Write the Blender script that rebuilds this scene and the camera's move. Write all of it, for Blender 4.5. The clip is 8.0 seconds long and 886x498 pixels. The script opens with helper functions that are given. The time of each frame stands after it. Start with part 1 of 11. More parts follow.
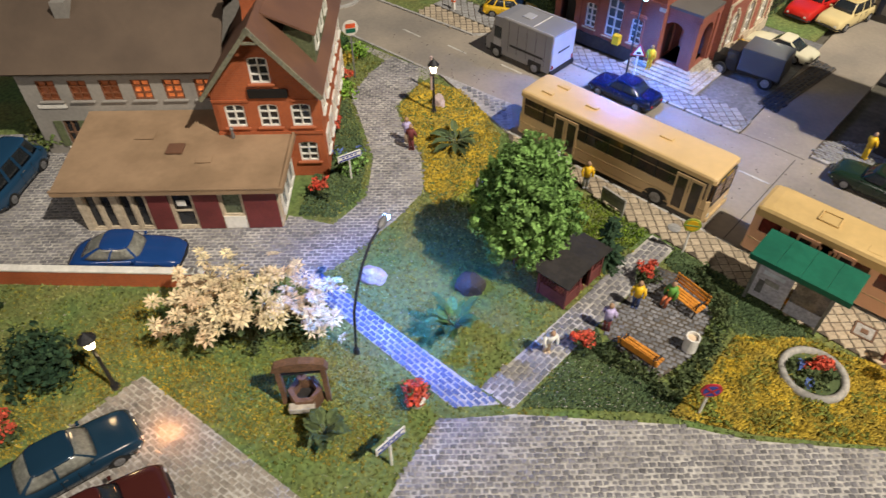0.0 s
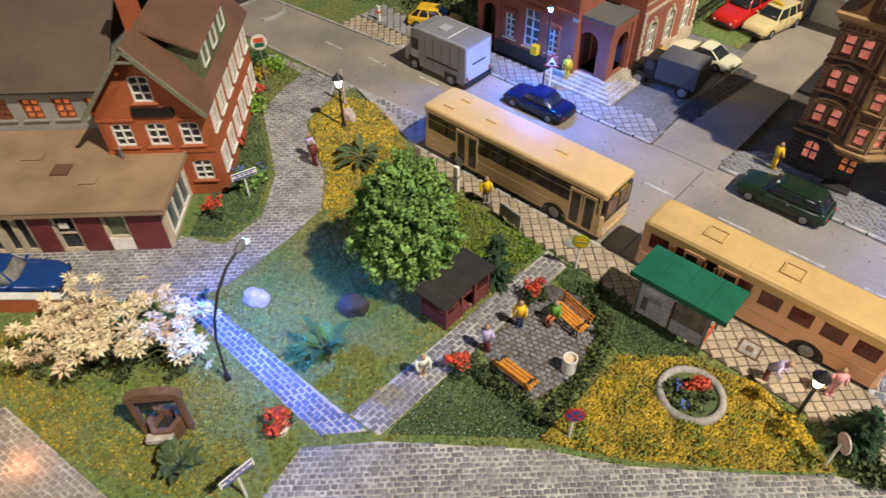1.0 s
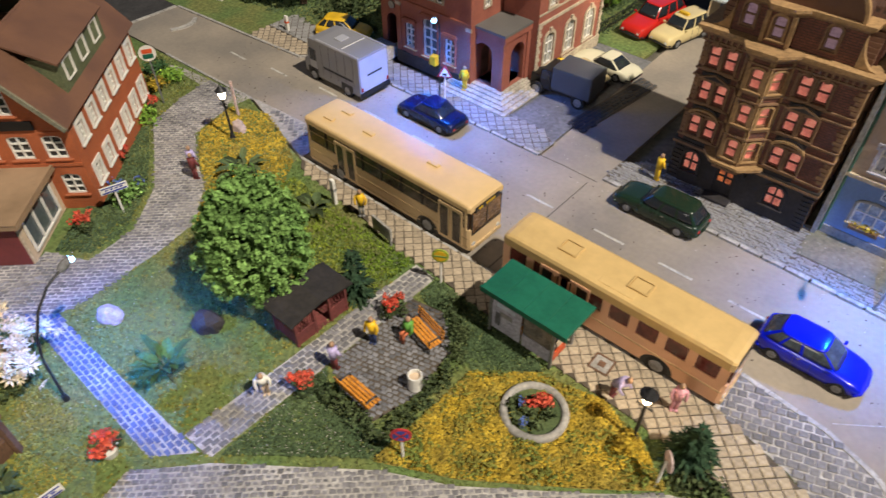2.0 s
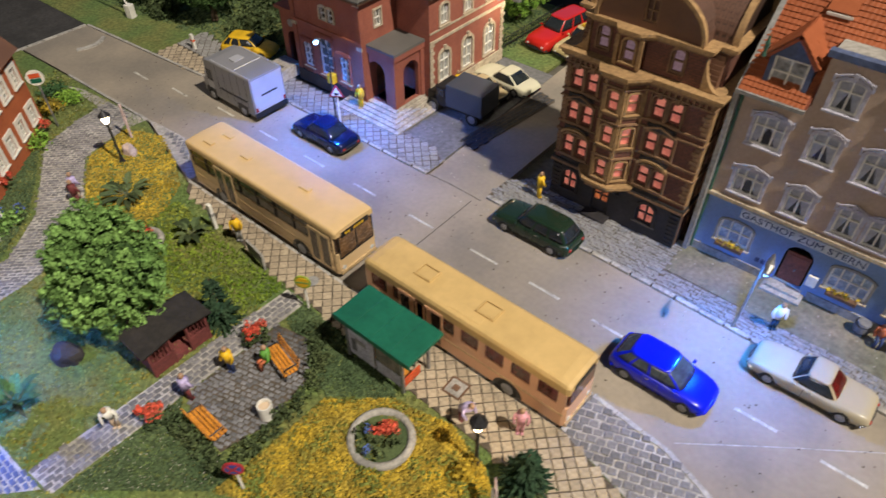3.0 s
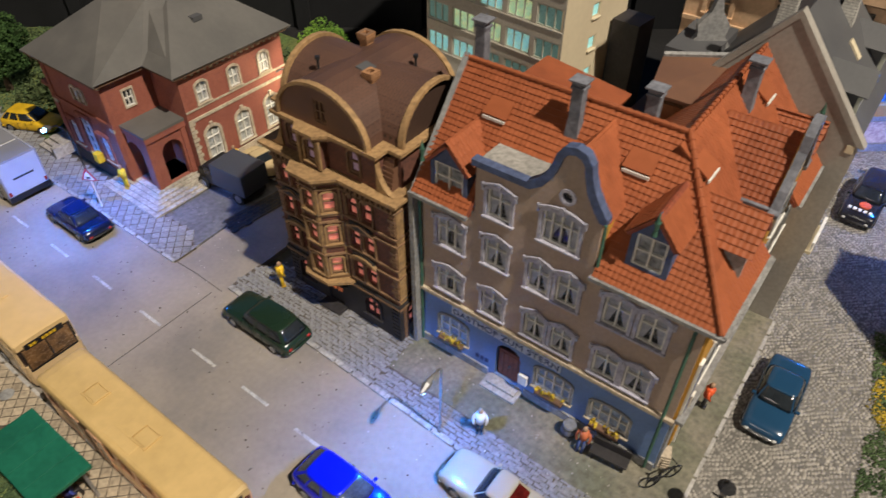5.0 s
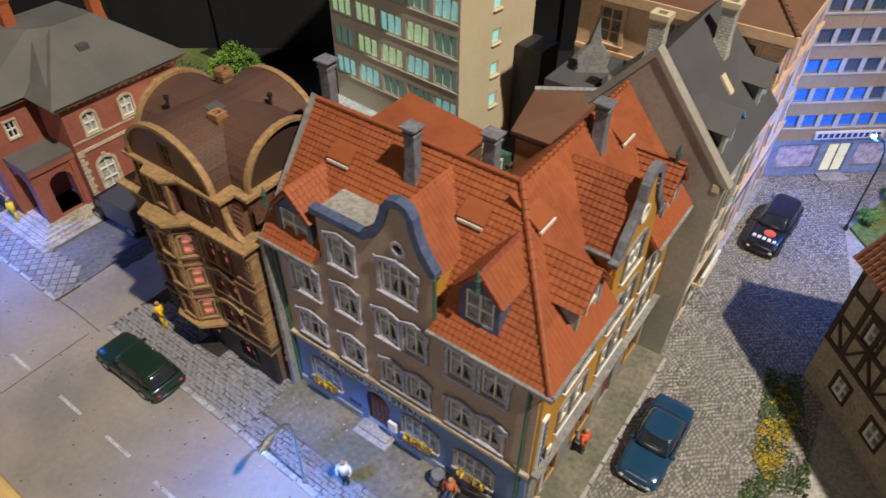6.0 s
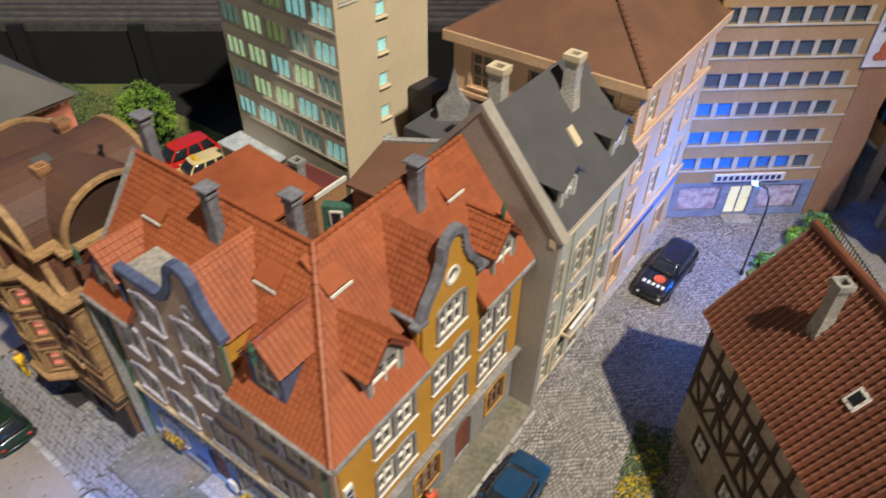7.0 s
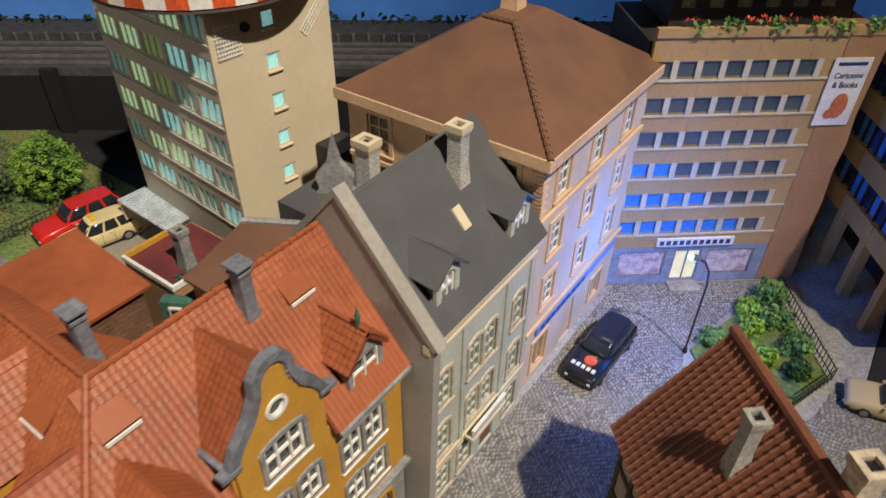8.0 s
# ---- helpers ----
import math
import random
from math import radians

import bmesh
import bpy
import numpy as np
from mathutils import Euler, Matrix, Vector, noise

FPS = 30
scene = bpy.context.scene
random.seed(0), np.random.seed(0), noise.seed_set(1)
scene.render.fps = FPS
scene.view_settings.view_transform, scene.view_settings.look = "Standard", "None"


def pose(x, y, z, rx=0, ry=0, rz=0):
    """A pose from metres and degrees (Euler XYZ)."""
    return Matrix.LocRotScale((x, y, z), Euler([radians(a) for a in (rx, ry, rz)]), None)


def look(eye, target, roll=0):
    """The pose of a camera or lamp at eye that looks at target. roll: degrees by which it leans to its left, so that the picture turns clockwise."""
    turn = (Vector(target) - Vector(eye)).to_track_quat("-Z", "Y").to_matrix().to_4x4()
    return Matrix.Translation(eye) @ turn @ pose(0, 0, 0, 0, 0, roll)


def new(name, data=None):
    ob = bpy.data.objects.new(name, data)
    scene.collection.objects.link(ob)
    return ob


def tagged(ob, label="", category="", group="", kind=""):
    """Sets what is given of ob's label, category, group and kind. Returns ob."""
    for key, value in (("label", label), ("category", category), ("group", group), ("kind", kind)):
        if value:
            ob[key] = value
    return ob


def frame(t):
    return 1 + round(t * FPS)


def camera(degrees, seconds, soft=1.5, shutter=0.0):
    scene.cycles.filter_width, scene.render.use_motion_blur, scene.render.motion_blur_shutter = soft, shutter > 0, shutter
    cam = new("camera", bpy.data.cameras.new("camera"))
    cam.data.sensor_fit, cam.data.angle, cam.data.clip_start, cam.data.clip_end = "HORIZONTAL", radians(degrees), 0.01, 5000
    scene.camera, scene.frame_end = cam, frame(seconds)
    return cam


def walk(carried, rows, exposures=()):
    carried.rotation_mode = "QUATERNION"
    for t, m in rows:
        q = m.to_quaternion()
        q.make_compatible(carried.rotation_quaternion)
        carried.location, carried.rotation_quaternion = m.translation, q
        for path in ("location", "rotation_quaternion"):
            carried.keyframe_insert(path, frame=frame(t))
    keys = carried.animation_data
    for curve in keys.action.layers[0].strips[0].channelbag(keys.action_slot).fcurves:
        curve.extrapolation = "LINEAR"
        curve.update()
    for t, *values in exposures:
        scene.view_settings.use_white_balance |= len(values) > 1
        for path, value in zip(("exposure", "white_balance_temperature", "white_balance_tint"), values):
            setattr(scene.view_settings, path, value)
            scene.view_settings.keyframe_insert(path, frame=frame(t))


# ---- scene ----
# A model town at 1:87. All lengths below are in metres of the prototype; S brings them to the model's size.
S = 1 / 87
cam = camera(67.0, 8.0, soft=1.4, shutter=0.4)
PATH = [
    (0, (0.807, 1.129, 21.194), (-0.162, 2.167, 19.785), -0.1),
    (0.5, (2.433, 2.909, 21.335), (1.466, 3.954, 19.93), -0.2),
    (1, (3.705, 5.004, 21.24), (2.737, 6.052, 19.839), -0.7),
    (1.5, (4.976, 6.808, 21.138), (4.008, 7.865, 19.743), -0.9),
    (1.7, (5.979, 7.773, 21.123), (5.019, 8.841, 19.731), -0.4),
    (2.8, (10.364, 11.99, 21.841), (9.426, 13.082, 20.453), -0.6),
    (3, (10.983, 12.914, 22.055), (10.057, 14.013, 20.664), -0.4),
    (3.5, (12.72, 15.171, 23.005), (11.812, 16.295, 21.622), -0.2),
    (4, (14.375, 17.554, 22.998), (13.484, 18.695, 21.619), -0.3),
    (4.5, (15.954, 20.305, 23.326), (15.075, 21.475, 21.963), 0.2),
    (4.7, (16.686, 21.27, 23.437), (15.801, 22.444, 22.081), 0.1),
    (5.8, (20.173, 25.914, 24.046), (19.302, 27.119, 22.708), 0.2),
    (6, (20.677, 26.799, 24.107), (19.813, 28.008, 22.768), 0.4),
    (6.5, (22.667, 28.47, 24.278), (21.792, 29.69, 22.957), 0.9),
    (7, (24.768, 31.227, 24.71), (23.884, 32.474, 23.42), 0.7),
    (7.5, (25.809, 34.294, 24.5), (24.915, 35.579, 23.254), 0.8),
    (8, (25.642, 37.29, 24.246), (24.741, 38.583, 23.015), 1.0),
]
walk(cam, [(t, look(Vector(eye) * S, Vector(target) * S, roll)) for t, eye, target, roll in PATH],
     exposures=[(0, 0.09), (1.5, 0.07), (3.0, -0.11), (3.5, -0.13), (4.5, -0.2), (6.0, -0.31), (6.5, -0.13), (7.2, -0.14), (8.0, -0.24)])

# ---- light: one ceiling spotlight of the hall, dim hall light all round, an added front fill, LEDs of the model ----
world = bpy.data.worlds.new("hall")
scene.world = world
world.use_nodes = True
world.node_tree.nodes["Background"].inputs[0].default_value = (1.0, 0.90, 0.76, 1)
world.node_tree.nodes["Background"].inputs[1].default_value = 0.009
scene.view_settings.exposure = 0.0


def lamp(name, kind, x, y, z, watts, colour, size, aim=None, cone=None):
    """A lamp at a place in prototype metres; watts are for the prototype's size."""
    data = bpy.data.lights.new(name, kind)
    data.energy, data.color = watts * S * S, colour
    if kind == "AREA":
        data.shape, data.size = "DISK", size * S
    else:
        data.shadow_soft_size = size * S
    if cone:
        data.spot_size, data.spot_blend = radians(cone), 0.85
    ob = new(name, data)
    at = Vector((x, y, z)) * S
    ob.matrix_basis = look(at, Vector(aim) * S) if aim else Matrix.Translation(at)
    return ob


lamp("ceiling_spotlight", "SPOT", 96, 25, 146, 1.9e6, (1.0, 0.90, 0.76), 2.2, aim=(2, 34, 0), cone=39)
# Unseen soft fill from the visitors' side, added to brighten the fronts.
lamp("hall_ceiling_light", "AREA", 10, -135, 95, 0.68e5, (1.0, 0.91, 0.82), 50, aim=(0, 35, 0))
lamp("park_lamp_light", "SPOT", -12.66, 12.4, 4.85, 4500, (0.02, 0.21, 1.0), 0.12, aim=(-12.4, 12.2, 0), cone=140)
lamp("villa_lamp_light", "SPOT", -14.9, 33.1, 5.4, 5200, (0.02, 0.20, 1.0), 0.12, aim=(-14.0, 32.6, 0), cone=166)
lamp("street_lamp_light", "SPOT", 9.15, 33.1, 4.6, 3600, (0.01, 0.23, 1.0), 0.12, aim=(8.9, 32.6, 0), cone=150)
lamp("shop_lamp_light", "POINT", 21.4, 62.05, 5.7, 2700, (0.01, 0.20, 1.0), 0.12)
lamp("headlight_glow", "POINT", -14.55, 3.45, 0.55, 45, (1.0, 0.42, 0.16), 0.08)
lamp("villa_wall_light", "POINT", -10.95, 46.2, 4.35, 260, (1.0, 0.86, 0.58), 0.1)
for lx, ly, lz in ((-17.7, 3.1, 2.6), (-21.6, 24.4, 2.7), (4.25, 22.65, 2.45)):
    lamp("lantern_light", "POINT", lx, ly, lz, 160, (1.0, 0.6, 0.25), 0.22)

# ---- tools ----
def T(x=0, y=0, z=0, rz=0, rx=0, ry=0):
    return pose(x * S, y * S, z * S, rx, ry, rz)


def finish(name, bm, smooth=False):
    bmesh.ops.recalc_face_normals(bm, faces=bm.faces)
    bm.transform(Matrix.Scale(S, 4))
    me = bpy.data.meshes.new(name)
    bm.to_mesh(me)
    bm.free()
    if smooth:
        me.shade_smooth()
    return me


def dress(me, mat):
    for m in mat if isinstance(mat, (list, tuple)) else [mat]:
        me.materials.append(m)
    return me


def part(name, bm, mat, parent, label="", m=None, smooth=False):
    """One mesh under a thing or a part. bm: a bmesh in prototype metres, or a finished mesh to be shared."""
    me = bm if isinstance(bm, bpy.types.Mesh) else dress(finish(name, bm, smooth), mat)
    ob = new(name, me)
    ob.parent = parent
    ob.matrix_basis = m or Matrix()
    return tagged(ob, label)


def thing(name, label, category, m, group="", kind=""):
    ob = new(name)
    ob.empty_display_size = 0.005
    ob.matrix_basis = m
    return tagged(ob, label, category, group, kind)


def solid(name, bm, mat, label, category, m=None, group="", kind="", smooth=False):
    me = bm if isinstance(bm, bpy.types.Mesh) else dress(finish(name, bm, smooth), mat)
    ob = new(name, me)
    ob.matrix_basis = m or Matrix()
    return tagged(ob, label, category, group, kind)


def box(bm, x0, x1, y0, y1, z0, z1, mi=0, bev=0.0, tx=0.0, ty=0.0):
    """A block; tx, ty draw its top in on each side; bev rounds its edges."""
    v = [bm.verts.new(p) for p in ((x0, y0, z0), (x1, y0, z0), (x1, y1, z0), (x0, y1, z0),
                                   (x0 + tx, y0 + ty, z1), (x1 - tx, y0 + ty, z1), (x1 - tx, y1 - ty, z1), (x0 + tx, y1 - ty, z1))]
    fs = [bm.faces.new([v[i] for i in q]) for q in ((3, 2, 1, 0), (4, 5, 6, 7), (0, 1, 5, 4), (1, 2, 6, 5), (2, 3, 7, 6), (3, 0, 4, 7))]
    for f in fs:
        f.material_index = mi
    if bev:
        es = list({e for f in fs for e in f.edges})
        r = bmesh.ops.bevel(bm, geom=es, offset=bev, segments=2, affect="EDGES", profile=0.6)
        for f in r["faces"]:
            f.material_index = mi
    return v


def cyl(bm, x, y, z0, z1, r0, r1=None, n=12, mi=0, m=None):
    r1 = r0 if r1 is None else r1
    lo = [bm.verts.new((x + r0 * math.cos(2 * math.pi * i / n), y + r0 * math.sin(2 * math.pi * i / n), z0)) for i in range(n)]
    hi = [bm.verts.new((x + r1 * math.cos(2 * math.pi * i / n), y + r1 * math.sin(2 * math.pi * i / n), z1)) for i in range(n)]
    fs = [bm.faces.new((lo[i], lo[(i + 1) % n], hi[(i + 1) % n], hi[i])) for i in range(n)] + [bm.faces.new(lo[::-1]), bm.faces.new(hi)]
    for f in fs:
        f.material_index = mi
    if m:
        bmesh.ops.transform(bm, matrix=m, verts=lo + hi)
    return lo + hi


def tube(bm, pts, r, n=8, mi=0):
    """A round bar along points; r: one radius or one for each point."""
    pts = [Vector(p) for p in pts]
    rs = [r] * len(pts) if isinstance(r, (int, float)) else r
    rings = []
    for i, p in enumerate(pts):
        d = (pts[min(i + 1, len(pts) - 1)] - pts[max(i - 1, 0)]).normalized()
        a = d.orthogonal().normalized() if i == 0 else (rings_a - d * rings_a.dot(d)).normalized()
        rings_a = a
        b = d.cross(a)
        rings.append([bm.verts.new(p + rs[i] * (a * math.cos(2 * math.pi * k / n) + b * math.sin(2 * math.pi * k / n))) for k in range(n)])
    for a, b in zip(rings, rings[1:]):
        for k in range(n):
            bm.faces.new((a[k], a[(k + 1) % n], b[(k + 1) % n], b[k])).material_index = mi
    bm.faces.new(rings[0][::-1]).material_index = mi
    bm.faces.new(rings[-1]).material_index = mi


def ball(bm, x, y, z, r, sz=1.0, u=10, v=7, mi=0):
    r2 = bmesh.ops.create_uvsphere(bm, u_segments=u, v_segments=v, radius=r, matrix=Matrix.Translation((x, y, z)) @ Matrix.Diagonal((1, 1, sz, 1)))
    for f in {f for w in r2["verts"] for f in w.link_faces}:
        f.material_index = mi
    return r2["verts"]


def extrude_outline(bm, outline, y0, y1, mi=0):
    """A plate with the outline (x, z), from y0 to y1."""
    a = [bm.verts.new((x, y0, z)) for x, z in outline]
    b = [bm.verts.new((x, y1, z)) for x, z in outline]
    n = len(a)
    fs = [bm.faces.new(a), bm.faces.new(b[::-1])] + [bm.faces.new((a[i], b[i], b[(i + 1) % n], a[(i + 1) % n])) for i in range(n)]
    for f in fs:
        f.material_index = mi
    return a + b


def panel(outer, holes, thick):
    """A wall plate in the x-z plane with openings, its face at y = 0, its back at y = thick."""
    bm = bmesh.new()
    edges = []
    for loop in (outer, *holes):
        vs = [bm.verts.new((u, 0, w)) for u, w in loop]
        edges += [bm.edges.new((vs[i], vs[(i + 1) % len(vs)])) for i in range(len(vs))]
    bmesh.ops.triangle_fill(bm, edges=edges, use_beauty=True, use_dissolve=False)
    r = bmesh.ops.extrude_face_region(bm, geom=list(bm.faces))
    bmesh.ops.translate(bm, verts=[g for g in r["geom"] if isinstance(g, bmesh.types.BMVert)], vec=(0, thick, 0))
    return bm


def opening(x, z, w, h, arch=0.0, n=6):
    """The outline of an opening with its foot's middle at x, z; arch: rise of its rounded head."""
    pts = [(x - w / 2, z), (x + w / 2, z)]
    if arch <= 0:
        return pts + [(x + w / 2, z + h), (x - w / 2, z + h)]
    for i in range(n + 1):
        a = math.pi * i / n
        pts.append((x + w / 2 * math.cos(a), z + h - arch + arch * math.sin(a)))
    return pts


def slab(bm, pts, thick, mi=0):
    """A roof plate: the polygon pts as its upper face, thickened downwards."""
    pts = [Vector(p) for p in pts]
    nrm = (pts[1] - pts[0]).cross(pts[2] - pts[0]).normalized()
    if nrm.z < 0:
        nrm = -nrm
    a = [bm.verts.new(p) for p in pts]
    b = [bm.verts.new(p - nrm * thick) for p in pts]
    n = len(a)
    fs = [bm.faces.new(a), bm.faces.new(b[::-1])] + [bm.faces.new((a[i], b[i], b[(i + 1) % n], a[(i + 1) % n])) for i in range(n)]
    for f in fs:
        f.material_index = mi


def sheet(bm, pts, z=0.0, depth=0.3, mi=0):
    """A flat slab of ground with the outline (x, y) and its top at z."""
    a = [bm.verts.new((x, y, z)) for x, y in pts]
    b = [bm.verts.new((x, y, z - depth)) for x, y in pts]
    n = len(a)
    f = bm.faces.new(a)
    fs = [f, bm.faces.new(b[::-1])] + [bm.faces.new((a[i], b[i], b[(i + 1) % n], a[(i + 1) % n])) for i in range(n)]
    for g in fs:
        g.material_index = mi


def inside(x, y, poly):
    hit = False
    j = len(poly) - 1
    for i in range(len(poly)):
        (xi, yi), (xj, yj) = poly[i], poly[j]
        if (yi > y) != (yj > y) and x < (xj - xi) * (y - yi) / (yj - yi) + xi:
            hit = not hit
        j = i
    return hit


def raw_mesh(name, verts, faces, mat, smooth=False):
    me = bpy.data.meshes.new(name)
    me.from_pydata([(x * S, y * S, z * S) for x, y, z in verts], [], faces)
    me.update()
    if smooth:
        me.shade_smooth()
    return dress(me, mat)


def stone_data(w, h, t, inset, jitter=0.0, rng=random):
    """A flat stone with drawn-in top edges, about its own middle, its top at z = 0."""
    j = lambda: rng.uniform(-jitter, jitter)
    a, b = w / 2, h / 2
    lo = [(-a + j(), -b + j()), (a + j(), -b + j()), (a + j(), b + j()), (-a + j(), b + j())]
    hi = [(x * (1 - inset / a), y * (1 - inset / b)) for x, y in lo]
    return [(x, y, -t) for x, y in lo] + [(x, y, -inset * 0.6) for x, y in lo] + [(x, y, 0.0) for x, y in hi]


STONE_FACES = [(0, 1, 5, 4), (1, 2, 6, 5), (2, 3, 7, 6), (3, 0, 4, 7), (4, 5, 9, 8), (5, 6, 10, 9), (6, 7, 11, 10), (7, 4, 8, 11), (8, 9, 10, 11)]


def paving(parent, name, poly, w, h, turn, mat, z=0.0, gap=0.05, bond=0.5, rough=0.03, wave=0.0, near=None, most=290, jitter=0.02, holes=(), seed=3, clamp=None):
    """Stones laid in rows over the outline poly. Those within the outline near are pieces of their own, the rest one mesh."""
    rng = random.Random(seed)
    c, s = math.cos(radians(turn)), math.sin(radians(turn))
    xs = [x * c + y * s for x, y in poly]
    ys = [-x * s + y * c for x, y in poly]
    shapes = [raw_mesh(name, stone_data(w - gap, h - gap, 0.09, 0.035, jitter, rng), STONE_FACES, mat) for _ in range(6)]
    verts, faces, single, row = [], [], 0, 0
    v = min(ys) - h
    while v < max(ys) + h:
        u = min(xs) - w + (bond * w if row % 2 else 0)
        while u < max(xs) + w:
            uu, vv = u + rng.uniform(-jitter, jitter), v + rng.uniform(-jitter, jitter) + wave * (math.sin(u * 2.4 + 0.4 * math.sin(v * 1.1)))
            x, y = uu * c - vv * s, uu * s + vv * c
            cx, cy = (min(max(x, clamp[0]), clamp[1]), min(max(y, clamp[2]), clamp[3])) if clamp else (x, y)
            r = max(w, h) * 0.7
            cut = clamp and not (clamp[0] + r < x < clamp[1] - r and clamp[2] + r < y < clamp[3] - r)
            if abs(cx - x) < r and abs(cy - y) < r and inside(cx, cy, poly) and not any(inside(x, y, q) for q in holes):
                dz = rng.uniform(-rough, rough * 0.4)
                if near and single < most and not cut and inside(x, y, near):
                    part(name, shapes[rng.randrange(6)], mat, parent, m=T(x, y, z + dz, turn + rng.uniform(-2.5, 2.5)))
                    single += 1
                else:
                    k = len(verts)
                    for px, py, pz in stone_data(w - gap, h - gap, 0.09, 0.035, jitter, rng):
                        qx, qy = x + px * c - py * s, y + px * s + py * c
                        if cut:
                            qx, qy = min(max(qx, clamp[0]), clamp[1]), min(max(qy, clamp[2]), clamp[3])
                        verts.append((qx, qy, z + dz + pz))
                    faces += [tuple(k + i for i in f) for f in STONE_FACES]
            u += w
        v += h
        row += 1
    if verts:
        ob = part(name + "s", raw_mesh(name + "s", verts, faces, mat), mat, parent)
        ob["kind"] = "stuff"


# ---- materials ----
def mat(name, col, col2=None, rough=0.75, scale=1.2, fine=9.0, bump=0.1, metal=0.0, island=0.0, single=0.0, glow=0.0, glow_col=None, spec=0.4, coat=0.0, dirt=0.35, alpha=None, world_space=False):
    """A painted or raw surface: two colours in large patches, fine grain, relief. Scales are per prototype metre."""
    m = bpy.data.materials.new(name)
    m.use_nodes = True
    nt = m.node_tree
    nodes, link = nt.nodes, nt.links.new
    bsdf = nodes["Principled BSDF"]
    tc = nodes.new("ShaderNodeNewGeometry") if world_space else nodes.new("ShaderNodeTexCoord")
    src = tc.outputs["Position" if world_space else "Object"]
    n1, n2 = nodes.new("ShaderNodeTexNoise"), nodes.new("ShaderNodeTexNoise")
    n1.inputs["Scale"].default_value, n1.inputs["Detail"].default_value = scale / S, 5
    n2.inputs["Scale"].default_value, n2.inputs["Detail"].default_value = fine / S, 4
    link(src, n1.inputs["Vector"]), link(src, n2.inputs["Vector"])
    ramp = nodes.new("ShaderNodeMapRange")
    ramp.inputs["From Min"].default_value, ramp.inputs["From Max"].default_value = 0.38, 0.64
    link(n1.outputs["Fac"], ramp.inputs["Value"])
    mix = nodes.new("ShaderNodeMix")
    mix.data_type = "RGBA"
    c2 = col2 or tuple(c * 0.72 for c in col)
    mix.inputs["A"].default_value, mix.inputs["B"].default_value = (*col, 1), (*c2, 1)
    link(ramp.outputs["Result"], mix.inputs["Factor"])
    hsv = nodes.new("ShaderNodeHueSaturation")
    link(mix.outputs["Result"], hsv.inputs["Color"])
    val = nodes.new("ShaderNodeMapRange")
    val.inputs["From Min"].default_value, val.inputs["From Max"].default_value = 0.25, 0.75
    val.inputs["To Min"].default_value, val.inputs["To Max"].default_value = 1 - dirt, 1 + dirt
    link(n2.outputs["Fac"], val.inputs["Value"])
    last = val.outputs["Result"]
    for on, kind, socket in ((island, "ShaderNodeNewGeometry", "Random Per Island"), (single, "ShaderNodeObjectInfo", "Random")):
        if on:
            g, r, mul = nodes.new(kind), nodes.new("ShaderNodeMapRange"), nodes.new("ShaderNodeMath")
            r.inputs["To Min"].default_value, r.inputs["To Max"].default_value = 1 - on, 1 + on
            mul.operation = "MULTIPLY"
            link(g.outputs[socket], r.inputs["Value"]), link(r.outputs["Result"], mul.inputs[0]), link(last, mul.inputs[1])
            last = mul.outputs[0]
    link(last, hsv.inputs["Value"])
    link(hsv.outputs["Color"], bsdf.inputs["Base Color"])
    bsdf.inputs["Metallic"].default_value = metal
    bsdf.inputs["Specular IOR Level"].default_value = spec
    bsdf.inputs["Coat Weight"].default_value = coat
    bsdf.inputs["Coat Roughness"].default_value = 0.05
    rr = nodes.new("ShaderNodeMapRange")
    rr.inputs["To Min"].default_value, rr.inputs["To Max"].default_value = max(0.02, rough - 0.12), min(1, rough + 0.12)
    link(n2.outputs["Fac"], rr.inputs["Value"]), link(rr.outputs["Result"], bsdf.inputs["Roughness"])
    if bump:
        b = nodes.new("ShaderNodeBump")
        b.inputs["Strength"].default_value, b.inputs["Distance"].default_value = min(1, bump * 1.5), 0.06 * S
        link(n2.outputs["Fac"], b.inputs["Height"]), link(b.outputs["Normal"], bsdf.inputs["Normal"])
    if glow:
        bsdf.inputs["Emission Color"].default_value = (*(glow_col or col), 1)
        bsdf.inputs["Emission Strength"].default_value = glow
    return m


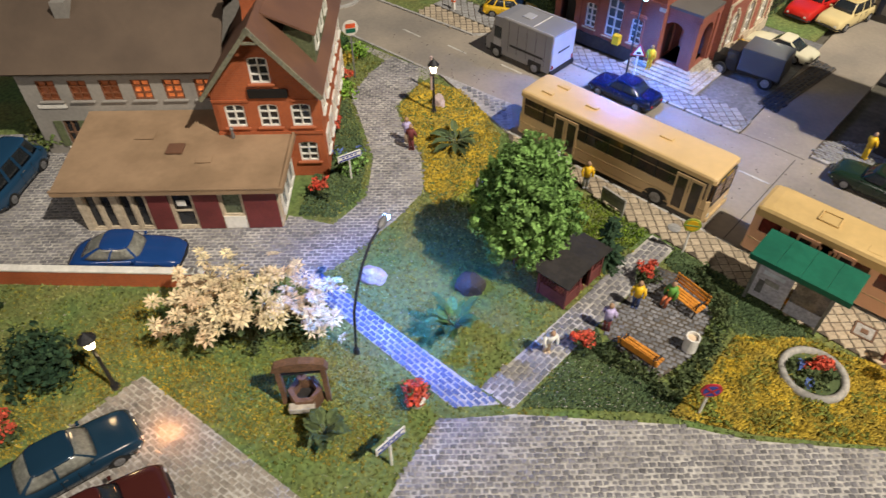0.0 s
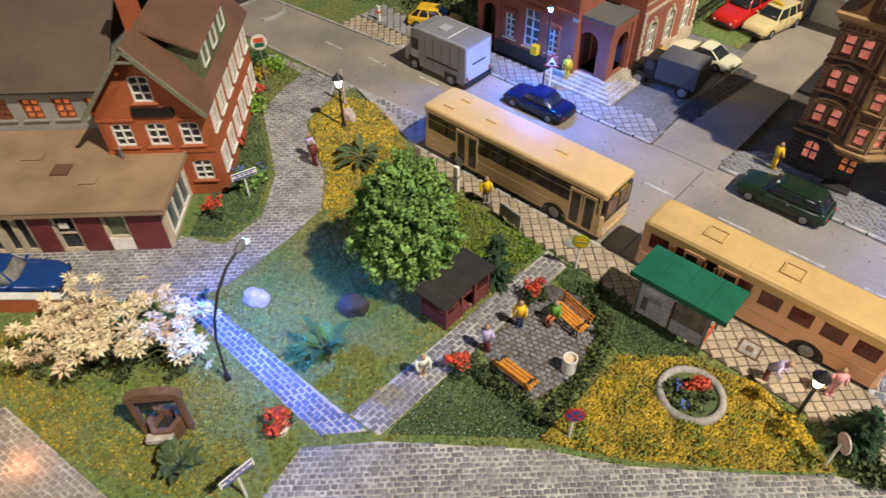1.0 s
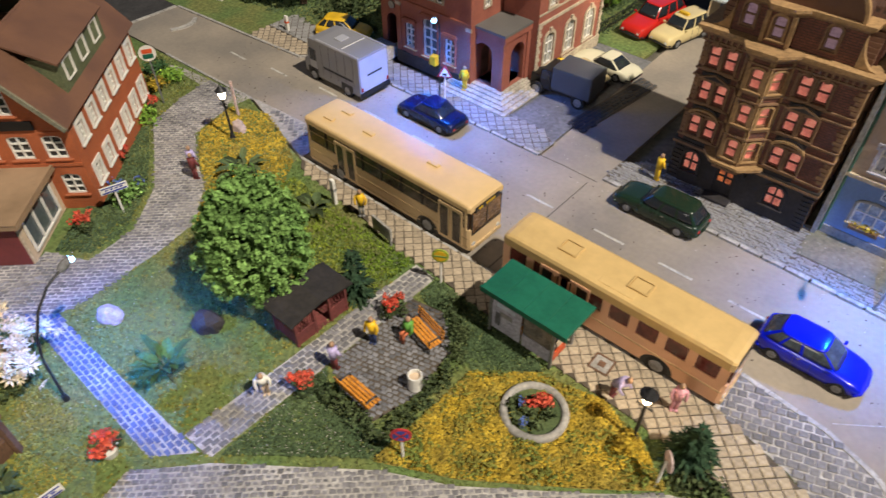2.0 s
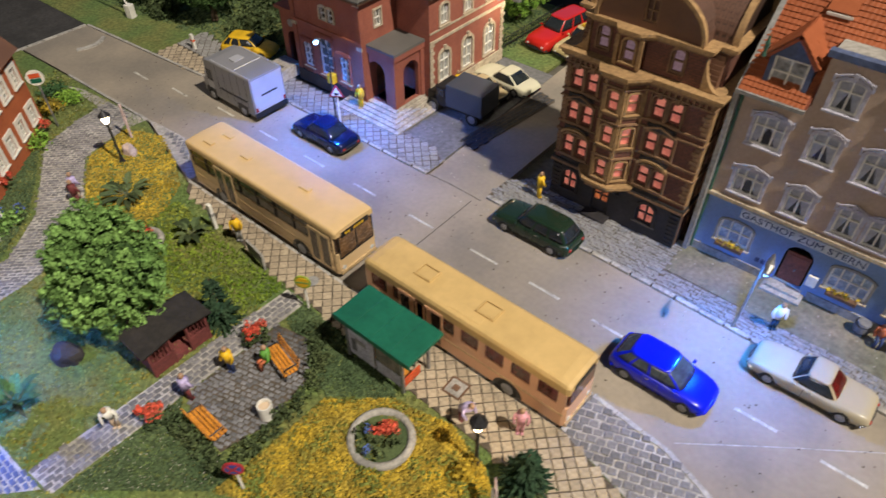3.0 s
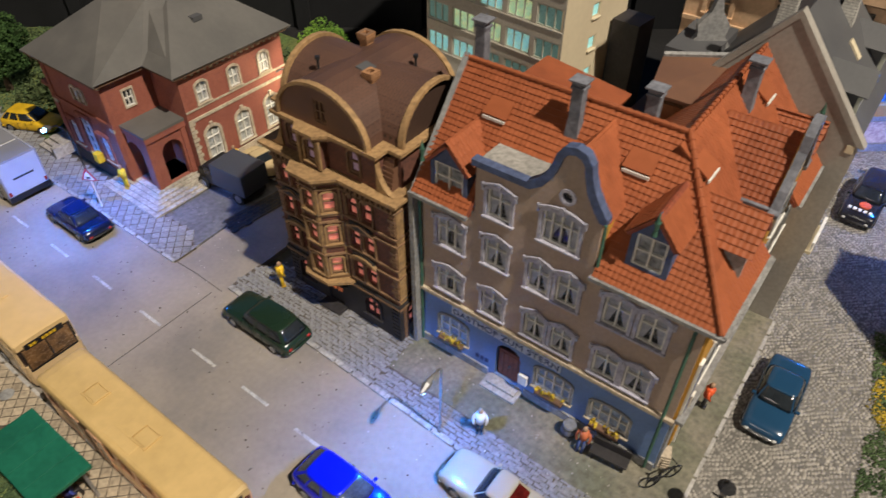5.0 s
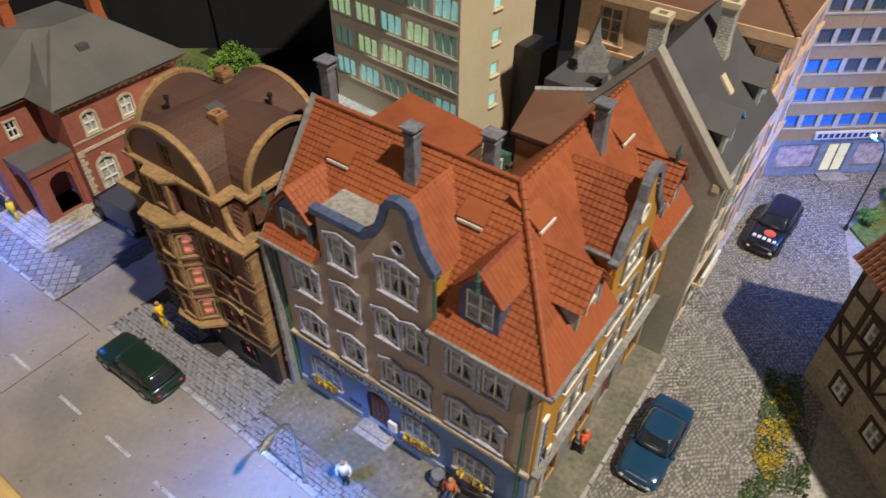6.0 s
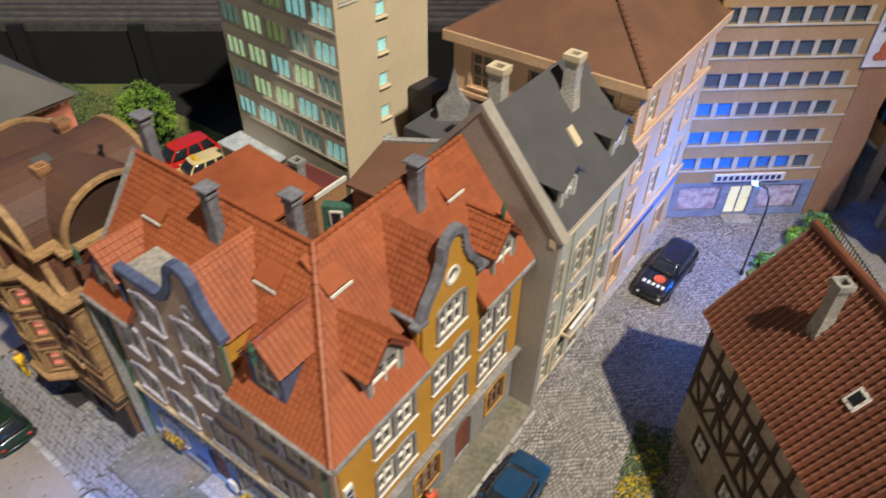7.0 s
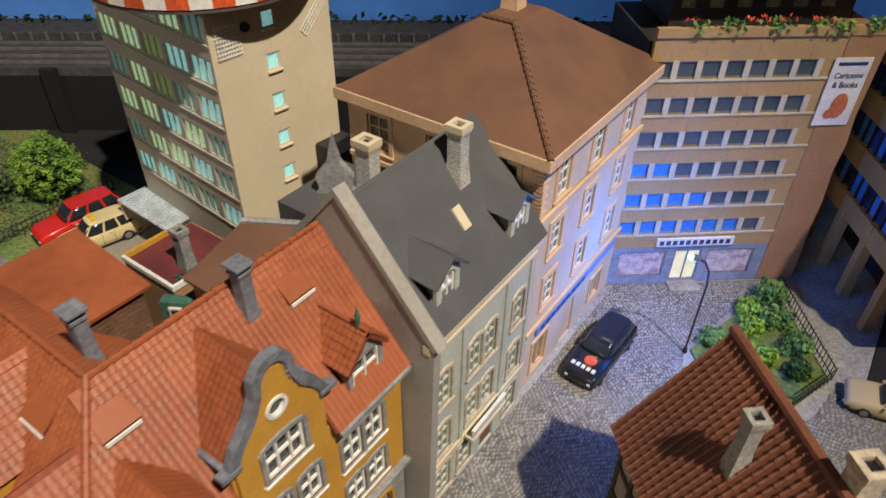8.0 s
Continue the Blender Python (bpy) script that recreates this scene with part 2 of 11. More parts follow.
def patterned(m, kind, w, h, joint, joint_col, depth=0.5, turn=0, offset=0.5, axes="xz"):
    """Adds a brick or tile bond to a material, in the surface's own plane."""
    nt = m.node_tree
    nodes, link = nt.nodes, nt.links.new
    bsdf = nodes["Principled BSDF"]
    tc, sep, com = nodes.new("ShaderNodeTexCoord"), nodes.new("ShaderNodeSeparateXYZ"), nodes.new("ShaderNodeCombineXYZ")
    link(tc.outputs["Object"], sep.inputs[0])
    add = nodes.new("ShaderNodeMath")
    link(sep.outputs["X"], add.inputs[0]), link(sep.outputs["Y"], add.inputs[1])
    if axes == "xz":
        link(add.outputs[0], com.inputs["X"]), link(sep.outputs["Z"], com.inputs["Y"])
    else:
        link(sep.outputs["X"], com.inputs["X"]), link(sep.outputs["Y"], com.inputs["Y"])
    mp = nodes.new("ShaderNodeMapping")
    mp.inputs["Rotation"].default_value = (0, 0, radians(turn))
    link(com.outputs[0], mp.inputs["Vector"])
    br = nodes.new("ShaderNodeTexBrick")
    br.inputs["Scale"].default_value = 1 / S
    br.inputs["Brick Width"].default_value, br.inputs["Row Height"].default_value = w, h
    br.inputs["Mortar Size"].default_value = joint
    br.inputs["Mortar Smooth"].default_value = 0.3
    br.offset = offset
    link(mp.outputs[0], br.inputs["Vector"])
    old = bsdf.inputs["Base Color"].links[0].from_socket
    mix = nodes.new("ShaderNodeMix")
    mix.data_type = "RGBA"
    link(br.outputs["Fac"], mix.inputs["Factor"]), link(old, mix.inputs["A"])
    mix.inputs["B"].default_value = (*joint_col, 1)
    link(mix.outputs["Result"], bsdf.inputs["Base Color"])
    b = nodes.new("ShaderNodeBump")
    b.invert = True
    b.inputs["Strength"].default_value, b.inputs["Distance"].default_value = depth, 0.05 * S
    link(br.outputs["Fac"], b.inputs["Height"])
    if bsdf.inputs["Normal"].links:
        link(bsdf.inputs["Normal"].links[0].from_socket, b.inputs["Normal"])
    link(b.outputs["Normal"], bsdf.inputs["Normal"])
    return m


def glass(name, tint=(0.05, 0.06, 0.07), rough=0.12):
    """Moulded window film of a model: dark and glossy."""
    return mat(name, tint, rough=rough, bump=0.0, spec=0.6, dirt=0.2, scale=0.8)


def lit(name, col, strength, col2=None):
    """A window film lit from inside the model."""
    m = mat(name, col, col2, rough=0.4, bump=0.0, scale=2.4, dirt=0.3, glow=strength)
    nt = m.node_tree
    bsdf = nt.nodes["Principled BSDF"]
    nt.links.new(bsdf.inputs["Base Color"].links[0].from_socket, bsdf.inputs["Emission Color"])
    return m


M = dict(
    board=mat("base_board", (0.10, 0.09, 0.07), (0.07, 0.065, 0.05), rough=0.95, scale=0.3, fine=3, world_space=True),
    asphalt=mat("asphalt", (0.31, 0.265, 0.21), (0.215, 0.19, 0.16), rough=0.9, scale=0.22, fine=4, bump=0.06, dirt=0.09, world_space=True),
    lane=mat("lane_paint", (0.50, 0.48, 0.43), (0.32, 0.30, 0.27), rough=0.8, scale=1.5, fine=8, bump=0.1),
    concrete=mat("concrete", (0.36, 0.34, 0.31), (0.24, 0.23, 0.21), rough=0.9, scale=0.5, fine=6),
    kerb=mat("kerb_stone", (0.42, 0.40, 0.37), (0.28, 0.27, 0.255), rough=0.85, scale=0.8, fine=6),
    cobble=mat("cobble", (0.185, 0.178, 0.185), (0.12, 0.117, 0.125), rough=0.75, scale=0.5, fine=5, island=0.22, single=0.22),
    joint=mat("light_joint", (0.42, 0.40, 0.37), (0.27, 0.255, 0.235), rough=0.95, scale=0.6, fine=7, world_space=True),
    slate=mat("plaza_stone", (0.19, 0.19, 0.20), (0.12, 0.12, 0.128), rough=0.8, scale=0.6, fine=6, island=0.35, single=0.35),
    beige_tile=mat("beige_tile", (0.40, 0.33, 0.235), (0.32, 0.26, 0.185), rough=0.85, scale=0.5, fine=5, island=0.14, single=0.14),
    tile_joint=mat("dark_joint", (0.10, 0.08, 0.06), rough=0.95),
    grass=mat("flock_grass", (0.10, 0.155, 0.045), (0.155, 0.165, 0.05), rough=1.0, scale=0.35, fine=5, bump=0.6, dirt=0.5, world_space=True),
    blade=mat("grass_fibre", (0.15, 0.215, 0.07), (0.245, 0.23, 0.085), rough=0.95, scale=0.35, fine=3, bump=0, island=0.45, spec=0.1, world_space=True),
    yellow=mat("yellow_flock", (0.44, 0.31, 0.035), (0.26, 0.20, 0.04), rough=0.95, scale=0.6, fine=3, bump=0, island=0.45, spec=0.1, world_space=True),
    dark_leaf=mat("dark_hedge", (0.055, 0.08, 0.035), (0.085, 0.11, 0.045), rough=0.9, scale=0.8, bump=0, island=0.5, spec=0.15, world_space=True),
    leaf=mat("tree_leaf", (0.20, 0.34, 0.095), (0.115, 0.22, 0.06), rough=0.85, scale=0.5, bump=0, island=0.4, spec=0.15, world_space=True),
    # Darkened leaf green: shade and weak light are put into this colour.
    shade_leaf=mat("shade_green_leaf", (0.055, 0.105, 0.03), (0.03, 0.065, 0.02), rough=0.85, scale=0.5, bump=0, island=0.4, spec=0.15, world_space=True),
    light_leaf=mat("light_leaf", (0.24, 0.40, 0.06), (0.15, 0.29, 0.045), rough=0.85, scale=0.5, bump=0, island=0.4, spec=0.15, world_space=True),
    fir=mat("fir_needles", (0.02, 0.045, 0.025), (0.035, 0.06, 0.03), rough=0.9, bump=0, island=0.5, spec=0.1),
    blossom=mat("cream_blossom", (0.68, 0.58, 0.36), (0.58, 0.43, 0.28), rough=0.8, scale=0.7, bump=0, island=0.25, spec=0.2),
    red_flower=mat("red_flower", (0.62, 0.07, 0.04), (0.50, 0.12, 0.07), rough=0.8, bump=0, island=0.35, spec=0.2),
    blue_flower=mat("blue_flower", (0.10, 0.16, 0.45), rough=0.8, bump=0, island=0.3),
    bark=mat("bark", (0.10, 0.065, 0.04), rough=0.95, fine=6, bump=0.6),
    brick=patterned(mat("orange_brick", (0.41, 0.105, 0.034), (0.33, 0.082, 0.028), rough=0.8, scale=0.8, fine=6, dirt=0.2), "brick", 0.26, 0.11, 0.012, (0.34, 0.11, 0.05), 0.4),
    redbrick=patterned(mat("red_brick", (0.31, 0.098, 0.062), (0.235, 0.07, 0.048), rough=0.8, scale=0.8, fine=6, dirt=0.2), "brick", 0.26, 0.11, 0.012, (0.30, 0.11, 0.08), 0.4),
    sandstone=mat("sandstone", (0.50, 0.42, 0.31), (0.38, 0.31, 0.23), rough=0.85, scale=0.8, fine=6),
    roof_tile=mat("red_roof_tile", (0.32, 0.094, 0.038), (0.245, 0.07, 0.03), rough=0.46, scale=0.35, fine=3, island=0.07, single=0.07, dirt=0.12, spec=0.22),
    roof_under=mat("roof_under_tiles", (0.23, 0.056, 0.026), rough=0.8, scale=0.6),
    brown_roof=mat("brown_roof", (0.17, 0.085, 0.05), (0.13, 0.066, 0.042), rough=0.55, scale=0.5, fine=7, dirt=0.08, bump=0.07),
    grey_roof=mat("grey_roof", (0.088, 0.088, 0.09), (0.07, 0.07, 0.074), rough=0.6, scale=0.4, fine=8, dirt=0.08, bump=0.06),
    felt=mat("tan_roof_felt", (0.32, 0.215, 0.13), (0.24, 0.16, 0.095), rough=0.7, scale=0.5, fine=3, dirt=0.08, bump=0.08),
    grey_plaster=mat("grey_plaster", (0.30, 0.28, 0.25), (0.23, 0.215, 0.195), rough=0.85, scale=0.4, fine=6, dirt=0.12),
    taupe=mat("brown_render", (0.40, 0.30, 0.235), (0.34, 0.255, 0.20), rough=0.8, scale=0.4, fine=7, dirt=0.12),
    blue_wall=mat("blue_render", (0.16, 0.25, 0.46), (0.135, 0.21, 0.38), rough=0.75, scale=0.4, fine=7, dirt=0.12),
    ochre=mat("ochre_render", (0.52, 0.27, 0.035), (0.44, 0.22, 0.03), rough=0.75, scale=0.4, fine=7, dirt=0.12),
    stone_trim=mat("grey_stone_trim", (0.27, 0.265, 0.255), (0.19, 0.19, 0.19), rough=0.8, scale=0.7, fine=6),
    blue_trim=mat("lilac_grey_trim", (0.42, 0.41, 0.49), (0.35, 0.34, 0.41), rough=0.8, scale=0.7, fine=6),
    white=mat("white_paint", (0.74, 0.72, 0.66), (0.62, 0.60, 0.55), rough=0.6, scale=1, fine=6, dirt=0.12, bump=0.1),
    cream=mat("cream_plaster", (0.60, 0.51, 0.35), (0.55, 0.465, 0.32), rough=0.75, scale=0.3, fine=3, dirt=0.04, bump=0.03),
    peach=mat("peach_plaster", (0.66, 0.44, 0.27), (0.56, 0.37, 0.22), rough=0.8, scale=0.4, fine=6, dirt=0.12),
    pale=mat("pale_plaster", (0.58, 0.45, 0.32), (0.50, 0.385, 0.27), rough=0.8, scale=0.4, fine=6, dirt=0.12),
    pale_green=mat("pale_green_plaster", (0.46, 0.47, 0.38), (0.38, 0.39, 0.32), rough=0.8, scale=0.5, fine=6, dirt=0.14),
    dark_brick=patterned(mat("dark_brick", (0.18, 0.07, 0.045), (0.125, 0.05, 0.036), rough=0.75, scale=0.8, fine=6), "brick", 0.26, 0.11, 0.012, (0.05, 0.035, 0.03), 0.4),
    near_black=mat("black_plinth", (0.022, 0.02, 0.02), (0.035, 0.03, 0.03), rough=0.6, scale=0.8, fine=5),
    tan_stone=mat("tan_cornice", (0.34, 0.21, 0.095), (0.26, 0.16, 0.075), rough=0.7, scale=0.8, fine=6),
    ochre_panel=mat("ochre_panel", (0.42, 0.265, 0.11), (0.36, 0.225, 0.095), rough=0.8, scale=0.4, fine=6, dirt=0.12),
    brown_panel=mat("brown_panel", (0.37, 0.20, 0.095), (0.31, 0.165, 0.08), rough=0.8, scale=0.4, fine=6, dirt=0.15),
    glass=glass("dark_window", (0.022, 0.024, 0.028)),
    blue_glass=glass("bluish_window", (0.085, 0.105, 0.115)),
    wine=mat("wine_red_panel", (0.16, 0.035, 0.035), rough=0.6, scale=0.6, dirt=0.15),
    black=mat("black_plastic", (0.012, 0.012, 0.013), rough=0.4, bump=0, dirt=0.3),
    metal=mat("grey_metal", (0.30, 0.30, 0.31), rough=0.45, metal=0.6, bump=0.05),
    dark_metal=mat("dark_metal", (0.03, 0.03, 0.032), rough=0.5, metal=0.3, bump=0.05),
    copper=mat("green_copper", (0.05, 0.13, 0.09), rough=0.6),
    wood=mat("orange_wood", (0.62, 0.25, 0.03), (0.50, 0.19, 0.025), rough=0.6, scale=2, fine=12),
    brown_wood=mat("brown_wood", (0.16, 0.085, 0.05), (0.11, 0.06, 0.035), rough=0.75, scale=1.5, fine=10),
    hut_wood=mat("wine_red_wood", (0.17, 0.045, 0.04), (0.13, 0.035, 0.033), rough=0.7, scale=1.2, fine=8),
    rock=mat("pink_rock", (0.50, 0.40, 0.40), (0.38, 0.32, 0.34), rough=0.8, scale=1.5, fine=6, bump=0.5),
    warm_lit=lit("warm_lit_window", (0.8, 0.22, 0.06), 0.45, (0.30, 0.07, 0.03)),
    pink_lit=lit("pink_lit_window", (0.80, 0.28, 0.2), 0.42, (0.42, 0.07, 0.06)),
    green_lit=lit("green_lit_window", (0.42, 0.66, 0.42), 0.5, (0.62, 0.70, 0.34)),
    cyan_lit=lit("cyan_lit_window", (0.26, 0.62, 0.66), 0.55, (0.36, 0.62, 0.52)),
    shop_lit=lit("lit_shop_window", (0.75, 0.72, 0.42), 0.6, (0.6, 0.55, 0.3)),
    bulb=mat("warm_bulb", (1, 0.8, 0.5), bump=0, glow=26, glow_col=(1.0, 0.72, 0.38)),
    led=mat("blue_led", (0.5, 0.7, 1), bump=0, glow=20, glow_col=(0.16, 0.42, 1.0)),
)

# ---- ground, streets, paths ----
YARD = [(-35, -2.0), (-33, -4.2), (-25.85, 2.75), (-21.1, 6.95), (-18.05, 10.45), (-16.57, 12.06), (-16.42, 12.9), (-16.7, 16.6), (-17.2, 19.0), (-19.2, 20.9), (-21.7, 22.1),
        (-23.6, 23.3), (-24.4, 25.9), (-25.6, 27.3), (-27.9, 27.2), (-27.4, 24.9), (-26.35, 22.4), (-23.8, 20.9), (-21.0, 19.2), (-18.9, 16.8), (-18.56, 14.4), (-20.6, 13.4), (-20.4, 13.1), (-27.0, 7.0), (-33.0, 11.5), (-38, 6)]
BLUE_PATH = [(-17.8, 10.9), (-15.5, 11.04), (-7.95, 10.98), (-6.75, 12.25), (-7.7, 12.2), (-15.9, 11.98), (-16.57, 12.06)]
SIDE_PATH = [(-7.7, 12.3), (-6.3, 12.4), (-6.2, 17.45), (-6.15, 23.8), (-7.35, 23.9), (-7.55, 16.8)]
PLAZA = [(-6.15, 17.9), (-5.2, 17.3), (-3.1, 17.1), (-2.7, 18.9), (-3.1, 21.4), (-4.6, 22.6), (-6.1, 22.3)]
SQUARE = [(-8.0, 10.2), (-6.1, 12.3), (-1.6, 15.9), (0.6, 17.1), (4.2, 19.9), (6.2, 21.6), (9.0, 22.8), (14, 20), (12, 3), (-6.6, 3), (-7.2, 7.1)]
BACK_ROAD = [(-17.4, 4.05), (-9.3, 5.1), (-7.4, 5.4), (-7.0, -9), (-17.0, -9)]
NEAR_WALK = [(-17.3, 25.7), (5.75, 25.7), (8.85, 24.85), (11.2, 23.6), (10.2, 22.2), (6.8, 23.1), (3.9, 23.3), (0.2, 23.4), (-4.0, 23.8), (-8.2, 24.1), (-16.7, 25.1)]
WEDGE = [(5.8, 25.75), (6.0, 27.75), (9.25, 27.4), (11.15, 26.7), (13.0, 25.2), (11.3, 23.7), (8.9, 24.9)]
BAY_TAPER = [(-24.2, 27.65), (-18.9, 28.0), (-17.4, 26.3), (-17.4, 25.75)]
POLICE_WALK = [(-31, 34.2), (-8.0, 34.2), (-8.0, 35.5), (-9.5, 36.2), (-31, 36.4)]
KERB_TILES = [(-30.98, 32.45), (-26.0, 32.82), (-24.75, 34.16), (-30.98, 34.16)]
BROWN_WALK = [(-4.4, 34.75), (5.0, 34.45), (5.0, 38.0), (-2.4, 38.0), (-4.4, 36.6)]
INN_STRIP = [(5.0, 34.45), (16.4, 34.0), (16.4, 35.5), (5.0, 35.7)]
INN_COURT = [(5.0, 35.7), (16.4, 35.5), (17.7, 36.4), (17.7, 48.5), (16.2, 48.5), (16.2, 38.0), (5.0, 38.0)]
PLANKS = [(-8.65, 37.9), (-7.5, 37.5), (-6.7, 44.6), (-7.9, 45.0)]
CROSS_LANE = [(28.9, 64.9), (31.0, 66.2), (40, 66.5), (40, 55), (30.5, 52.5), (27.3, 58.2), (26.9, 61.4), (28.4, 62.4)]
SIDE_STREET = [(17.7, 33.0), (24.2, 33.0), (24.2, 56.0), (22.2, 63.5), (24.3, 71.4), (17.4, 65.8), (17.2, 48.5), (17.7, 48.5)]


def ground():
    bm = bmesh.new()
    sheet(bm, [(-85, -45), (85, -45), (85, 135), (-85, 135)], z=-0.25, depth=0.5)
    solid("ground", bm, M["board"], "dark brown base board of the model town", "ground", kind="structure")
    bm = bmesh.new()
    sheet(bm, [(-60, 26.2), (-33, 27.35), (-24.2, 27.65), (-17.4, 25.7), (5.8, 25.7), (6.0, 27.75), (9.25, 27.4), (11.15, 26.7), (14, 24), (15, 18), (45, 14), (45, 33), (24.2, 33), (17.7, 33.0),
               (16.4, 34.0), (-4.4, 34.7), (-4.4, 60), (-9.0, 60), (-8.0, 34.2), (-60, 34.0)], z=0.0)
    road = solid("road", bm, M["asphalt"], "worn sandy grey asphalt street", "road", kind="structure")
    bm = bmesh.new()
    for x0 in (-30.0, -26.3, -22.2, -18.3, -14.4, -10.5, -6.6, -2.7, 0.67, 3.95, 7.2, 10.4, 13.6):
        y = 31.15 + min(0, (x0 + 22) * 0.11) - max(0, x0 - 2) * 0.05
        box(bm, x0, x0 + 1.6, y - 0.07, y + 0.07, 0.0, 0.012)
    part("lane_dashes", bm, M["lane"], road, "worn white lane dashes")
    for xa, ya, xb, yb in ((-4.85, 25.9, -4.85, 33.95), (-8.0, 34.3, -4.5, 34.3), (9.3, 27.9, 16.6, 33.3)):
        bm = bmesh.new()
        tube(bm, [(xa, ya, -0.015), (xa * 0.6 + xb * 0.4, ya * 0.6 + yb * 0.4 + 0.05, -0.015), (xb, yb, -0.015)], 0.032, n=6)
        part("road_joint", bm, M["kerb" if xa > 5 else "litter_dark"], road)
    for name, pts, w, z in (("kerb_line", [(-33, 27.35), (-24.2, 27.65), (-18.9, 28.0)], 0.16, 0.03), ("kerb_line", [(6.0, 27.75), (9.25, 27.4), (11.15, 26.7), (13, 25.2)], 0.2, 0.10),
                            ("kerb_line", [(-24.6, 34.2), (-8.0, 34.2)], 0.16, 0.13), ("kerb_line", [(-38.6, 31.85), (-31, 32.4), (-26, 32.78), (-24.7, 34.15)], 0.16, 0.11), ("kerb_line", [(-38.75, 24.2), (-38.75, 31.8)], 0.2, 0.09), ("kerb_line", [(-4.4, 34.7), (5.0, 34.45), (16.4, 34.0)], 0.22, 0.13),
                            ("kerb_line", [(-17.4, 25.7), (5.75, 25.7)], 0.14, 0.12), ("kerb_line", [(17.7, 36.4), (17.7, 48.5)], 0.14, 0.13)):
        bm = bmesh.new()
        for (xa, ya), (xb, yb) in zip(pts, pts[1:]):
            n = max(1, round(math.hypot(xb - xa, yb - ya) / 1.1))
            for i in range(n):
                a, b = i / n + 0.005, (i + 1) / n - 0.005
                d = Vector((xb - xa, yb - ya)).normalized()
                k = Vector((-d.y, d.x)) * w / 2
                p, q = Vector((xa, ya)).lerp((xb, yb), a), Vector((xa, ya)).lerp((xb, yb), b)
                sheet(bm, [tuple(p - k), tuple(q - k), tuple(q + k), tuple(p + k)], z=z, depth=z + 0.05)
        part("kerb", bm, M["kerb"], road, "pale kerb stones")
    grass = bmesh.new()
    sheet(grass, [(-60, -12), (14, -12), (15, 18), (14, 24), (11.2, 26.0), (5.8, 25.6), (-17.4, 25.6), (-24.2, 27.5), (-33, 27.2), (-60, 26.0)], z=0.03, depth=0.2)
    solid("lawn", grass, M["grass"], "flocked model grass in green and straw tones", "lawn", kind="structure")
    bm = bmesh.new()
    sheet(bm, [(-60, 34.15), (-31, 34.35), (-31, 36.4), (-24, 36.4), (-24, 75), (-60, 75)], z=0.05, depth=0.2)
    sheet(bm, [(-12.3, 47.2), (-9.1, 47.2), (-9.1, 75), (-24, 75), (-24, 47.2)], z=0.05, depth=0.2)
    sheet(bm, [(-60, 31.35), (-38.2, 31.85), (-31, 32.4), (-31, 34.34), (-60, 34.14)], z=0.05, depth=0.2)
    solid("verge", bm, M["grass"], "flocked grass bank beside the street", "verge", kind="structure")
    bm = bmesh.new()
    sheet(bm, [(-12.4, 36.2), (-8.15, 35.4), (-8.5, 47.2), (-12.4, 47.2)], z=0.03, depth=0.2)
    solid("forecourt", bm, M["dark_concrete"], "dark slate-grey forecourt beside the villa", "forecourt", kind="structure")
    bm = bmesh.new()
    sheet(bm, [(-60, 22), (-38.8, 24.0), (-38.9, 31.8), (-60, 31.3)], z=0.06, depth=0.2)
    solid("crossing", bm, M["crossing_dark"], "dark level crossing slab at the end of the street", "crossing", kind="structure")
    bm = bmesh.new()
    sheet(bm, [(-31.6, 26.55), (-30.6, 26.95), (-24.3, 27.55), (-24.4, 26.5)], z=0.05, depth=0.2)
    solid("pavement", bm, M["concrete"], "grey concrete strip between path and street", "pavement", kind="structure")
    bm = bmesh.new()
    sheet(bm, [(24.3, 33.1), (30.0, 33.1), (30.0, 44.95), (24.3, 44.95)], z=-0.03, depth=0.2)
    sheet(bm, [(16.95, 48.5), (24.25, 48.5), (24.25, 45.0), (30, 45.0), (30, 90), (16.95, 90)], z=-0.04, depth=0.2)
    solid("yard", bm, M["concrete"], "grey yards behind the houses", "yard", kind="structure")
    # Ground behind the houses, with its shade put into a black colour.
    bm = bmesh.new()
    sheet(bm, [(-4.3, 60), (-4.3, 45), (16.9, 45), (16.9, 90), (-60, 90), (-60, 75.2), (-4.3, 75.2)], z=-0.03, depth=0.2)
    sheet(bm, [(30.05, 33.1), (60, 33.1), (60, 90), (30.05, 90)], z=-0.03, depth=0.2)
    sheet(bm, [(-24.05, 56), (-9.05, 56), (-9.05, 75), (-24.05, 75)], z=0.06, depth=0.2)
    solid("yard", bm, M["unlit_board"], "base board behind the houses, coloured black as shade", "yard", kind="structure")
    for name, poly, label in (("path", YARD, "cobbled station approach with pale joints"), ("path", BLUE_PATH, "cobbled footpath through the lawn"), ("path", SIDE_PATH, "cobbled footpath beside the hut"),
                              ("pavement", SQUARE, "cobbled square with pale joints"), ("pavement", BACK_ROAD, "paved lane of small light stones")):
        bm = bmesh.new()
        sheet(bm, poly, z=0.055, depth=0.1)
        STRUCT.append(solid(name, bm, M["joint" if "  " in label else "joint"], label.replace("  ", " "), name, kind="structure"))
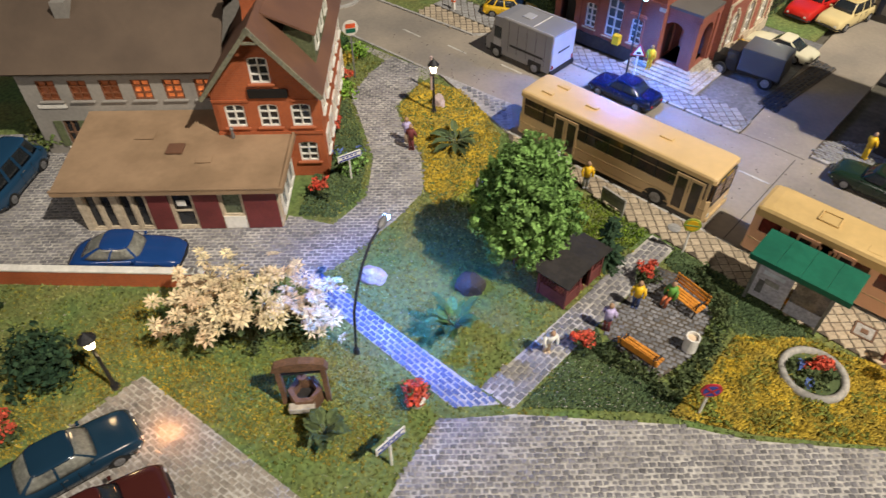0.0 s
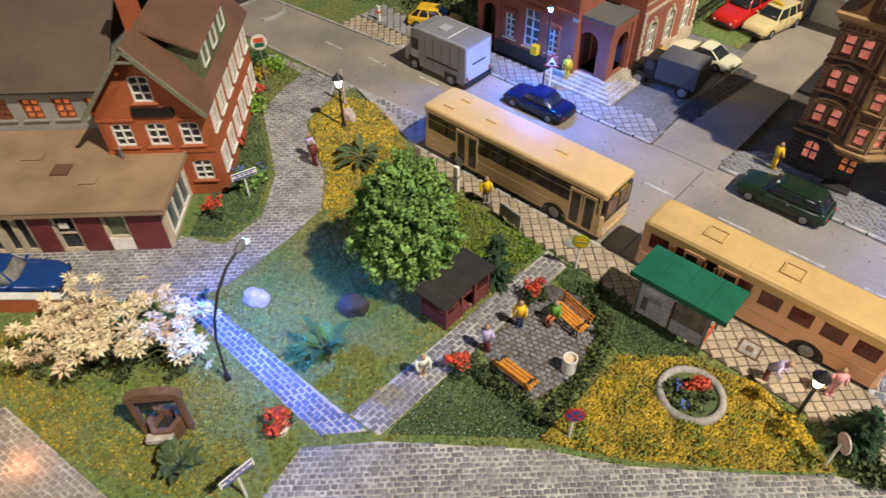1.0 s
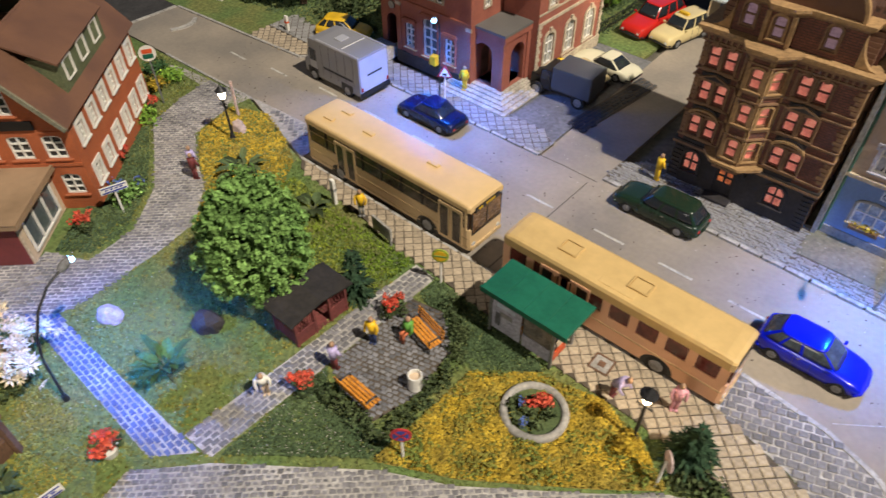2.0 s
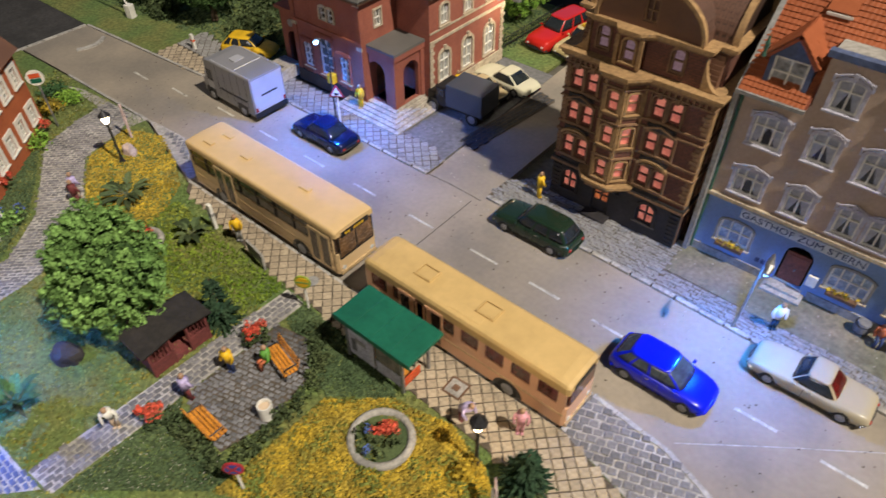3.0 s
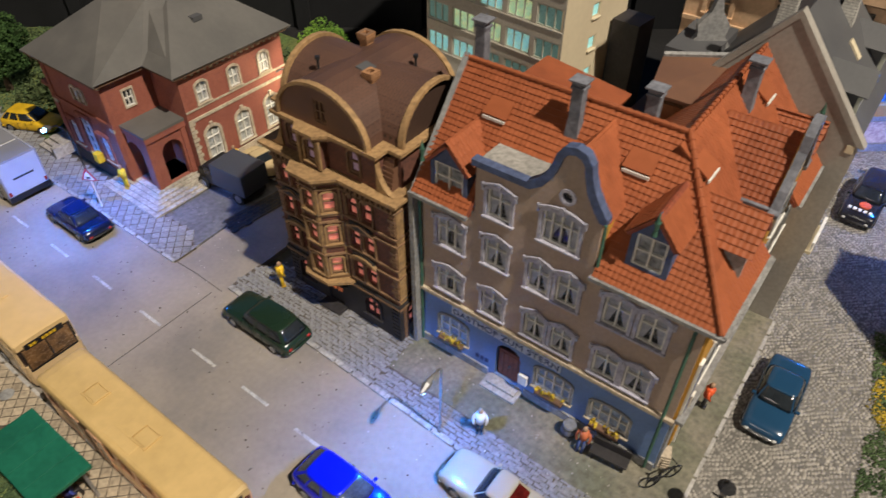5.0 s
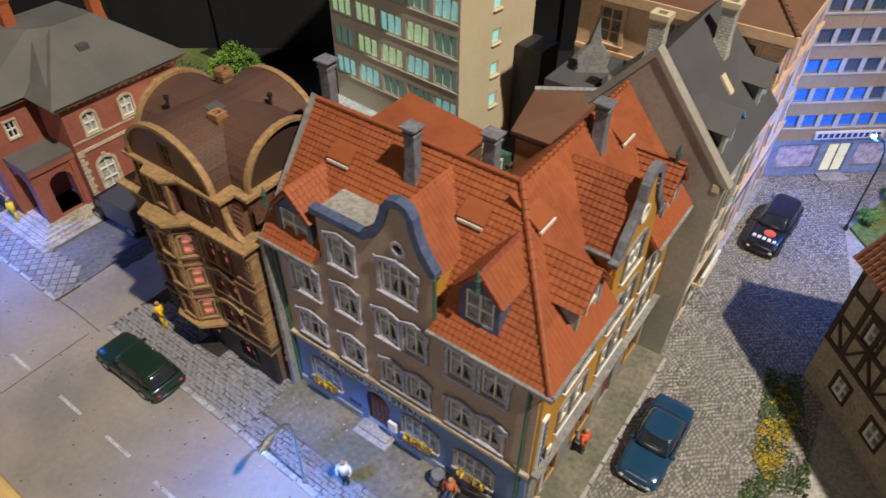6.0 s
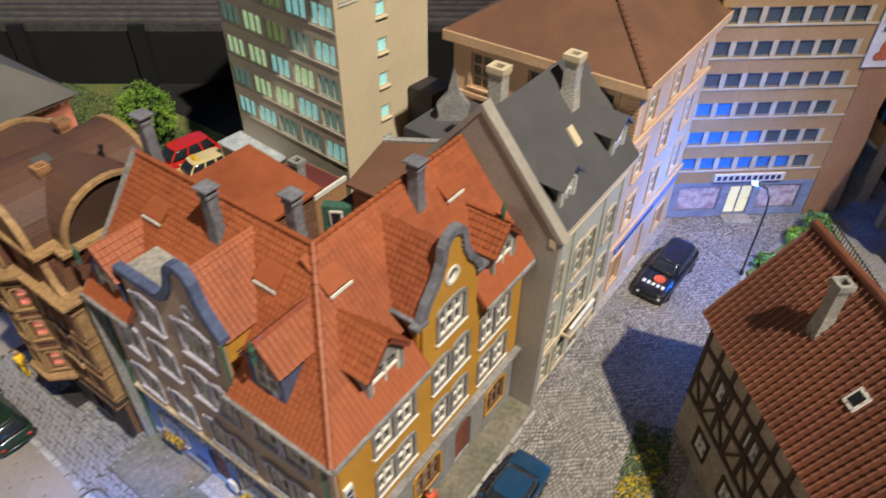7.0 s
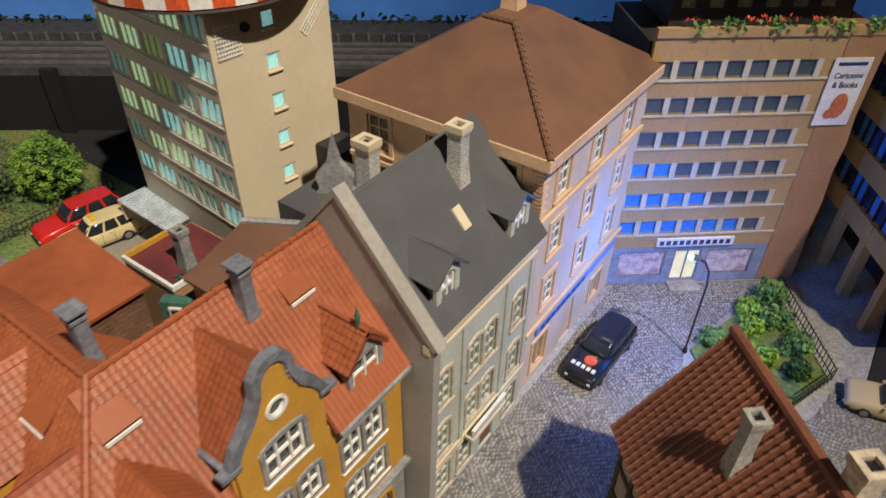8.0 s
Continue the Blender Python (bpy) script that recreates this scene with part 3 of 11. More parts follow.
    for name, poly, mt, label, z in (("plaza", PLAZA, "tile_joint", "small plaza of dark grey setts", 0.06), ("pavement", NEAR_WALK, "tile_joint", "pavement of diagonal beige tiles", 0.10),
                                     ("pavement", WEDGE, "joint", "cobbled wedge at the end of the bus bay", 0.06), ("pavement", BAY_TAPER, "concrete", "tapered end of the bus bay", 0.05),
                                     ("pavement", POLICE_WALK, "tile_joint", "pavement of diagonal grey tiles", 0.09), ("pavement", KERB_TILES, "tile_joint", "corner of beige tiles beside the bank", 0.07), ("pavement", BROWN_WALK, "tile_joint", "pavement of dark grey setts", 0.09),
                                     ("pavement", INN_STRIP, "tile_joint", "strip of dark grey setts along the kerb", 0.09), ("forecourt", INN_COURT, "court", "stained grey forecourt of the inn", 0.12),
                                     ("side_street", SIDE_STREET, "street_joint", "side street of small wavy cobbles", 0.03), ("side_street", CROSS_LANE, "street_joint", "lane of small wavy cobbles beside the garden", 0.03), ("plank_strip", PLANKS, "tile_joint", "strip of dark planks in the car park", 0.05)):
        bm = bmesh.new()
        sheet(bm, poly, z=z, depth=z + 0.1)
        STRUCT.append(solid(name, bm, M[mt], label, name, kind="structure"))


# Near-black board colour that stands in for missing light.
M["unlit_board"] = mat("unlit_board", (0.012, 0.012, 0.013), (0.018, 0.017, 0.017), rough=0.95, scale=0.3, fine=3, world_space=True)
M["dark_concrete"] = mat("dark_concrete", (0.15, 0.15, 0.155), (0.11, 0.11, 0.115), rough=0.9, scale=0.5, fine=4, bump=0.08)
M["crossing_dark"] = mat("crossing_slab", (0.045, 0.043, 0.042), (0.032, 0.031, 0.03), rough=0.9, scale=0.6, fine=4)
M["dark_slate"] = mat("dark_slate_tile", (0.055, 0.055, 0.06), (0.035, 0.035, 0.038), rough=0.75, scale=0.6, fine=6, island=0.2, single=0.2)
M["litter_dark"] = mat("dark_seam", (0.09, 0.08, 0.07), rough=0.95, bump=0)
M["court"] = mat("stained_forecourt", (0.185, 0.165, 0.125), (0.12, 0.12, 0.082), rough=0.9, scale=0.35, fine=5, world_space=True)
M["street_joint"] = mat("street_joint", (0.15, 0.14, 0.125), (0.115, 0.108, 0.097), rough=0.95, scale=0.5, fine=6, world_space=True)
STRUCT = []
ground()


def pieces():
    """The stones of the streets and paths."""
    yard, blue, side, square, back, plaza, near, wedge, taper, police, corner, brown, strip, court, street, lane, planks = STRUCT
    paving(yard, "cobble", YARD, 0.37, 0.205, 44, M["cobble"], z=0.085, near=[(-18.6, 10), (-16.4, 12), (-16.4, 17), (-19, 17)], seed=1)
    paving(blue, "cobble", BLUE_PATH, 0.34, 0.215, 0, M["blue_lit_cobble"], z=0.09, near=BLUE_PATH, seed=2)
    paving(side, "cobble", SIDE_PATH, 0.36, 0.25, 90, M["cobble"], z=0.09, near=SIDE_PATH, seed=4)
    paving(square, "cobble", SQUARE, 0.26, 0.205, 44, M["cobble"], z=0.085, near=[(-8, 8), (-6, 12.4), (0, 17), (3, 15), (-4, 9)], seed=5, gap=0.045)
    paving(back, "sett", BACK_ROAD, 0.32, 0.20, 8, M["sett"], z=0.085, gap=0.028, near=[(-17.4, 4.05), (-9.3, 5.1), (-12, 1)], seed=6)
    paving(plaza, "sett", PLAZA, 0.26, 0.20, 15, M["slate"], z=0.10, near=PLAZA, most=260, seed=7)
    paving(near, "tile", NEAR_WALK, 0.42, 0.42, 45, M["beige_tile"], z=0.14, gap=0.045, clamp=(-99, 99, 0, 25.63), bond=0, rough=0.012, jitter=0.008, near=NEAR_WALK, seed=8)
    paving(wedge, "cobble", WEDGE, 0.38, 0.34, 20, M["cobble"], z=0.10, near=WEDGE, most=150, seed=9)
    paving(taper, "tile", [(-22.6, 27.6), (-19.2, 27.9), (-17.6, 26.4)], 0.30, 0.30, 45, M["slate"], z=0.085, bond=0, near=BAY_TAPER, most=60, seed=10)
    paving(police, "tile", POLICE_WALK, 0.44, 0.44, 45, M["grey_tile"], z=0.13, gap=0.045, clamp=(-31, -8.02, 34.28, 40), bond=0, rough=0.012, jitter=0.008, near=POLICE_WALK, seed=11)
    paving(corner, "tile", KERB_TILES, 0.4, 0.4, 45, M["beige_tile"], z=0.1, gap=0.045, bond=0, rough=0.012, jitter=0.008, near=KERB_TILES, most=80, seed=17)
    paving(brown, "sett", BROWN_WALK, 0.36, 0.19, 0, M["walk_sett"], z=0.13, gap=0.022, near=BROWN_WALK, most=200, seed=12)
    paving(strip, "sett", INN_STRIP, 0.36, 0.19, 0, M["walk_sett"], z=0.13, gap=0.022, near=INN_STRIP, most=120, seed=13)
    paving(street, "cobble", SIDE_STREET, 0.19, 0.15, 90, M["cobble_light"], z=0.055, gap=0.028, wave=0.2, near=[(17.7, 42), (20, 42), (20, 50), (17.7, 50)], seed=14)
    paving(lane, "cobble", CROSS_LANE, 0.2, 0.16, 60, M["cobble_light"], z=0.055, gap=0.04, wave=0.24, near=[(28, 58), (32, 58), (32, 63), (28, 63)], most=200, seed=15)
    paving(planks, "plank", PLANKS, 0.42, 0.26, 83, M["dark_slate"], z=0.085, gap=0.06, near=PLANKS, seed=16)


M["walk_sett"] = mat("grey_walk_sett", (0.25, 0.245, 0.24), (0.19, 0.188, 0.185), rough=0.8, scale=0.5, fine=5, island=0.09, single=0.09)
# Footpath stones with the park lamp's blue light put into their colour.
M["blue_lit_cobble"] = mat("lamp_blue_cobble", (0.105, 0.135, 0.26), (0.07, 0.09, 0.19), rough=0.7, scale=0.5, fine=5, island=0.2, single=0.2)
M["sett"] = mat("light_sett", (0.27, 0.24, 0.205), (0.19, 0.17, 0.15), rough=0.8, scale=0.5, fine=5, island=0.18, single=0.18)
M["grey_tile"] = mat("grey_tile", (0.28, 0.275, 0.265), (0.21, 0.205, 0.20), rough=0.85, scale=0.5, fine=5, island=0.14, single=0.14)
M["cobble_light"] = mat("light_cobble", (0.27, 0.25, 0.22), (0.20, 0.186, 0.165), rough=0.8, scale=0.4, fine=5, island=0.16, single=0.16)

# ---- houses ----
CACHE = {}


def window(parent, W, x, z, w, h, cols=2, rows=2, bar="white", pane="glass", trim=None, tw=0.12, sill=None, arch=0.0, deep=0.10, name="window", split=None, drape=None):
    """A window in an opening whose foot's middle is at x, z on the wall W: bars, pane, and where given surround and sill."""
    key = (round(w, 2), round(h, 2), cols, rows, bar, pane, trim, tw, sill, arch, deep, split, drape)
    if key not in CACHE:
        b = 0.075 if w < 1.3 else 0.085
        cells, low = [], h - arch
        for i in range(cols):
            for k in range(rows):
                x0, x1 = -w / 2 + w * i / cols + (b if i == 0 else 0.035), -w / 2 + w * (i + 1) / cols - (b if i == cols - 1 else 0.035)
                bot, high = (h * k / rows, h * (k + 1) / rows) if not split else ((0, h * split), (h * split, h))[k]
                z0, z1 = bot + (b if k == 0 else 0.028), high - (b if k == rows - 1 else 0.028)
                head = [(x1, z1), (x0, z1)]
                if k == rows - 1 and arch > 0:
                    head = [(x1 + (x0 - x1) * q / 4, low + arch * math.sqrt(max(0, 1 - (2 * (x1 + (x0 - x1) * q / 4) / w) ** 2)) - b) for q in range(5)]
                    head = [(u, max(z0 + 0.05, v)) for u, v in head]
                cells.append([(x0, z0), (x1, z0), *head])
        bm = panel(opening(0, 0, w, h, arch, 10), cells, deep)
        bmesh.ops.translate(bm, verts=bm.verts, vec=(0, 0.04, 0))
        bars = dress(finish("window_bars", bm), M[bar])
        bm = bmesh.new()
        extrude_outline(bm, opening(0, 0.01, w - 0.02, h - 0.02, arch), 0.05 + deep, 0.09 + deep)
        glass_me = dress(finish("pane", bm), M[pane])
        trim_me = sill_me = None
        if trim:
            bm = panel(opening(0, -0.02, w + 2 * tw, h + tw + 0.04, arch + (tw if arch else 0)), [opening(0, 0.0, w, h, arch)], 0.10)
            bmesh.ops.translate(bm, verts=bm.verts, vec=(0, -0.07, 0))
            trim_me = dress(finish("surround", bm), M[trim])
        if sill:
            bm = bmesh.new()
            box(bm, -w / 2 - tw - 0.03, w / 2 + tw + 0.03, -0.125, 0.06, -0.09, -0.005, bev=0.02)
            sill_me = dress(finish("sill", bm), M[sill])
        hood_me = curtain_me = None
        if drape:
            bm = bmesh.new()
            a, n = w / 2 + tw + 0.05, 8
            up = [(a * (1 - 2 * i / n), h + tw + 0.02 + (arch + 0.1) * math.cos(math.pi / 2 * (1 - 2 * i / n)) - arch) for i in range(n + 1)]
            extrude_outline(bm, [(x, z - 0.02) for x, z in up[::-1]] + [(x, z + 0.05) for x, z in up], -0.12, -0.05)
            box(bm, -0.07, 0.07, -0.13, -0.05, h + tw - 0.04, h + tw + 0.2)
            for s in (-1, 1):
                box(bm, s * a - 0.045, s * a + 0.045, -0.1, -0.05, h - 0.18, h + tw)
            hood_me = dress(finish("hood", bm), M[trim])
            bm = bmesh.new()
            top, y0, y1 = h * (split or 0.7), 0.141, 0.147
            e = w / 2 - 0.05
            for s in (-1, 1):
                extrude_outline(bm, [(s * e, 0.07), (s * e * 0.62, 0.07), (s * e * 0.42, top * 0.45), (s * 0.02, top), (s * e, top)], y0, y1)
            extrude_outline(bm, [(-e, top + 0.03), (e, top + 0.03), (e, h - arch * 0.6 - 0.06), (-e, h - arch * 0.6 - 0.06)], y0 + 0.002, y1)
            curtain_me = dress(finish("curtain", bm), M[drape])
        CACHE[key] = (bars, glass_me, trim_me, sill_me, hood_me, curtain_me)
    bars, glass_me, trim_me, sill_me, hood_me, curtain_me = CACHE[key]
    ob = part(name, bars, None, parent, m=W @ T(x, 0, z))
    part("pane", glass_me, None, ob)
    if trim_me:
        part("surround", trim_me, None, ob)
    if sill_me:
        part("sill", sill_me, None, ob)
    if hood_me:
        part("hood", hood_me, None, ob)
    if curtain_me:
        part("curtain", curtain_me, None, ob)
    return ob


def wall(parent, W, outer, holes, mt, thick=0.22, name="wall", label=""):
    return part(name, panel(outer, holes, thick), M[mt], parent, label, m=W)


def block(parent, name, mt, *boxes, label="", m=None, bev=0.0):
    """One part for each box given; the first is returned."""
    made = []
    for b in boxes:
        bm = bmesh.new()
        box(bm, *b, bev=bev)
        made.append(part(name, bm, M[mt], parent, label, m=m))
    return made[0]


def roof_tiles(parent, poly, mt, w=0.19, h=0.215, singles=0, seed=1, under="roof_under"):
    """A roof slope (points in order, the first two along the eave) with a board under it and lapped tiles on it."""
    rng = random.Random(seed)
    p = [Vector(q) for q in poly]
    u = (p[1] - p[0]).normalized()
    n = u.cross(p[2] - p[0]).normalized()
    if n.z < 0:
        n = -n
    v = n.cross(u)
    if v.z < 0:
        v = -v
    flat = [((q - p[0]).dot(u), (q - p[0]).dot(v)) for q in p]
    bm = bmesh.new()
    slab(bm, [q - n * 0.03 for q in p], 0.12)
    board = part("roof_slope", bm, M[under], parent)
    shape = [(-w * 0.5, 0, 0.042), (0, -0.006, 0.056), (w * 0.5, 0, 0.042), (w * 0.5, h * 1.12, 0.0), (0, h * 1.12, 0.004), (-w * 0.5, h * 1.12, 0.0),
             (-w * 0.5, 0, 0.0), (0, -0.015, 0.01), (w * 0.5, 0, 0.0)]
    fs = [(0, 1, 4, 5), (1, 2, 3, 4), (6, 7, 1, 0), (7, 8, 2, 1), (6, 0, 5), (8, 3, 2)]
    basis = Matrix((u, v, n)).transposed()
    me = raw_mesh("roof_tile", [tuple(basis @ Vector(q)) for q in shape], fs, M[mt])
    verts, faces, count, row, vv = [], [], 0, 0, 0.0
    top = max(b for a, b in flat)
    while vv < top:
        uu = min(a for a, b in flat) + w / 2
        while uu < max(a for a, b in flat):
            if inside(uu, vv + h * 0.5, flat):
                o = p[0] + u * uu + v * vv + n * rng.uniform(-0.004, 0.004)
                if count < singles:
                    part("roof_tile", me, None, board, m=T(*o))
                    count += 1
                else:
                    k = len(verts)
                    verts += [tuple(o + basis @ Vector(q)) for q in shape]
                    faces += [tuple(k + i for i in f) for f in fs]
            uu += w
        vv += h
        row += 1
    if verts:
        ob = part("roof_tiles", raw_mesh("roof_tiles", verts, faces, M[mt]), None, board)
        ob["kind"] = "stuff"
    return board


def plain_roof(parent, name, mt, *polys, thick=0.14, label=""):
    """One part for each slope given; the first is returned."""
    made = []
    for q in polys:
        bm = bmesh.new()
        slab(bm, q, thick)
        made.append(part(name, bm, M[mt], parent, label))
    return made[0]


def ridge_caps(parent, mt, a, b, r=0.085, step=0.3):
    a, b = Vector(a), Vector(b)
    n = max(1, round((b - a).length / step))
    d = (b - a) / n
    bm = bmesh.new()
    tube(bm, [Vector(), d * 1.12], [r * 1.28, r * 0.82], n=7)
    me = dress(finish("ridge_tile", bm), M[mt])
    for i in range(n):
        part("ridge_tile", me, None, parent, m=T(*(a + d * i)))


def chimney(parent, x, y, z0, z1, w, d, mt, cap):
    """A hollow stack with a flared foot, a collar and a crown of four bricks round the flue."""
    bm = bmesh.new()
    box(bm, x - w / 2, x + w / 2, y - d / 2, y + d / 2, z0, z1, bev=0.02)
    box(bm, x - w * 0.68, x + w * 0.68, y - d * 0.68, y + d * 0.68, z0 - 0.3, z0 + (z1 - z0) * 0.42, tx=w * 0.17, ty=d * 0.17)
    ob = part("chimney", bm, M[mt], parent)
    bm = bmesh.new()
    a, b = w / 2 + 0.07, d / 2 + 0.07
    box(bm, x - a + 0.03, x + a - 0.03, y - b + 0.03, y + b - 0.03, z1 - 0.12, z1 - 0.02, bev=0.012)
    if mt == "slate_chimney":
        for z, k in ((z1 + 0.02, 0.82), (z1 + 0.14, 1.12)):
            box(bm, x - a * k, x + a * k, y - b * k, y + b * k, z, z + 0.07, bev=0.012)
        box(bm, x - a * 0.6, x + a * 0.6, y - b * 0.6, y + b * 0.6, z1 - 0.02, z1 + 0.15)
        part("cap", bm, M[cap], ob)
        return
    for q in ((-a, -0.5 * a, -b, b), (0.5 * a, a, -b, b), (-0.5 * a, 0.5 * a, -b, -0.5 * b), (-0.5 * a, 0.5 * a, 0.5 * b, b)):
        box(bm, x + q[0], x + q[1], y + q[2], y + q[3], z1 - 0.02, z1 + 0.2)
    part("cap", bm, M[cap], ob)
    bm = bmesh.new()
    box(bm, x - a * 0.49, x + a * 0.49, y - b * 0.49, y + b * 0.49, z1 - 0.015, z1 + 0.05)
    part("flue", bm, M["black"], ob)


def dormer(parent, W, w, h, deep, rise, cheek, mt, bar="white", pane="glass", singles=0, hip=False):
    """A roof dormer: W stands at the foot of its front, looking out to -y."""
    ob = part("dormer", panel([(-w / 2, 0), (w / 2, 0), (w / 2, h), (0, h + rise), (-w / 2, h)], [opening(0, 0.12, w - 0.36, h - 0.2)], 0.12), M[cheek], parent, m=W)
    bm = bmesh.new()
    for s in (-1, 1):
        x0, x1 = sorted((s * w / 2, s * (w / 2 - 0.1)))
        extrude = [(x0, 0.12), (x1, 0.12), (x1, deep), (x0, deep)]
        sheet(bm, extrude, z=h, depth=h + 0.2)
    part("cheek", bm, M[cheek], ob)
    window(ob, Matrix(), 0, 0.12, w - 0.36, h - 0.2, 2, 2, bar, pane)
    o, e = 0.16, 0.10
    for s in (-1, 1):
        pts = [(s * (w / 2 + o), -o, h - e), (s * (w / 2 + o), deep, h - e), (0, deep, h + rise), (0, -o, h + rise)]
        roof_tiles(ob, pts, mt, 0.2, 0.24)
    return ob


def inn():
    """The corner inn: brown front over a blue ground floor, ochre side, red tiled roof."""
    X, Y = 5.2, 37.95
    g = thing("inn", "brown and ochre corner inn with blue ground floor, red roof", "house", T(X, Y, 0.12))
    W = Matrix()
    ups = [(1.4, 6.2, 1.2, 1.35, 3), (1.4, 3.75, 1.2, 1.25, 3), (3.45, 8.62, 0.95, 1.25, 2), (3.45, 6.35, 0.95, 1.3, 2), (3.45, 3.7, 0.95, 1.3, 2), (5.8, 8.65, 1.35, 1.35, 4),
           (5.25, 6.2, 0.85, 1.35, 2), (6.4, 6.2, 0.85, 1.35, 2), (5.35, 3.7, 0.85, 1.3, 2), (6.5, 3.7, 0.85, 1.3, 2), (8.25, 6.3, 0.95, 1.35, 2), (9.5, 6.3, 0.95, 1.35, 2), (8.3, 3.65, 0.95, 1.35, 2), (9.5, 3.65, 0.95, 1.35, 2)]
    gable = [(7.15, 8.5), (7.15, 10.45), (6.88, 10.85), (6.63, 11.3), (6.47, 11.8), (6.4, 12.15), (6.22, 12.38), (5.94, 12.46), (5.66, 12.38), (5.48, 12.15), (5.38, 11.8), (5.2, 11.35), (4.9, 10.93), (4.5, 10.6), (2.45, 10.6), (2.45, 8.5)]
    eye = [(5.88 + 0.2 * math.cos(a * math.pi / 6), 10.75 + 0.2 * math.sin(a * math.pi / 6)) for a in range(12)]
    wall(g, W, [(0, 3.3), (11.05, 3.3), (11.05, 8.5), *gable, (0, 8.5)], [opening(x, z, w, h, 0.12) for x, z, w, h, c in ups] + [eye], "taupe", label="brown rendered upper front")
    low = [(1.65, 1.05, 1.45, 1.25, 3), (6.5, 1.05, 1.6, 1.3, 4), (8.95, 1.0, 1.6, 1.25, 4)]
    wall(g, W, [(0, 0), (11.05, 0), (11.05, 3.28), (0, 3.28)], [opening(x, z, w, h, 0.2) for x, z, w, h, c in low] + [opening(4.4, 0.3, 1.15, 2.1, 0.5)], "blue_wall", label="blue rendered ground floor")
    for x, z, w, h, c in ups:
        window(g, W, x, z, w, h, c, 2, trim="blue_trim", sill="blue_trim", arch=0.12, tw=0.13, pane="glass", split=0.64, drape="net_curtain")
    for x, z, w, h, c in low:
        window(g, W, x, z, w, h, c, 2, trim="stone_trim", sill="sandstone", arch=0.2, tw=0.1, pane="cool_pane")
        bm = bmesh.new()
        box(bm, -0.62, 0.62, -0.30, -0.02, 0.0, 0.16, bev=0.02)
        bx = part("flower_box", bm, M["brown_wood"], g, m=T(x, -0.02, z - 0.16))
        bm = bmesh.new()
        rng = random.Random(int(x * 10))
        for i in range(26):
            leaf_quad(bm, Vector((rng.uniform(-0.6, 0.6), rng.uniform(-0.3, -0.05), 0.16 + rng.uniform(0, 0.22))), 0.12, rng)
        part("blossom", bm, M["yellow"], bx)
    bm = bmesh.new()
    box(bm, -0.5, 0.5, 0.08, 0.16, 0, 1.62)
    for i in range(4):
        box(bm, -0.45 + i * 0.23, -0.25 + i * 0.23, 0.05, 0.09, 0.1, 1.5)
    door = part("door", bm, M["red_door"], g, "red-brown wooden double door", m=T(4.4, 0.05, 0.3))
    block(door, "door_handle", "metal", (0.03, 0.09, -0.02, 0.06, 0.75, 0.85))
    block(g, "steps", "concrete", (3.55, 5.25, -0.75, -0.01, 0.0, 0.12), (3.7, 5.1, -0.5, -0.01, 0.12, 0.25), label="two grey entrance steps")
    block(g, "ledge", "sandstone", (-0.1, 11.15, -0.16, -0.004, 3.22, 3.42), bev=0.03)
    block(g, "plinth", "stone_trim", (0.0, 3.5, -0.09, -0.004, 0.0, 0.42), (5.3, 11.05, -0.09, -0.004, 0.0, 0.42))
    rim = panel([(7.30, 10.35), (7.3, 10.55), (7.02, 10.93), (6.76, 11.38), (6.6, 11.85), (6.53, 12.22), (6.3, 12.53), (5.94, 12.63), (5.58, 12.53), (5.35, 12.22), (5.25, 11.85), (5.08, 11.43), (4.8, 11.05), (4.42, 10.75), (2.3, 10.75), (2.3, 10.5), (4.55, 10.5),
                 (5.0, 10.82), (5.31, 11.28), (5.49, 11.75), (5.58, 12.1), (5.72, 12.29), (5.94, 12.36), (6.16, 12.29), (6.3, 12.1), (6.36, 11.75), (6.51, 11.22), (6.76, 10.76), (7.05, 10.35)], [], 0.34)
    bmesh.ops.translate(rim, verts=rim.verts, vec=(0, -0.1, 0))
    part("gable_coping", rim, M["coping_blue"], g, "bluish-grey coping of the curved gable")
    wall(g, T(5.88, -0.05, 10.75), [(0.3 * math.cos(a * math.pi / 8), 0.3 * math.sin(a * math.pi / 8)) for a in range(16)], [[(0.19 * math.cos(a * math.pi / 8), 0.19 * math.sin(a * math.pi / 8)) for a in range(16)]], "blue_trim", 0.15, "oculus")
    block(g, "oculus_pane", "glass", (5.6, 6.1, 0.1, 0.15, 10.5, 11.0))
    block(g, "flat_roof", "concrete", (2.42, 4.6, 0.3, 3.0, 10.45, 10.6), (2.42, 2.6, 0.25, 3.0, 8.6, 10.5), (4.4, 4.6, 0.3, 2.6, 8.6, 10.5), label="flat concrete roof beside the gable")
    # signboard with the inn's name
    bm = bmesh.new()
    box(bm, 1.6, 6.75, -0.10, -0.03, 2.66, 3.12, bev=0.015)
    sign = part("signboard", bm, M["pale_blue"], g, "pale blue name board")
    lettering(sign, "GASTHOF ZUM STERN", "navy", 4.17, -0.115, 2.75, 0.44, 5.0)
    for i in range(3):
        block(g, "number_bar", "navy", (2.85 + i * 0.23, 3.02 + i * 0.23, -0.03, -0.004, 0.74, 0.96))
    block(g, "menu_board", "white", (5.05, 5.45, -0.22, -0.1, 0.85, 1.4), label="white menu box beside the door", bev=0.02)
    # ochre side towards the side street
    E = T(11.15, 0, 0, 90)
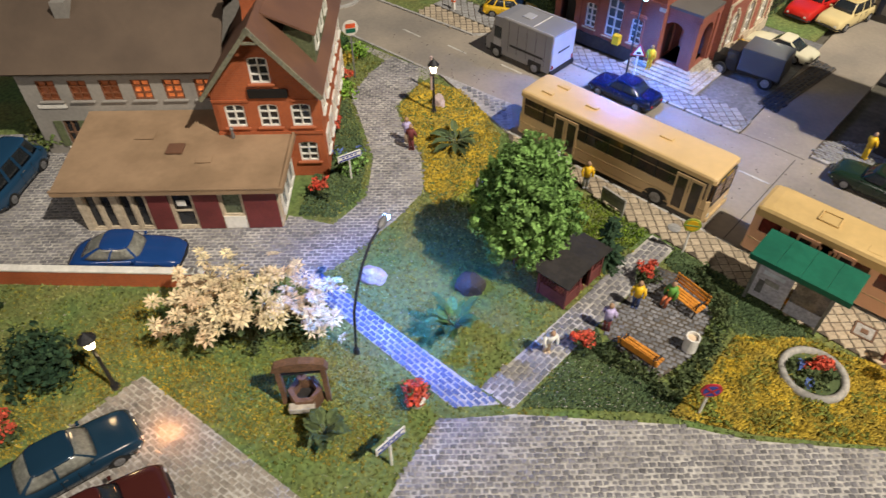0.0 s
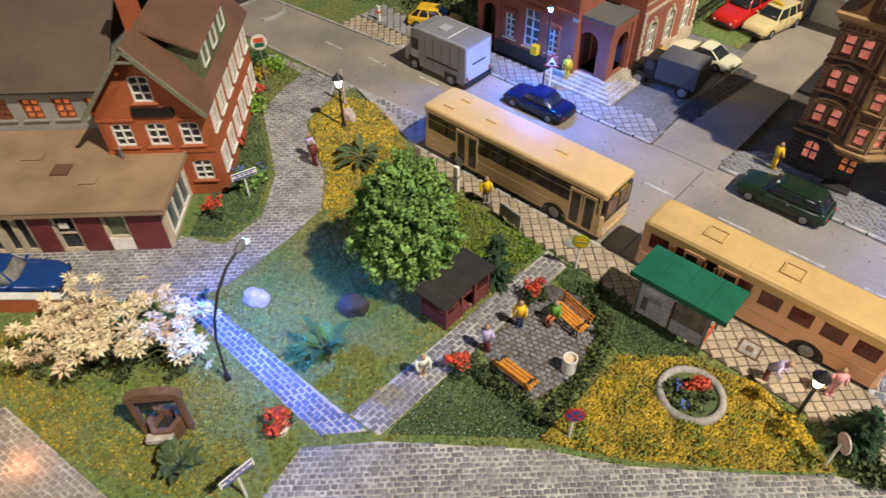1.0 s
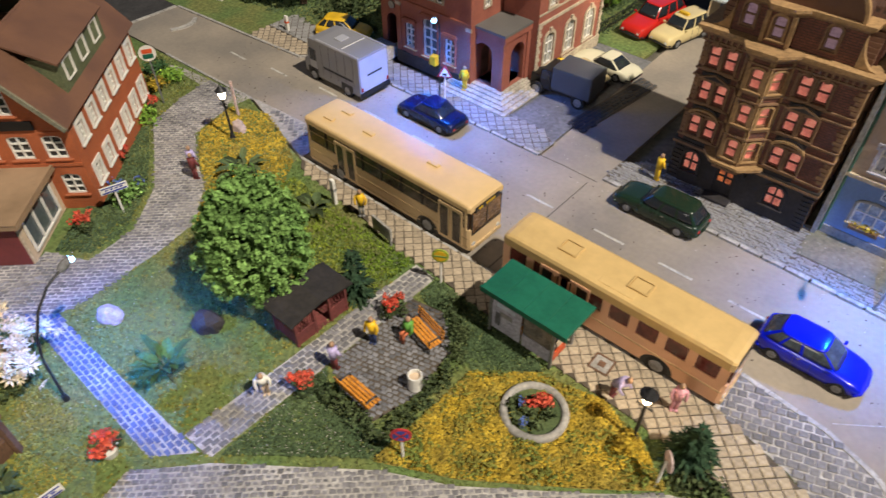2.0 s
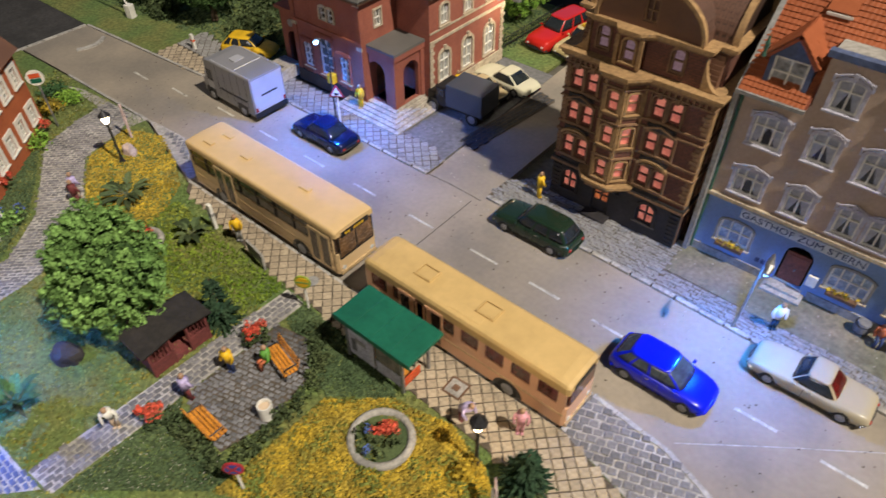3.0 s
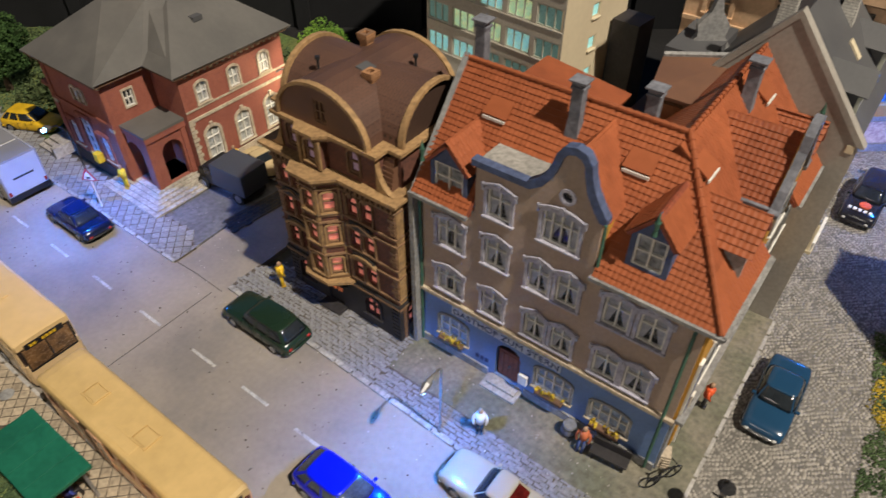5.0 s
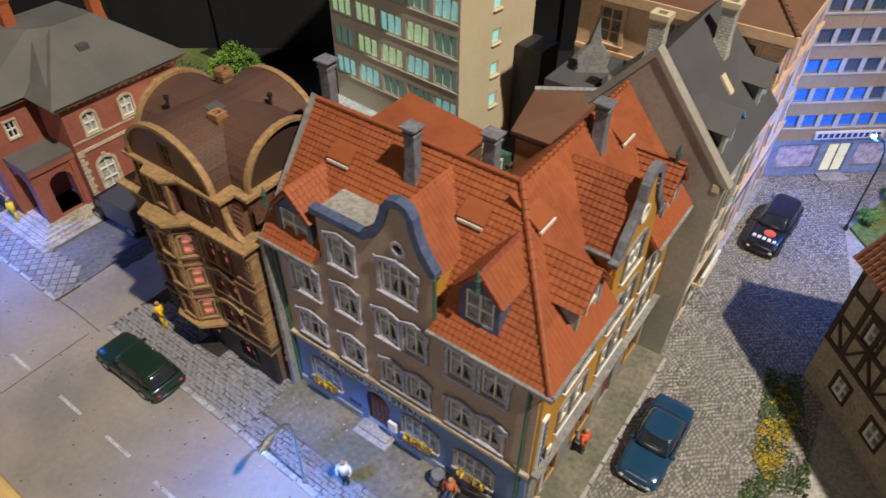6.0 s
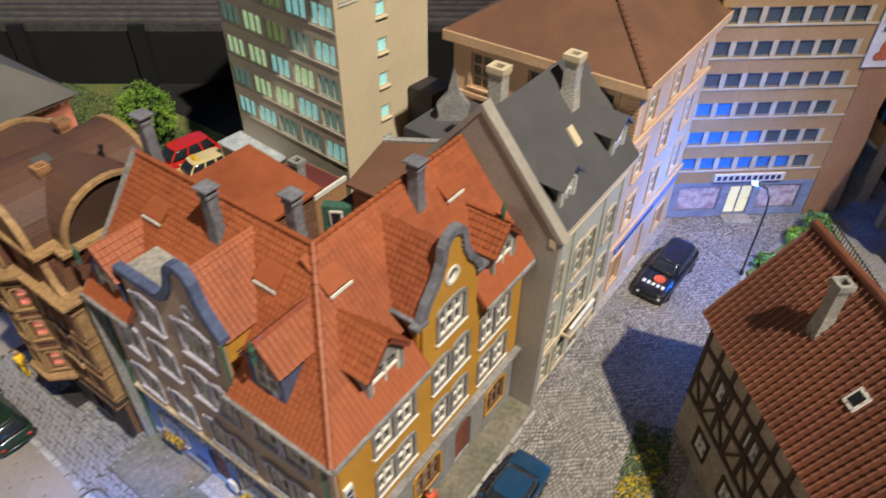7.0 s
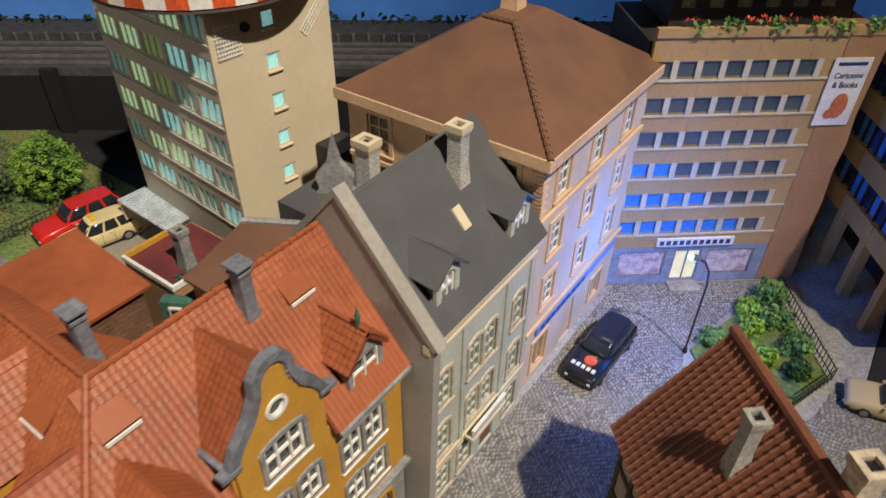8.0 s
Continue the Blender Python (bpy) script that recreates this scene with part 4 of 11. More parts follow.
    sides = [(2.1, 6.25, 0.85, 1.35), (3.15, 6.25, 0.85, 1.35), (2.05, 4.0, 0.85, 1.35), (3.1, 4.0, 0.85, 1.35), (5.1, 6.25, 0.8, 1.35), (6.25, 6.25, 0.8, 1.35), (5.1, 4.0, 0.8, 1.35), (6.25, 4.0, 0.8, 1.35),
             (8.0, 5.95, 0.85, 1.5), (9.0, 5.95, 0.85, 1.5), (8.0, 3.85, 0.85, 1.35), (9.0, 3.85, 0.85, 1.35)]
    top = (5.65, 8.55, 1.35, 1.35)
    gab = [(7.15, 8.5), (7.15, 10.25), (6.88, 10.72), (6.5, 11.2), (6.27, 11.75), (6.18, 12.25), (5.98, 12.5), (5.7, 12.6), (5.42, 12.5), (5.22, 12.25), (5.13, 11.75), (4.85, 11.2), (4.42, 10.72), (4.15, 10.25), (4.15, 8.5)]
    eye2 = [(5.65 + 0.27 * math.cos(a * math.pi / 6), 10.95 + 0.27 * math.sin(a * math.pi / 6)) for a in range(12)]
    wall(g, E, [(0.1, 3.3), (10.4, 3.3), (10.4, 8.5), *gab, (0.1, 8.5)], [opening(x, z, w, h, 0.1) for x, z, w, h in (*sides, top)] + [eye2], "ochre", label="ochre rendered side")
    for x, z, w, h in sides:
        window(g, E, x, z, w, h, 2, 2, trim="stone_trim", sill="white", arch=0.1, tw=0.13, pane="glass")
    window(g, E, *top, 3, 2, trim="stone_trim", sill="white", arch=0.1, tw=0.15)
    lows = [(1.5, 0.9, 1.3, 1.5), (4.3, 0.9, 1.5, 1.6), (9.0, 0.9, 1.3, 1.6)]
    wall(g, E, [(0.1, 0), (10.4, 0), (10.4, 3.28), (0.1, 3.28)], [opening(x, z, w, h, 0.3) for x, z, w, h in lows] + [opening(6.7, 0.1, 1.1, 2.3, 0.5)], "stone_trim", label="grey ground floor")
    for x, z, w, h in lows:
        window(g, E, x, z, w, h, 3, 2, bar="brown_wood", trim="ochre", arch=0.3, pane="shop_pane")
    board = block(g, "vertical_sign", "white", (0.14, 0.5, -0.12, -0.01, 3.6, 6.4), label="upright white sign with dark bars", m=E, bev=0.015)
    for i in range(8):
        block(board, "sign_bar", "navy", (0.2, 0.44, -0.135, -0.12, 3.75 + i * 0.32, 3.97 + i * 0.32))
    block(g, "side_door", "red_door", (6.15, 7.25, 0.1, 0.2, 0.1, 2.4), m=E)
    block(g, "ledge", "stone_trim", (0.0, 10.5, -0.3, -0.004, 3.24, 3.42), m=E, bev=0.03)
    rim = panel([(7.34, 10.2), (7.06, 10.76), (6.62, 11.3), (6.39, 11.8), (6.31, 12.34), (6.06, 12.66), (5.7, 12.78), (5.34, 12.66), (5.09, 12.34), (5.01, 11.8), (4.73, 11.3), (4.24, 10.76), (3.96, 10.2), (4.26, 10.2), (4.52, 10.66), (4.96, 11.12), (5.23, 11.7), (5.33, 12.2),
                 (5.48, 12.42), (5.7, 12.5), (5.92, 12.42), (6.08, 12.2), (6.17, 11.7), (6.4, 11.12), (6.8, 10.66), (7.04, 10.2)], [], 0.28)
    bmesh.ops.translate(rim, verts=rim.verts, vec=(0, -0.1, 0))
    part("gable_coping", rim, M["slate_chimney"], g, "grey stone coping of the curved gable", m=E)
    for x in (3.7, 7.0):
        block(g, "coping_foot", "slate_chimney", (x, x + 0.6, -0.14, 0.2, 10.05, 10.22), m=E, bev=0.03)
        block(g, "cheek_coping", "slate_chimney", (x + (0.2 if x < 5 else 0.05), x + (0.55 if x < 5 else 0.4), 0.2, 1.7, 10.08, 10.2), m=E, bev=0.02)
    for i in range(7):
        for q in (-1, 1):
            block(g, "dentil", "slate_chimney", (5.68 + q * (0.42 + i * i * 0.024) - 0.035, 5.68 + q * (0.42 + i * i * 0.024) + 0.035, -0.06, -0.003, 11.98 - i * 0.22, 12.07 - i * 0.22), m=E)
    wall(g, E @ T(5.65, -0.05, 10.95), [(0.35 * math.cos(a * math.pi / 8), 0.35 * math.sin(a * math.pi / 8)) for a in range(16)], [[(0.26 * math.cos(a * math.pi / 8), 0.26 * math.sin(a * math.pi / 8)) for a in range(16)]], "white", 0.15, "oculus")
    block(g, "oculus_pane", "glass", (5.4, 5.9, 0.1, 0.15, 10.7, 11.2), m=E)
    # rear wing with a plain red roof over a red-brown boarded wall
    bm = bmesh.new()
    box(bm, 1.5, 4.62, 3.6, 6.4, 0, 10.85)
    wing = part("rear_wing", bm, M["wine"], g)
    plain_roof(wing, "rear_roof", "roof_tile", [(4.85, 3.5, 10.98), (4.85, 6.62, 10.98), (1.2, 6.62, 11.45), (1.2, 3.5, 11.45)], thick=0.12)
    for i in range(12):
        block(wing, "board", "brown_wood", (4.62, 4.66, 3.62, 6.38, 8.7 + i * 0.18, 8.84 + i * 0.18))
    # blank walls at the back
    block(g, "back_wall", "grey_plaster", (0.0, 0.2, 0.25, 6.1, 0, 8.5), (0.0, 5.2, 5.9, 6.1, 0, 8.6), (5.1, 5.3, 6.1, 10.4, 0, 8.6))
    # roofs
    e, r = 8.45, 12.4
    hx, hy = 8.15, 3.0
    k = (r - e) / 3.35
    za = e + 0.65 * k
    roof_tiles(g, [(-0.15, -0.35, e), (2.4, -0.35, e), (2.4, 0.3, za), (7.25, 0.3, za), (7.25, -0.35, e), (11.45, -0.35, e), (hx, hy, r), (-0.15, hy, r)], "roof_tile", singles=200, seed=2)
    roof_tiles(g, [(11.5, -0.35, e), (11.5, 4.1, e), (10.85, 4.1, za), (10.85, 7.2, za), (11.5, 7.2, e), (11.5, 10.4, e), (hx, 10.4, r), (hx, hy, r)], "roof_tile", singles=290, seed=3)
    roof_tiles(g, [(-0.15, 6.3, e), (5.0, 6.3, e), (hx, hy, r), (-0.15, hy, r)], "roof_tile", seed=4)
    roof_tiles(g, [(4.9, 6.2, e), (4.9, 10.4, e), (hx, 10.4, r), (hx, hy, r)], "roof_tile", seed=5)
    ridge_caps(g, "roof_tile", (-0.15, hy, r + 0.05), (hx, hy, r + 0.05))
    ridge_caps(g, "roof_tile", (hx, hy, r + 0.05), (hx, 10.4, r + 0.05))
    ridge_caps(g, "roof_tile", (11.48, -0.37, e + 0.08), (hx, hy, r + 0.08))
    block(g, "gutter", "stone_trim", (-0.2, 2.4, -0.5, -0.36, e - 0.12, e + 0.02), (7.2, 11.6, -0.5, -0.36, e - 0.12, e + 0.02), (11.5, 11.64, -0.4, 4.05, e - 0.12, e + 0.02), (11.5, 11.64, 7.25, 10.4, e - 0.12, e + 0.02))
    # roofs behind the two gables
    for pts in ([(7.3, 0.1, 10.3), (7.3, 2.2, 10.3), (5.9, 2.9, 12.1), (5.9, 0.1, 12.1)], [(4.5, 0.4, 10.5), (4.5, 2.2, 10.5), (5.9, 2.9, 12.1), (5.9, 0.1, 12.1)]):
        roof_tiles(g, pts, "roof_tile", seed=6)
    for pts in ([(11.0, 4.0, 10.1), (9.2, 4.0, 10.1), (8.5, 5.65, 12.1), (11.0, 5.65, 12.1)], [(11.0, 7.3, 10.1), (9.2, 7.3, 10.1), (8.5, 5.65, 12.1), (11.0, 5.65, 12.1)]):
        roof_tiles(g, pts, "roof_tile", seed=7)
    block(g, "gable_cheek", "ochre", (7.05, 7.2, 0.1, 1.6, 8.6, 10.3), (9.6, 11.0, 4.08, 4.22, 8.6, 10.15), (9.6, 11.0, 7.08, 7.22, 8.6, 10.15))
    # dormers
    dormer(g, T(1.3, 0.0, 8.7), 1.6, 1.35, 2.2, 0.95, "coping_blue", "roof_tile", pane="curtain")
    dormer(g, T(8.7, 0.15, 9.05), 1.35, 1.45, 2.1, 0.9, "coping_blue", "roof_tile", pane="curtain")
    dormer(g, T(11.1, 2.5, 8.7, 90), 1.6, 1.35, 2.2, 0.95, "stone_trim", "roof_tile")
    dormer(g, T(11.1, 8.95, 8.7, 90), 1.5, 1.3, 2.2, 0.9, "stone_trim", "roof_tile")
    for x, y, rz in ((1.9, 1.9, 0), (7.2, 1.9, 0), (9.1, 4.0 - 1.1, 90), (9.1, 8.6, 90)):
        bm = bmesh.new()
        box(bm, -0.36, 0.36, 0.0, 0.9, -0.1, 0.16)
        vent = part("roof_vent", bm, M["black"], g, m=T(x, y, 8.45 + (y + 0.35 if rz == 0 else 11.5 - x) * 1.18, rz))
        bm = bmesh.new()
        slab(bm, [(-0.5, -0.12, 0.2), (0.5, -0.12, 0.2), (0.4, 1.0, 0.95), (-0.4, 1.0, 0.95)], 0.06)
        part("hood", bm, M["roof_tile"], vent)
        block(vent, "flashing", "white", (-0.45, 0.45, -0.16, -0.1, 0.02, 0.12))
    # chimneys and fire walls
    for x, y, a, b, w in ((0.25, 3.4, 11.0, 13.6, 0.42), (4.7, 2.3, 11.0, 13.2, 0.4), (6.65, 3.75, 10.8, 12.95, 0.42), (8.7, 7.1, 11.3, 13.15, 0.42)):
        chimney(g, x, y, a, b, w, w * 0.9, "slate_chimney", "slate_chimney")
    bm = panel([(-0.1, 8.3), (3.35, 12.6), (6.6, 8.5), (6.6, 0), (-0.1, 0)], [], 0.2)
    part("fire_wall", bm, M["stone_trim"], g, m=T(-0.02, -0.35, 0, 90))
    for x, y, z in ((0.3, -0.2, 9.9), (8.75, -0.1, 10.75), (10.9, 8.95, 10.8)):
        bm = bmesh.new()
        cyl(bm, x, y, z, z + 0.16, 0.09, 0.07, 8), cyl(bm, x, y, z + 0.16, z + 0.5, 0.05, 0.1, 8), cyl(bm, x, y, z + 0.5, z + 0.85, 0.08, 0.01, 8)
        part("finial", bm, M["copper"], g)
    for x, y in ((0.05, -0.1), (10.75, -0.12), (7.3, -0.12)):
        bm = bmesh.new()
        cyl(bm, x, y, 0.1 if x != 7.3 else 8.4, 8.4 if x != 7.3 else 10.4, 0.06, n=8)
        part("downpipe", bm, M["copper"], g)
    bm = bmesh.new()
    box(bm, 11.25, 11.33, 0.75, 1.05, 1.2, 4.1, bev=0.02)
    sgn = part("hanging_sign", bm, M["white"], g, "narrow white upright sign with dark bars")
    for i in range(8):
        block(sgn, "bar", "black", (11.335, 11.345, 0.8, 1.0, 1.5 + i * 0.3, 1.62 + i * 0.3 + (i % 3) * 0.04))


def lettering(parent, words, mt, x, y, z, size, width):
    """Flat letters facing -y, centred at x, with the foot of the letters at z."""
    cu = bpy.data.curves.new("lettering", "FONT")
    cu.body, cu.align_x, cu.size, cu.extrude = words, "CENTER", size * S, 0.008 * S
    tmp = bpy.data.objects.new("lettering", cu)
    scene.collection.objects.link(tmp)
    bpy.context.view_layer.update()
    me = bpy.data.meshes.new_from_object(tmp.evaluated_get(bpy.context.evaluated_depsgraph_get()))
    bpy.data.objects.remove(tmp)
    span = max(v.co.x for v in me.vertices) - min(v.co.x for v in me.vertices)
    me.transform(Matrix.Rotation(radians(90), 4, "X") @ Matrix.Diagonal((width * S / span, 1, 1, 1)))
    me.materials.clear()
    return part("lettering", dress(me, M[mt]), None, parent, m=T(x, y, z))


def leaf_quad(bm, at, r, rng, mi=0, up=0.3):
    """One small bent leaf."""
    d = Vector((rng.uniform(-1, 1), rng.uniform(-1, 1), rng.uniform(-0.6, 1) + up)).normalized()
    a = d.orthogonal().normalized()
    a = Matrix.Rotation(rng.uniform(0, 6.28), 3, d) @ a
    b = d.cross(a)
    v = [bm.verts.new(at + q) for q in (a * r, b * r * 0.6 + d * r * 0.2, -a * r * 0.8, -b * r * 0.6 + d * r * 0.2)]
    bm.faces.new(v).material_index = mi


M["coping_blue"] = mat("slate_blue_coping", (0.075, 0.10, 0.19), (0.055, 0.075, 0.145), rough=0.75, scale=0.7, fine=6)
M["slate_chimney"] = mat("slate_chimney", (0.17, 0.175, 0.20), (0.12, 0.125, 0.145), rough=0.75, scale=0.8, fine=6)
M["net_curtain"] = mat("net_curtain", (0.36, 0.37, 0.42), (0.26, 0.27, 0.32), rough=0.8, scale=3, fine=9, bump=0.1, dirt=0.2)
M["curtain"] = mat("curtained_pane", (0.36, 0.37, 0.38), (0.035, 0.04, 0.05), rough=0.3, scale=2.6, fine=3, bump=0, dirt=0.25)
M["cool_pane"] = mat("bright_pane", (0.34, 0.42, 0.55), (0.16, 0.22, 0.34), rough=0.25, scale=1.6, bump=0)
M["shop_pane"] = mat("dressed_shop_pane", (0.40, 0.30, 0.18), (0.10, 0.08, 0.06), rough=0.3, scale=1.8, bump=0)
M["red_door"] = mat("red_brown_door", (0.22, 0.07, 0.045), rough=0.6)
M["pale_blue"] = mat("pale_blue_board", (0.58, 0.64, 0.74), rough=0.6, bump=0.05, dirt=0.1)
M["navy"] = mat("navy_letters", (0.03, 0.05, 0.14), rough=0.6, bump=0)
inn()


def local(ox, oy, rz, z=0.0):
    return T(ox, oy, z, rz)


def station():
    """The station: orange brick gable, grey wing with a tan roof, flat-roofed kiosk in front."""
    g = thing("station_house", "orange brick station house with white windows and brown roof", "house", T(-23.3, 15.0, 0.05, 44.4))
    w, e, r = 2.45, 5.05, 8.15
    ups = [(-1.5, 2.95, 0.92, 1.22), (0.05, 2.95, 0.92, 1.22), (1.55, 2.95, 0.92, 1.22), (0.0, 5.25, 0.9, 1.3), (1.62, 0.9, 0.9, 1.15)]
    wall(g, Matrix(), [(-w, 0), (w, 0), (w, e), (0, r - 0.25), (-w, e)], [opening(x, z, a, b, 0.12) for x, z, a, b in ups], "brick")
    for x, z, a, b in ups:
        window(g, Matrix(), x, z, a, b, 2, 3, arch=0.12, trim=None, sill="brick")
    block(g, "string_course", "brick", (-w - 0.03, w + 0.03, -0.07, -0.004, 2.55, 2.7), (-w, -0.75, -0.06, -0.004, 4.3, 4.42), (1.2, w, -0.06, -0.004, 4.3, 4.42))
    block(g, "name_board", "black", (-0.7, 1.1, -0.12, -0.03, 4.55, 5.0), label="dark board under the gable window", bev=0.02)
    E = T(w, 0, 0, 90)
    side = [(1.1 + i * 1.5, z, 0.6, 1.0) for i in range(6) for z in (0.9, 3.2)]
    wall(g, E, [(0.225, 0), (9.4, 0), (9.4, e + 0.05), (0.225, e + 0.05)], [opening(*s) for s in side], "brick")
    for s in side:
        window(g, E, *s, 2, 3, trim="white", tw=0.2, sill="white")
    wall(g, T(-w, 9.4, 0, -90), [(0, 0), (9.4, 0), (9.4, e), (0, e)], [], "brick")
    o = 0.3
    k = (r - e) / w
    for s in (-1, 1):
        plain_roof(g, "roof_slope", "brown_roof", [(s * (w + o), -0.55, e - o * k + 0.12), (s * (w + o), 9.7, e - o * k + 0.12), (0, 9.7, r), (0, -0.55, r)], thick=0.1)
        bm = bmesh.new()
        slab(bm, [(s * (w + o + 0.04), -0.62, e - o * k + 0.15), (s * (w + o + 0.04), -0.52, e - o * k + 0.15), (0, -0.52, r + 0.05), (0, -0.62, r + 0.05)], 0.2)
        part("barge_board", bm, M["barge"], g, "olive-grey barge board along the gable")
    block(g, "gable_beam", "barge", (-0.5, 0.5, -0.6, -0.5, r - 0.72, r - 0.62))
    chimney(g, -0.55, 2.9, 6.2, 9.0, 0.75, 0.6, "brick", "brick")
    bm = bmesh.new()
    box(bm, 1.0, 2.3, 1.6, 7.0, 5.2, 6.95)
    dm = part("dormer", bm, M["olive"], g, "low dormer with green cheeks")
    plain_roof(dm, "dormer_roof", "brown_roof", [(2.5, 1.35, 6.88), (2.5, 7.2, 6.88), (0.2, 7.2, 7.95), (0.2, 1.35, 7.95)], thick=0.1)
    for i in range(3):
        window(dm, T(2.32, 1.6, 5.75, 90), 0.9 + i * 1.75, 0.0, 0.75, 0.9, 2, 2, trim="white", tw=0.08)
    # grey wing
    G = T(-12.3, 2.2, 0)
    tops = [(1.3 + i * 1.52, 3.15, 0.9, 1.1) for i in range(6)]
    lows = [(1.7, 0.5, 0.8, 1.5), (3.2, 0.5, 0.8, 1.5), (4.8, 0.5, 0.8, 1.5)]
    wg = thing("station_wing", "grey plastered station wing with warm lit windows, brown roof", "house", T(-23.3, 15.0, 0.05, 44.4))
    wall(wg, G, [(0, 0), (10.2, 0), (10.2, 5.0), (0, 5.0)], [opening(*s) for s in tops + lows], "grey_plaster")
    for s in tops:
        window(wg, G, *s, 2, 3, bar="rust_bar", pane="warm_lit" if s[0] > 5.5 else "ember_pane", sill="grey_plaster")
    for s in lows:
        window(wg, G, *s, 2, 2, bar="brown_wood", sill="white")
        for q in (-1, 1):
            block(wg, "shutter", "olive", (s[0] + q * 0.62 - 0.2, s[0] + q * 0.62 + 0.2, -0.07, -0.01, 0.5, 2.0), m=G)
    block(wg, "side_wall", "grey_plaster", (0, 0.22, 0.22, 9.0, 0, 5.0), (0.22, 10.2, 8.8, 9.0, 0, 5.0), m=G)
    plain_roof(wg, "roof_slope", "wing_felt", [(-13.1, 1.75, 4.85), (-2.3, 1.75, 4.85), (-2.3, 6.8, 8.6), (-13.1, 6.8, 8.6)], [(-13.1, 11.8, 4.85), (-2.3, 11.8, 4.85), (-2.3, 6.8, 8.6), (-13.1, 6.8, 8.6)], label="brown felt roof")
    bm = bmesh.new()
    box(bm, -10.2, -9.5, 4.0, 4.9, 6.5, 7.3)
    part("skylight", bm, M["grey_plaster"], wg)
    block(wg, "wall_plate", "white", (0.5, 1.9, -0.06, -0.01, 2.75, 2.95), m=G)
    # flat kiosk
    kx = thing("kiosk", "flat-roofed kiosk with wine-red panels and tan roof", "kiosk", T(-23.3, 15.0, 0.06, 44.4))
    F = T(-8.25, -3.85, 0)
    doors = [(0.62, 0.1, 0.55, 2.0), (1.28, 0.1, 0.55, 2.0), (2.12, 0.1, 0.55, 2.0), (2.78, 0.1, 0.55, 2.0), (4.65, 0.1, 0.95, 1.95), (6.85, 0.75, 0.95, 1.3)]
    wall(kx, F, [(0, 0), (8.95, 0), (8.95, 2.35), (0, 2.35)], [opening(*s) for s in doors], "sandstone", 0.15)
    for i, s in enumerate(doors):
        window(kx, F, *s, 1, 1 if i != 4 else 2, bar="sandstone", pane="glass" if i < 5 else "olive_pane")
    for a, b in ((3.15, 4.1), (5.2, 6.3), (7.4, 8.9)):
        block(kx, "panel", "wine", (a, b, -0.05, -0.004, 0.05, 2.3), m=F)
    block(kx, "apron", "white", (6.35, 7.35, -0.04, -0.006, 0.05, 0.74), m=F)
    block(kx, "notice", "white", (4.45, 4.85, -0.06, -0.02, 1.45, 1.75), m=F)
    block(kx, "side_wall", "pale", (0.55, 0.7, -3.7, -0.02, 0, 2.35), (-8.25, -8.1, -3.7, 2.1, 0, 2.35), (-8.1, -2.2, 2.0, 2.15, 0, 2.35))
    window(kx, T(0.86, -3.85, 0, 90), 1.9, 0.35, 2.9, 1.85, 3, 1, bar="white", pane="blue_glass")
    bm = bmesh.new()
    sheet(bm, [(-8.95, -4.25), (1.1, -4.25), (1.1, -0.02), (-2.1, -0.02), (-2.1, 2.15), (-9.4, 2.15)], z=2.55, depth=0.2)
    rf = part("roof", bm, M["felt"], kx, "tan felt flat roof with stains")
    block(rf, "hatch", "brown_roof", (-4.6, -3.85, -1.6, -0.9, 2.6, 2.72), bev=0.02)
    block(rf, "rim", "felt", (-8.95, 1.1, -4.27, -4.15, 2.6, 2.66), (0.98, 1.1, -4.15, -0.05, 2.6, 2.66))
    bm = bmesh.new()
    cyl(bm, -1.75, -0.35, 2.6, 3.0, 0.09, 0.07), ball(bm, -1.75, -0.35, 3.08, 0.11, u=8, v=5)
    part("vent", bm, M["metal"], rf)
    block(rf, "patch", "felt", (-3.1, -2.4, -2.3, -1.8, 2.605, 2.64), (-6.4, -5.5, -0.4, 0.2, 2.605, 2.63))


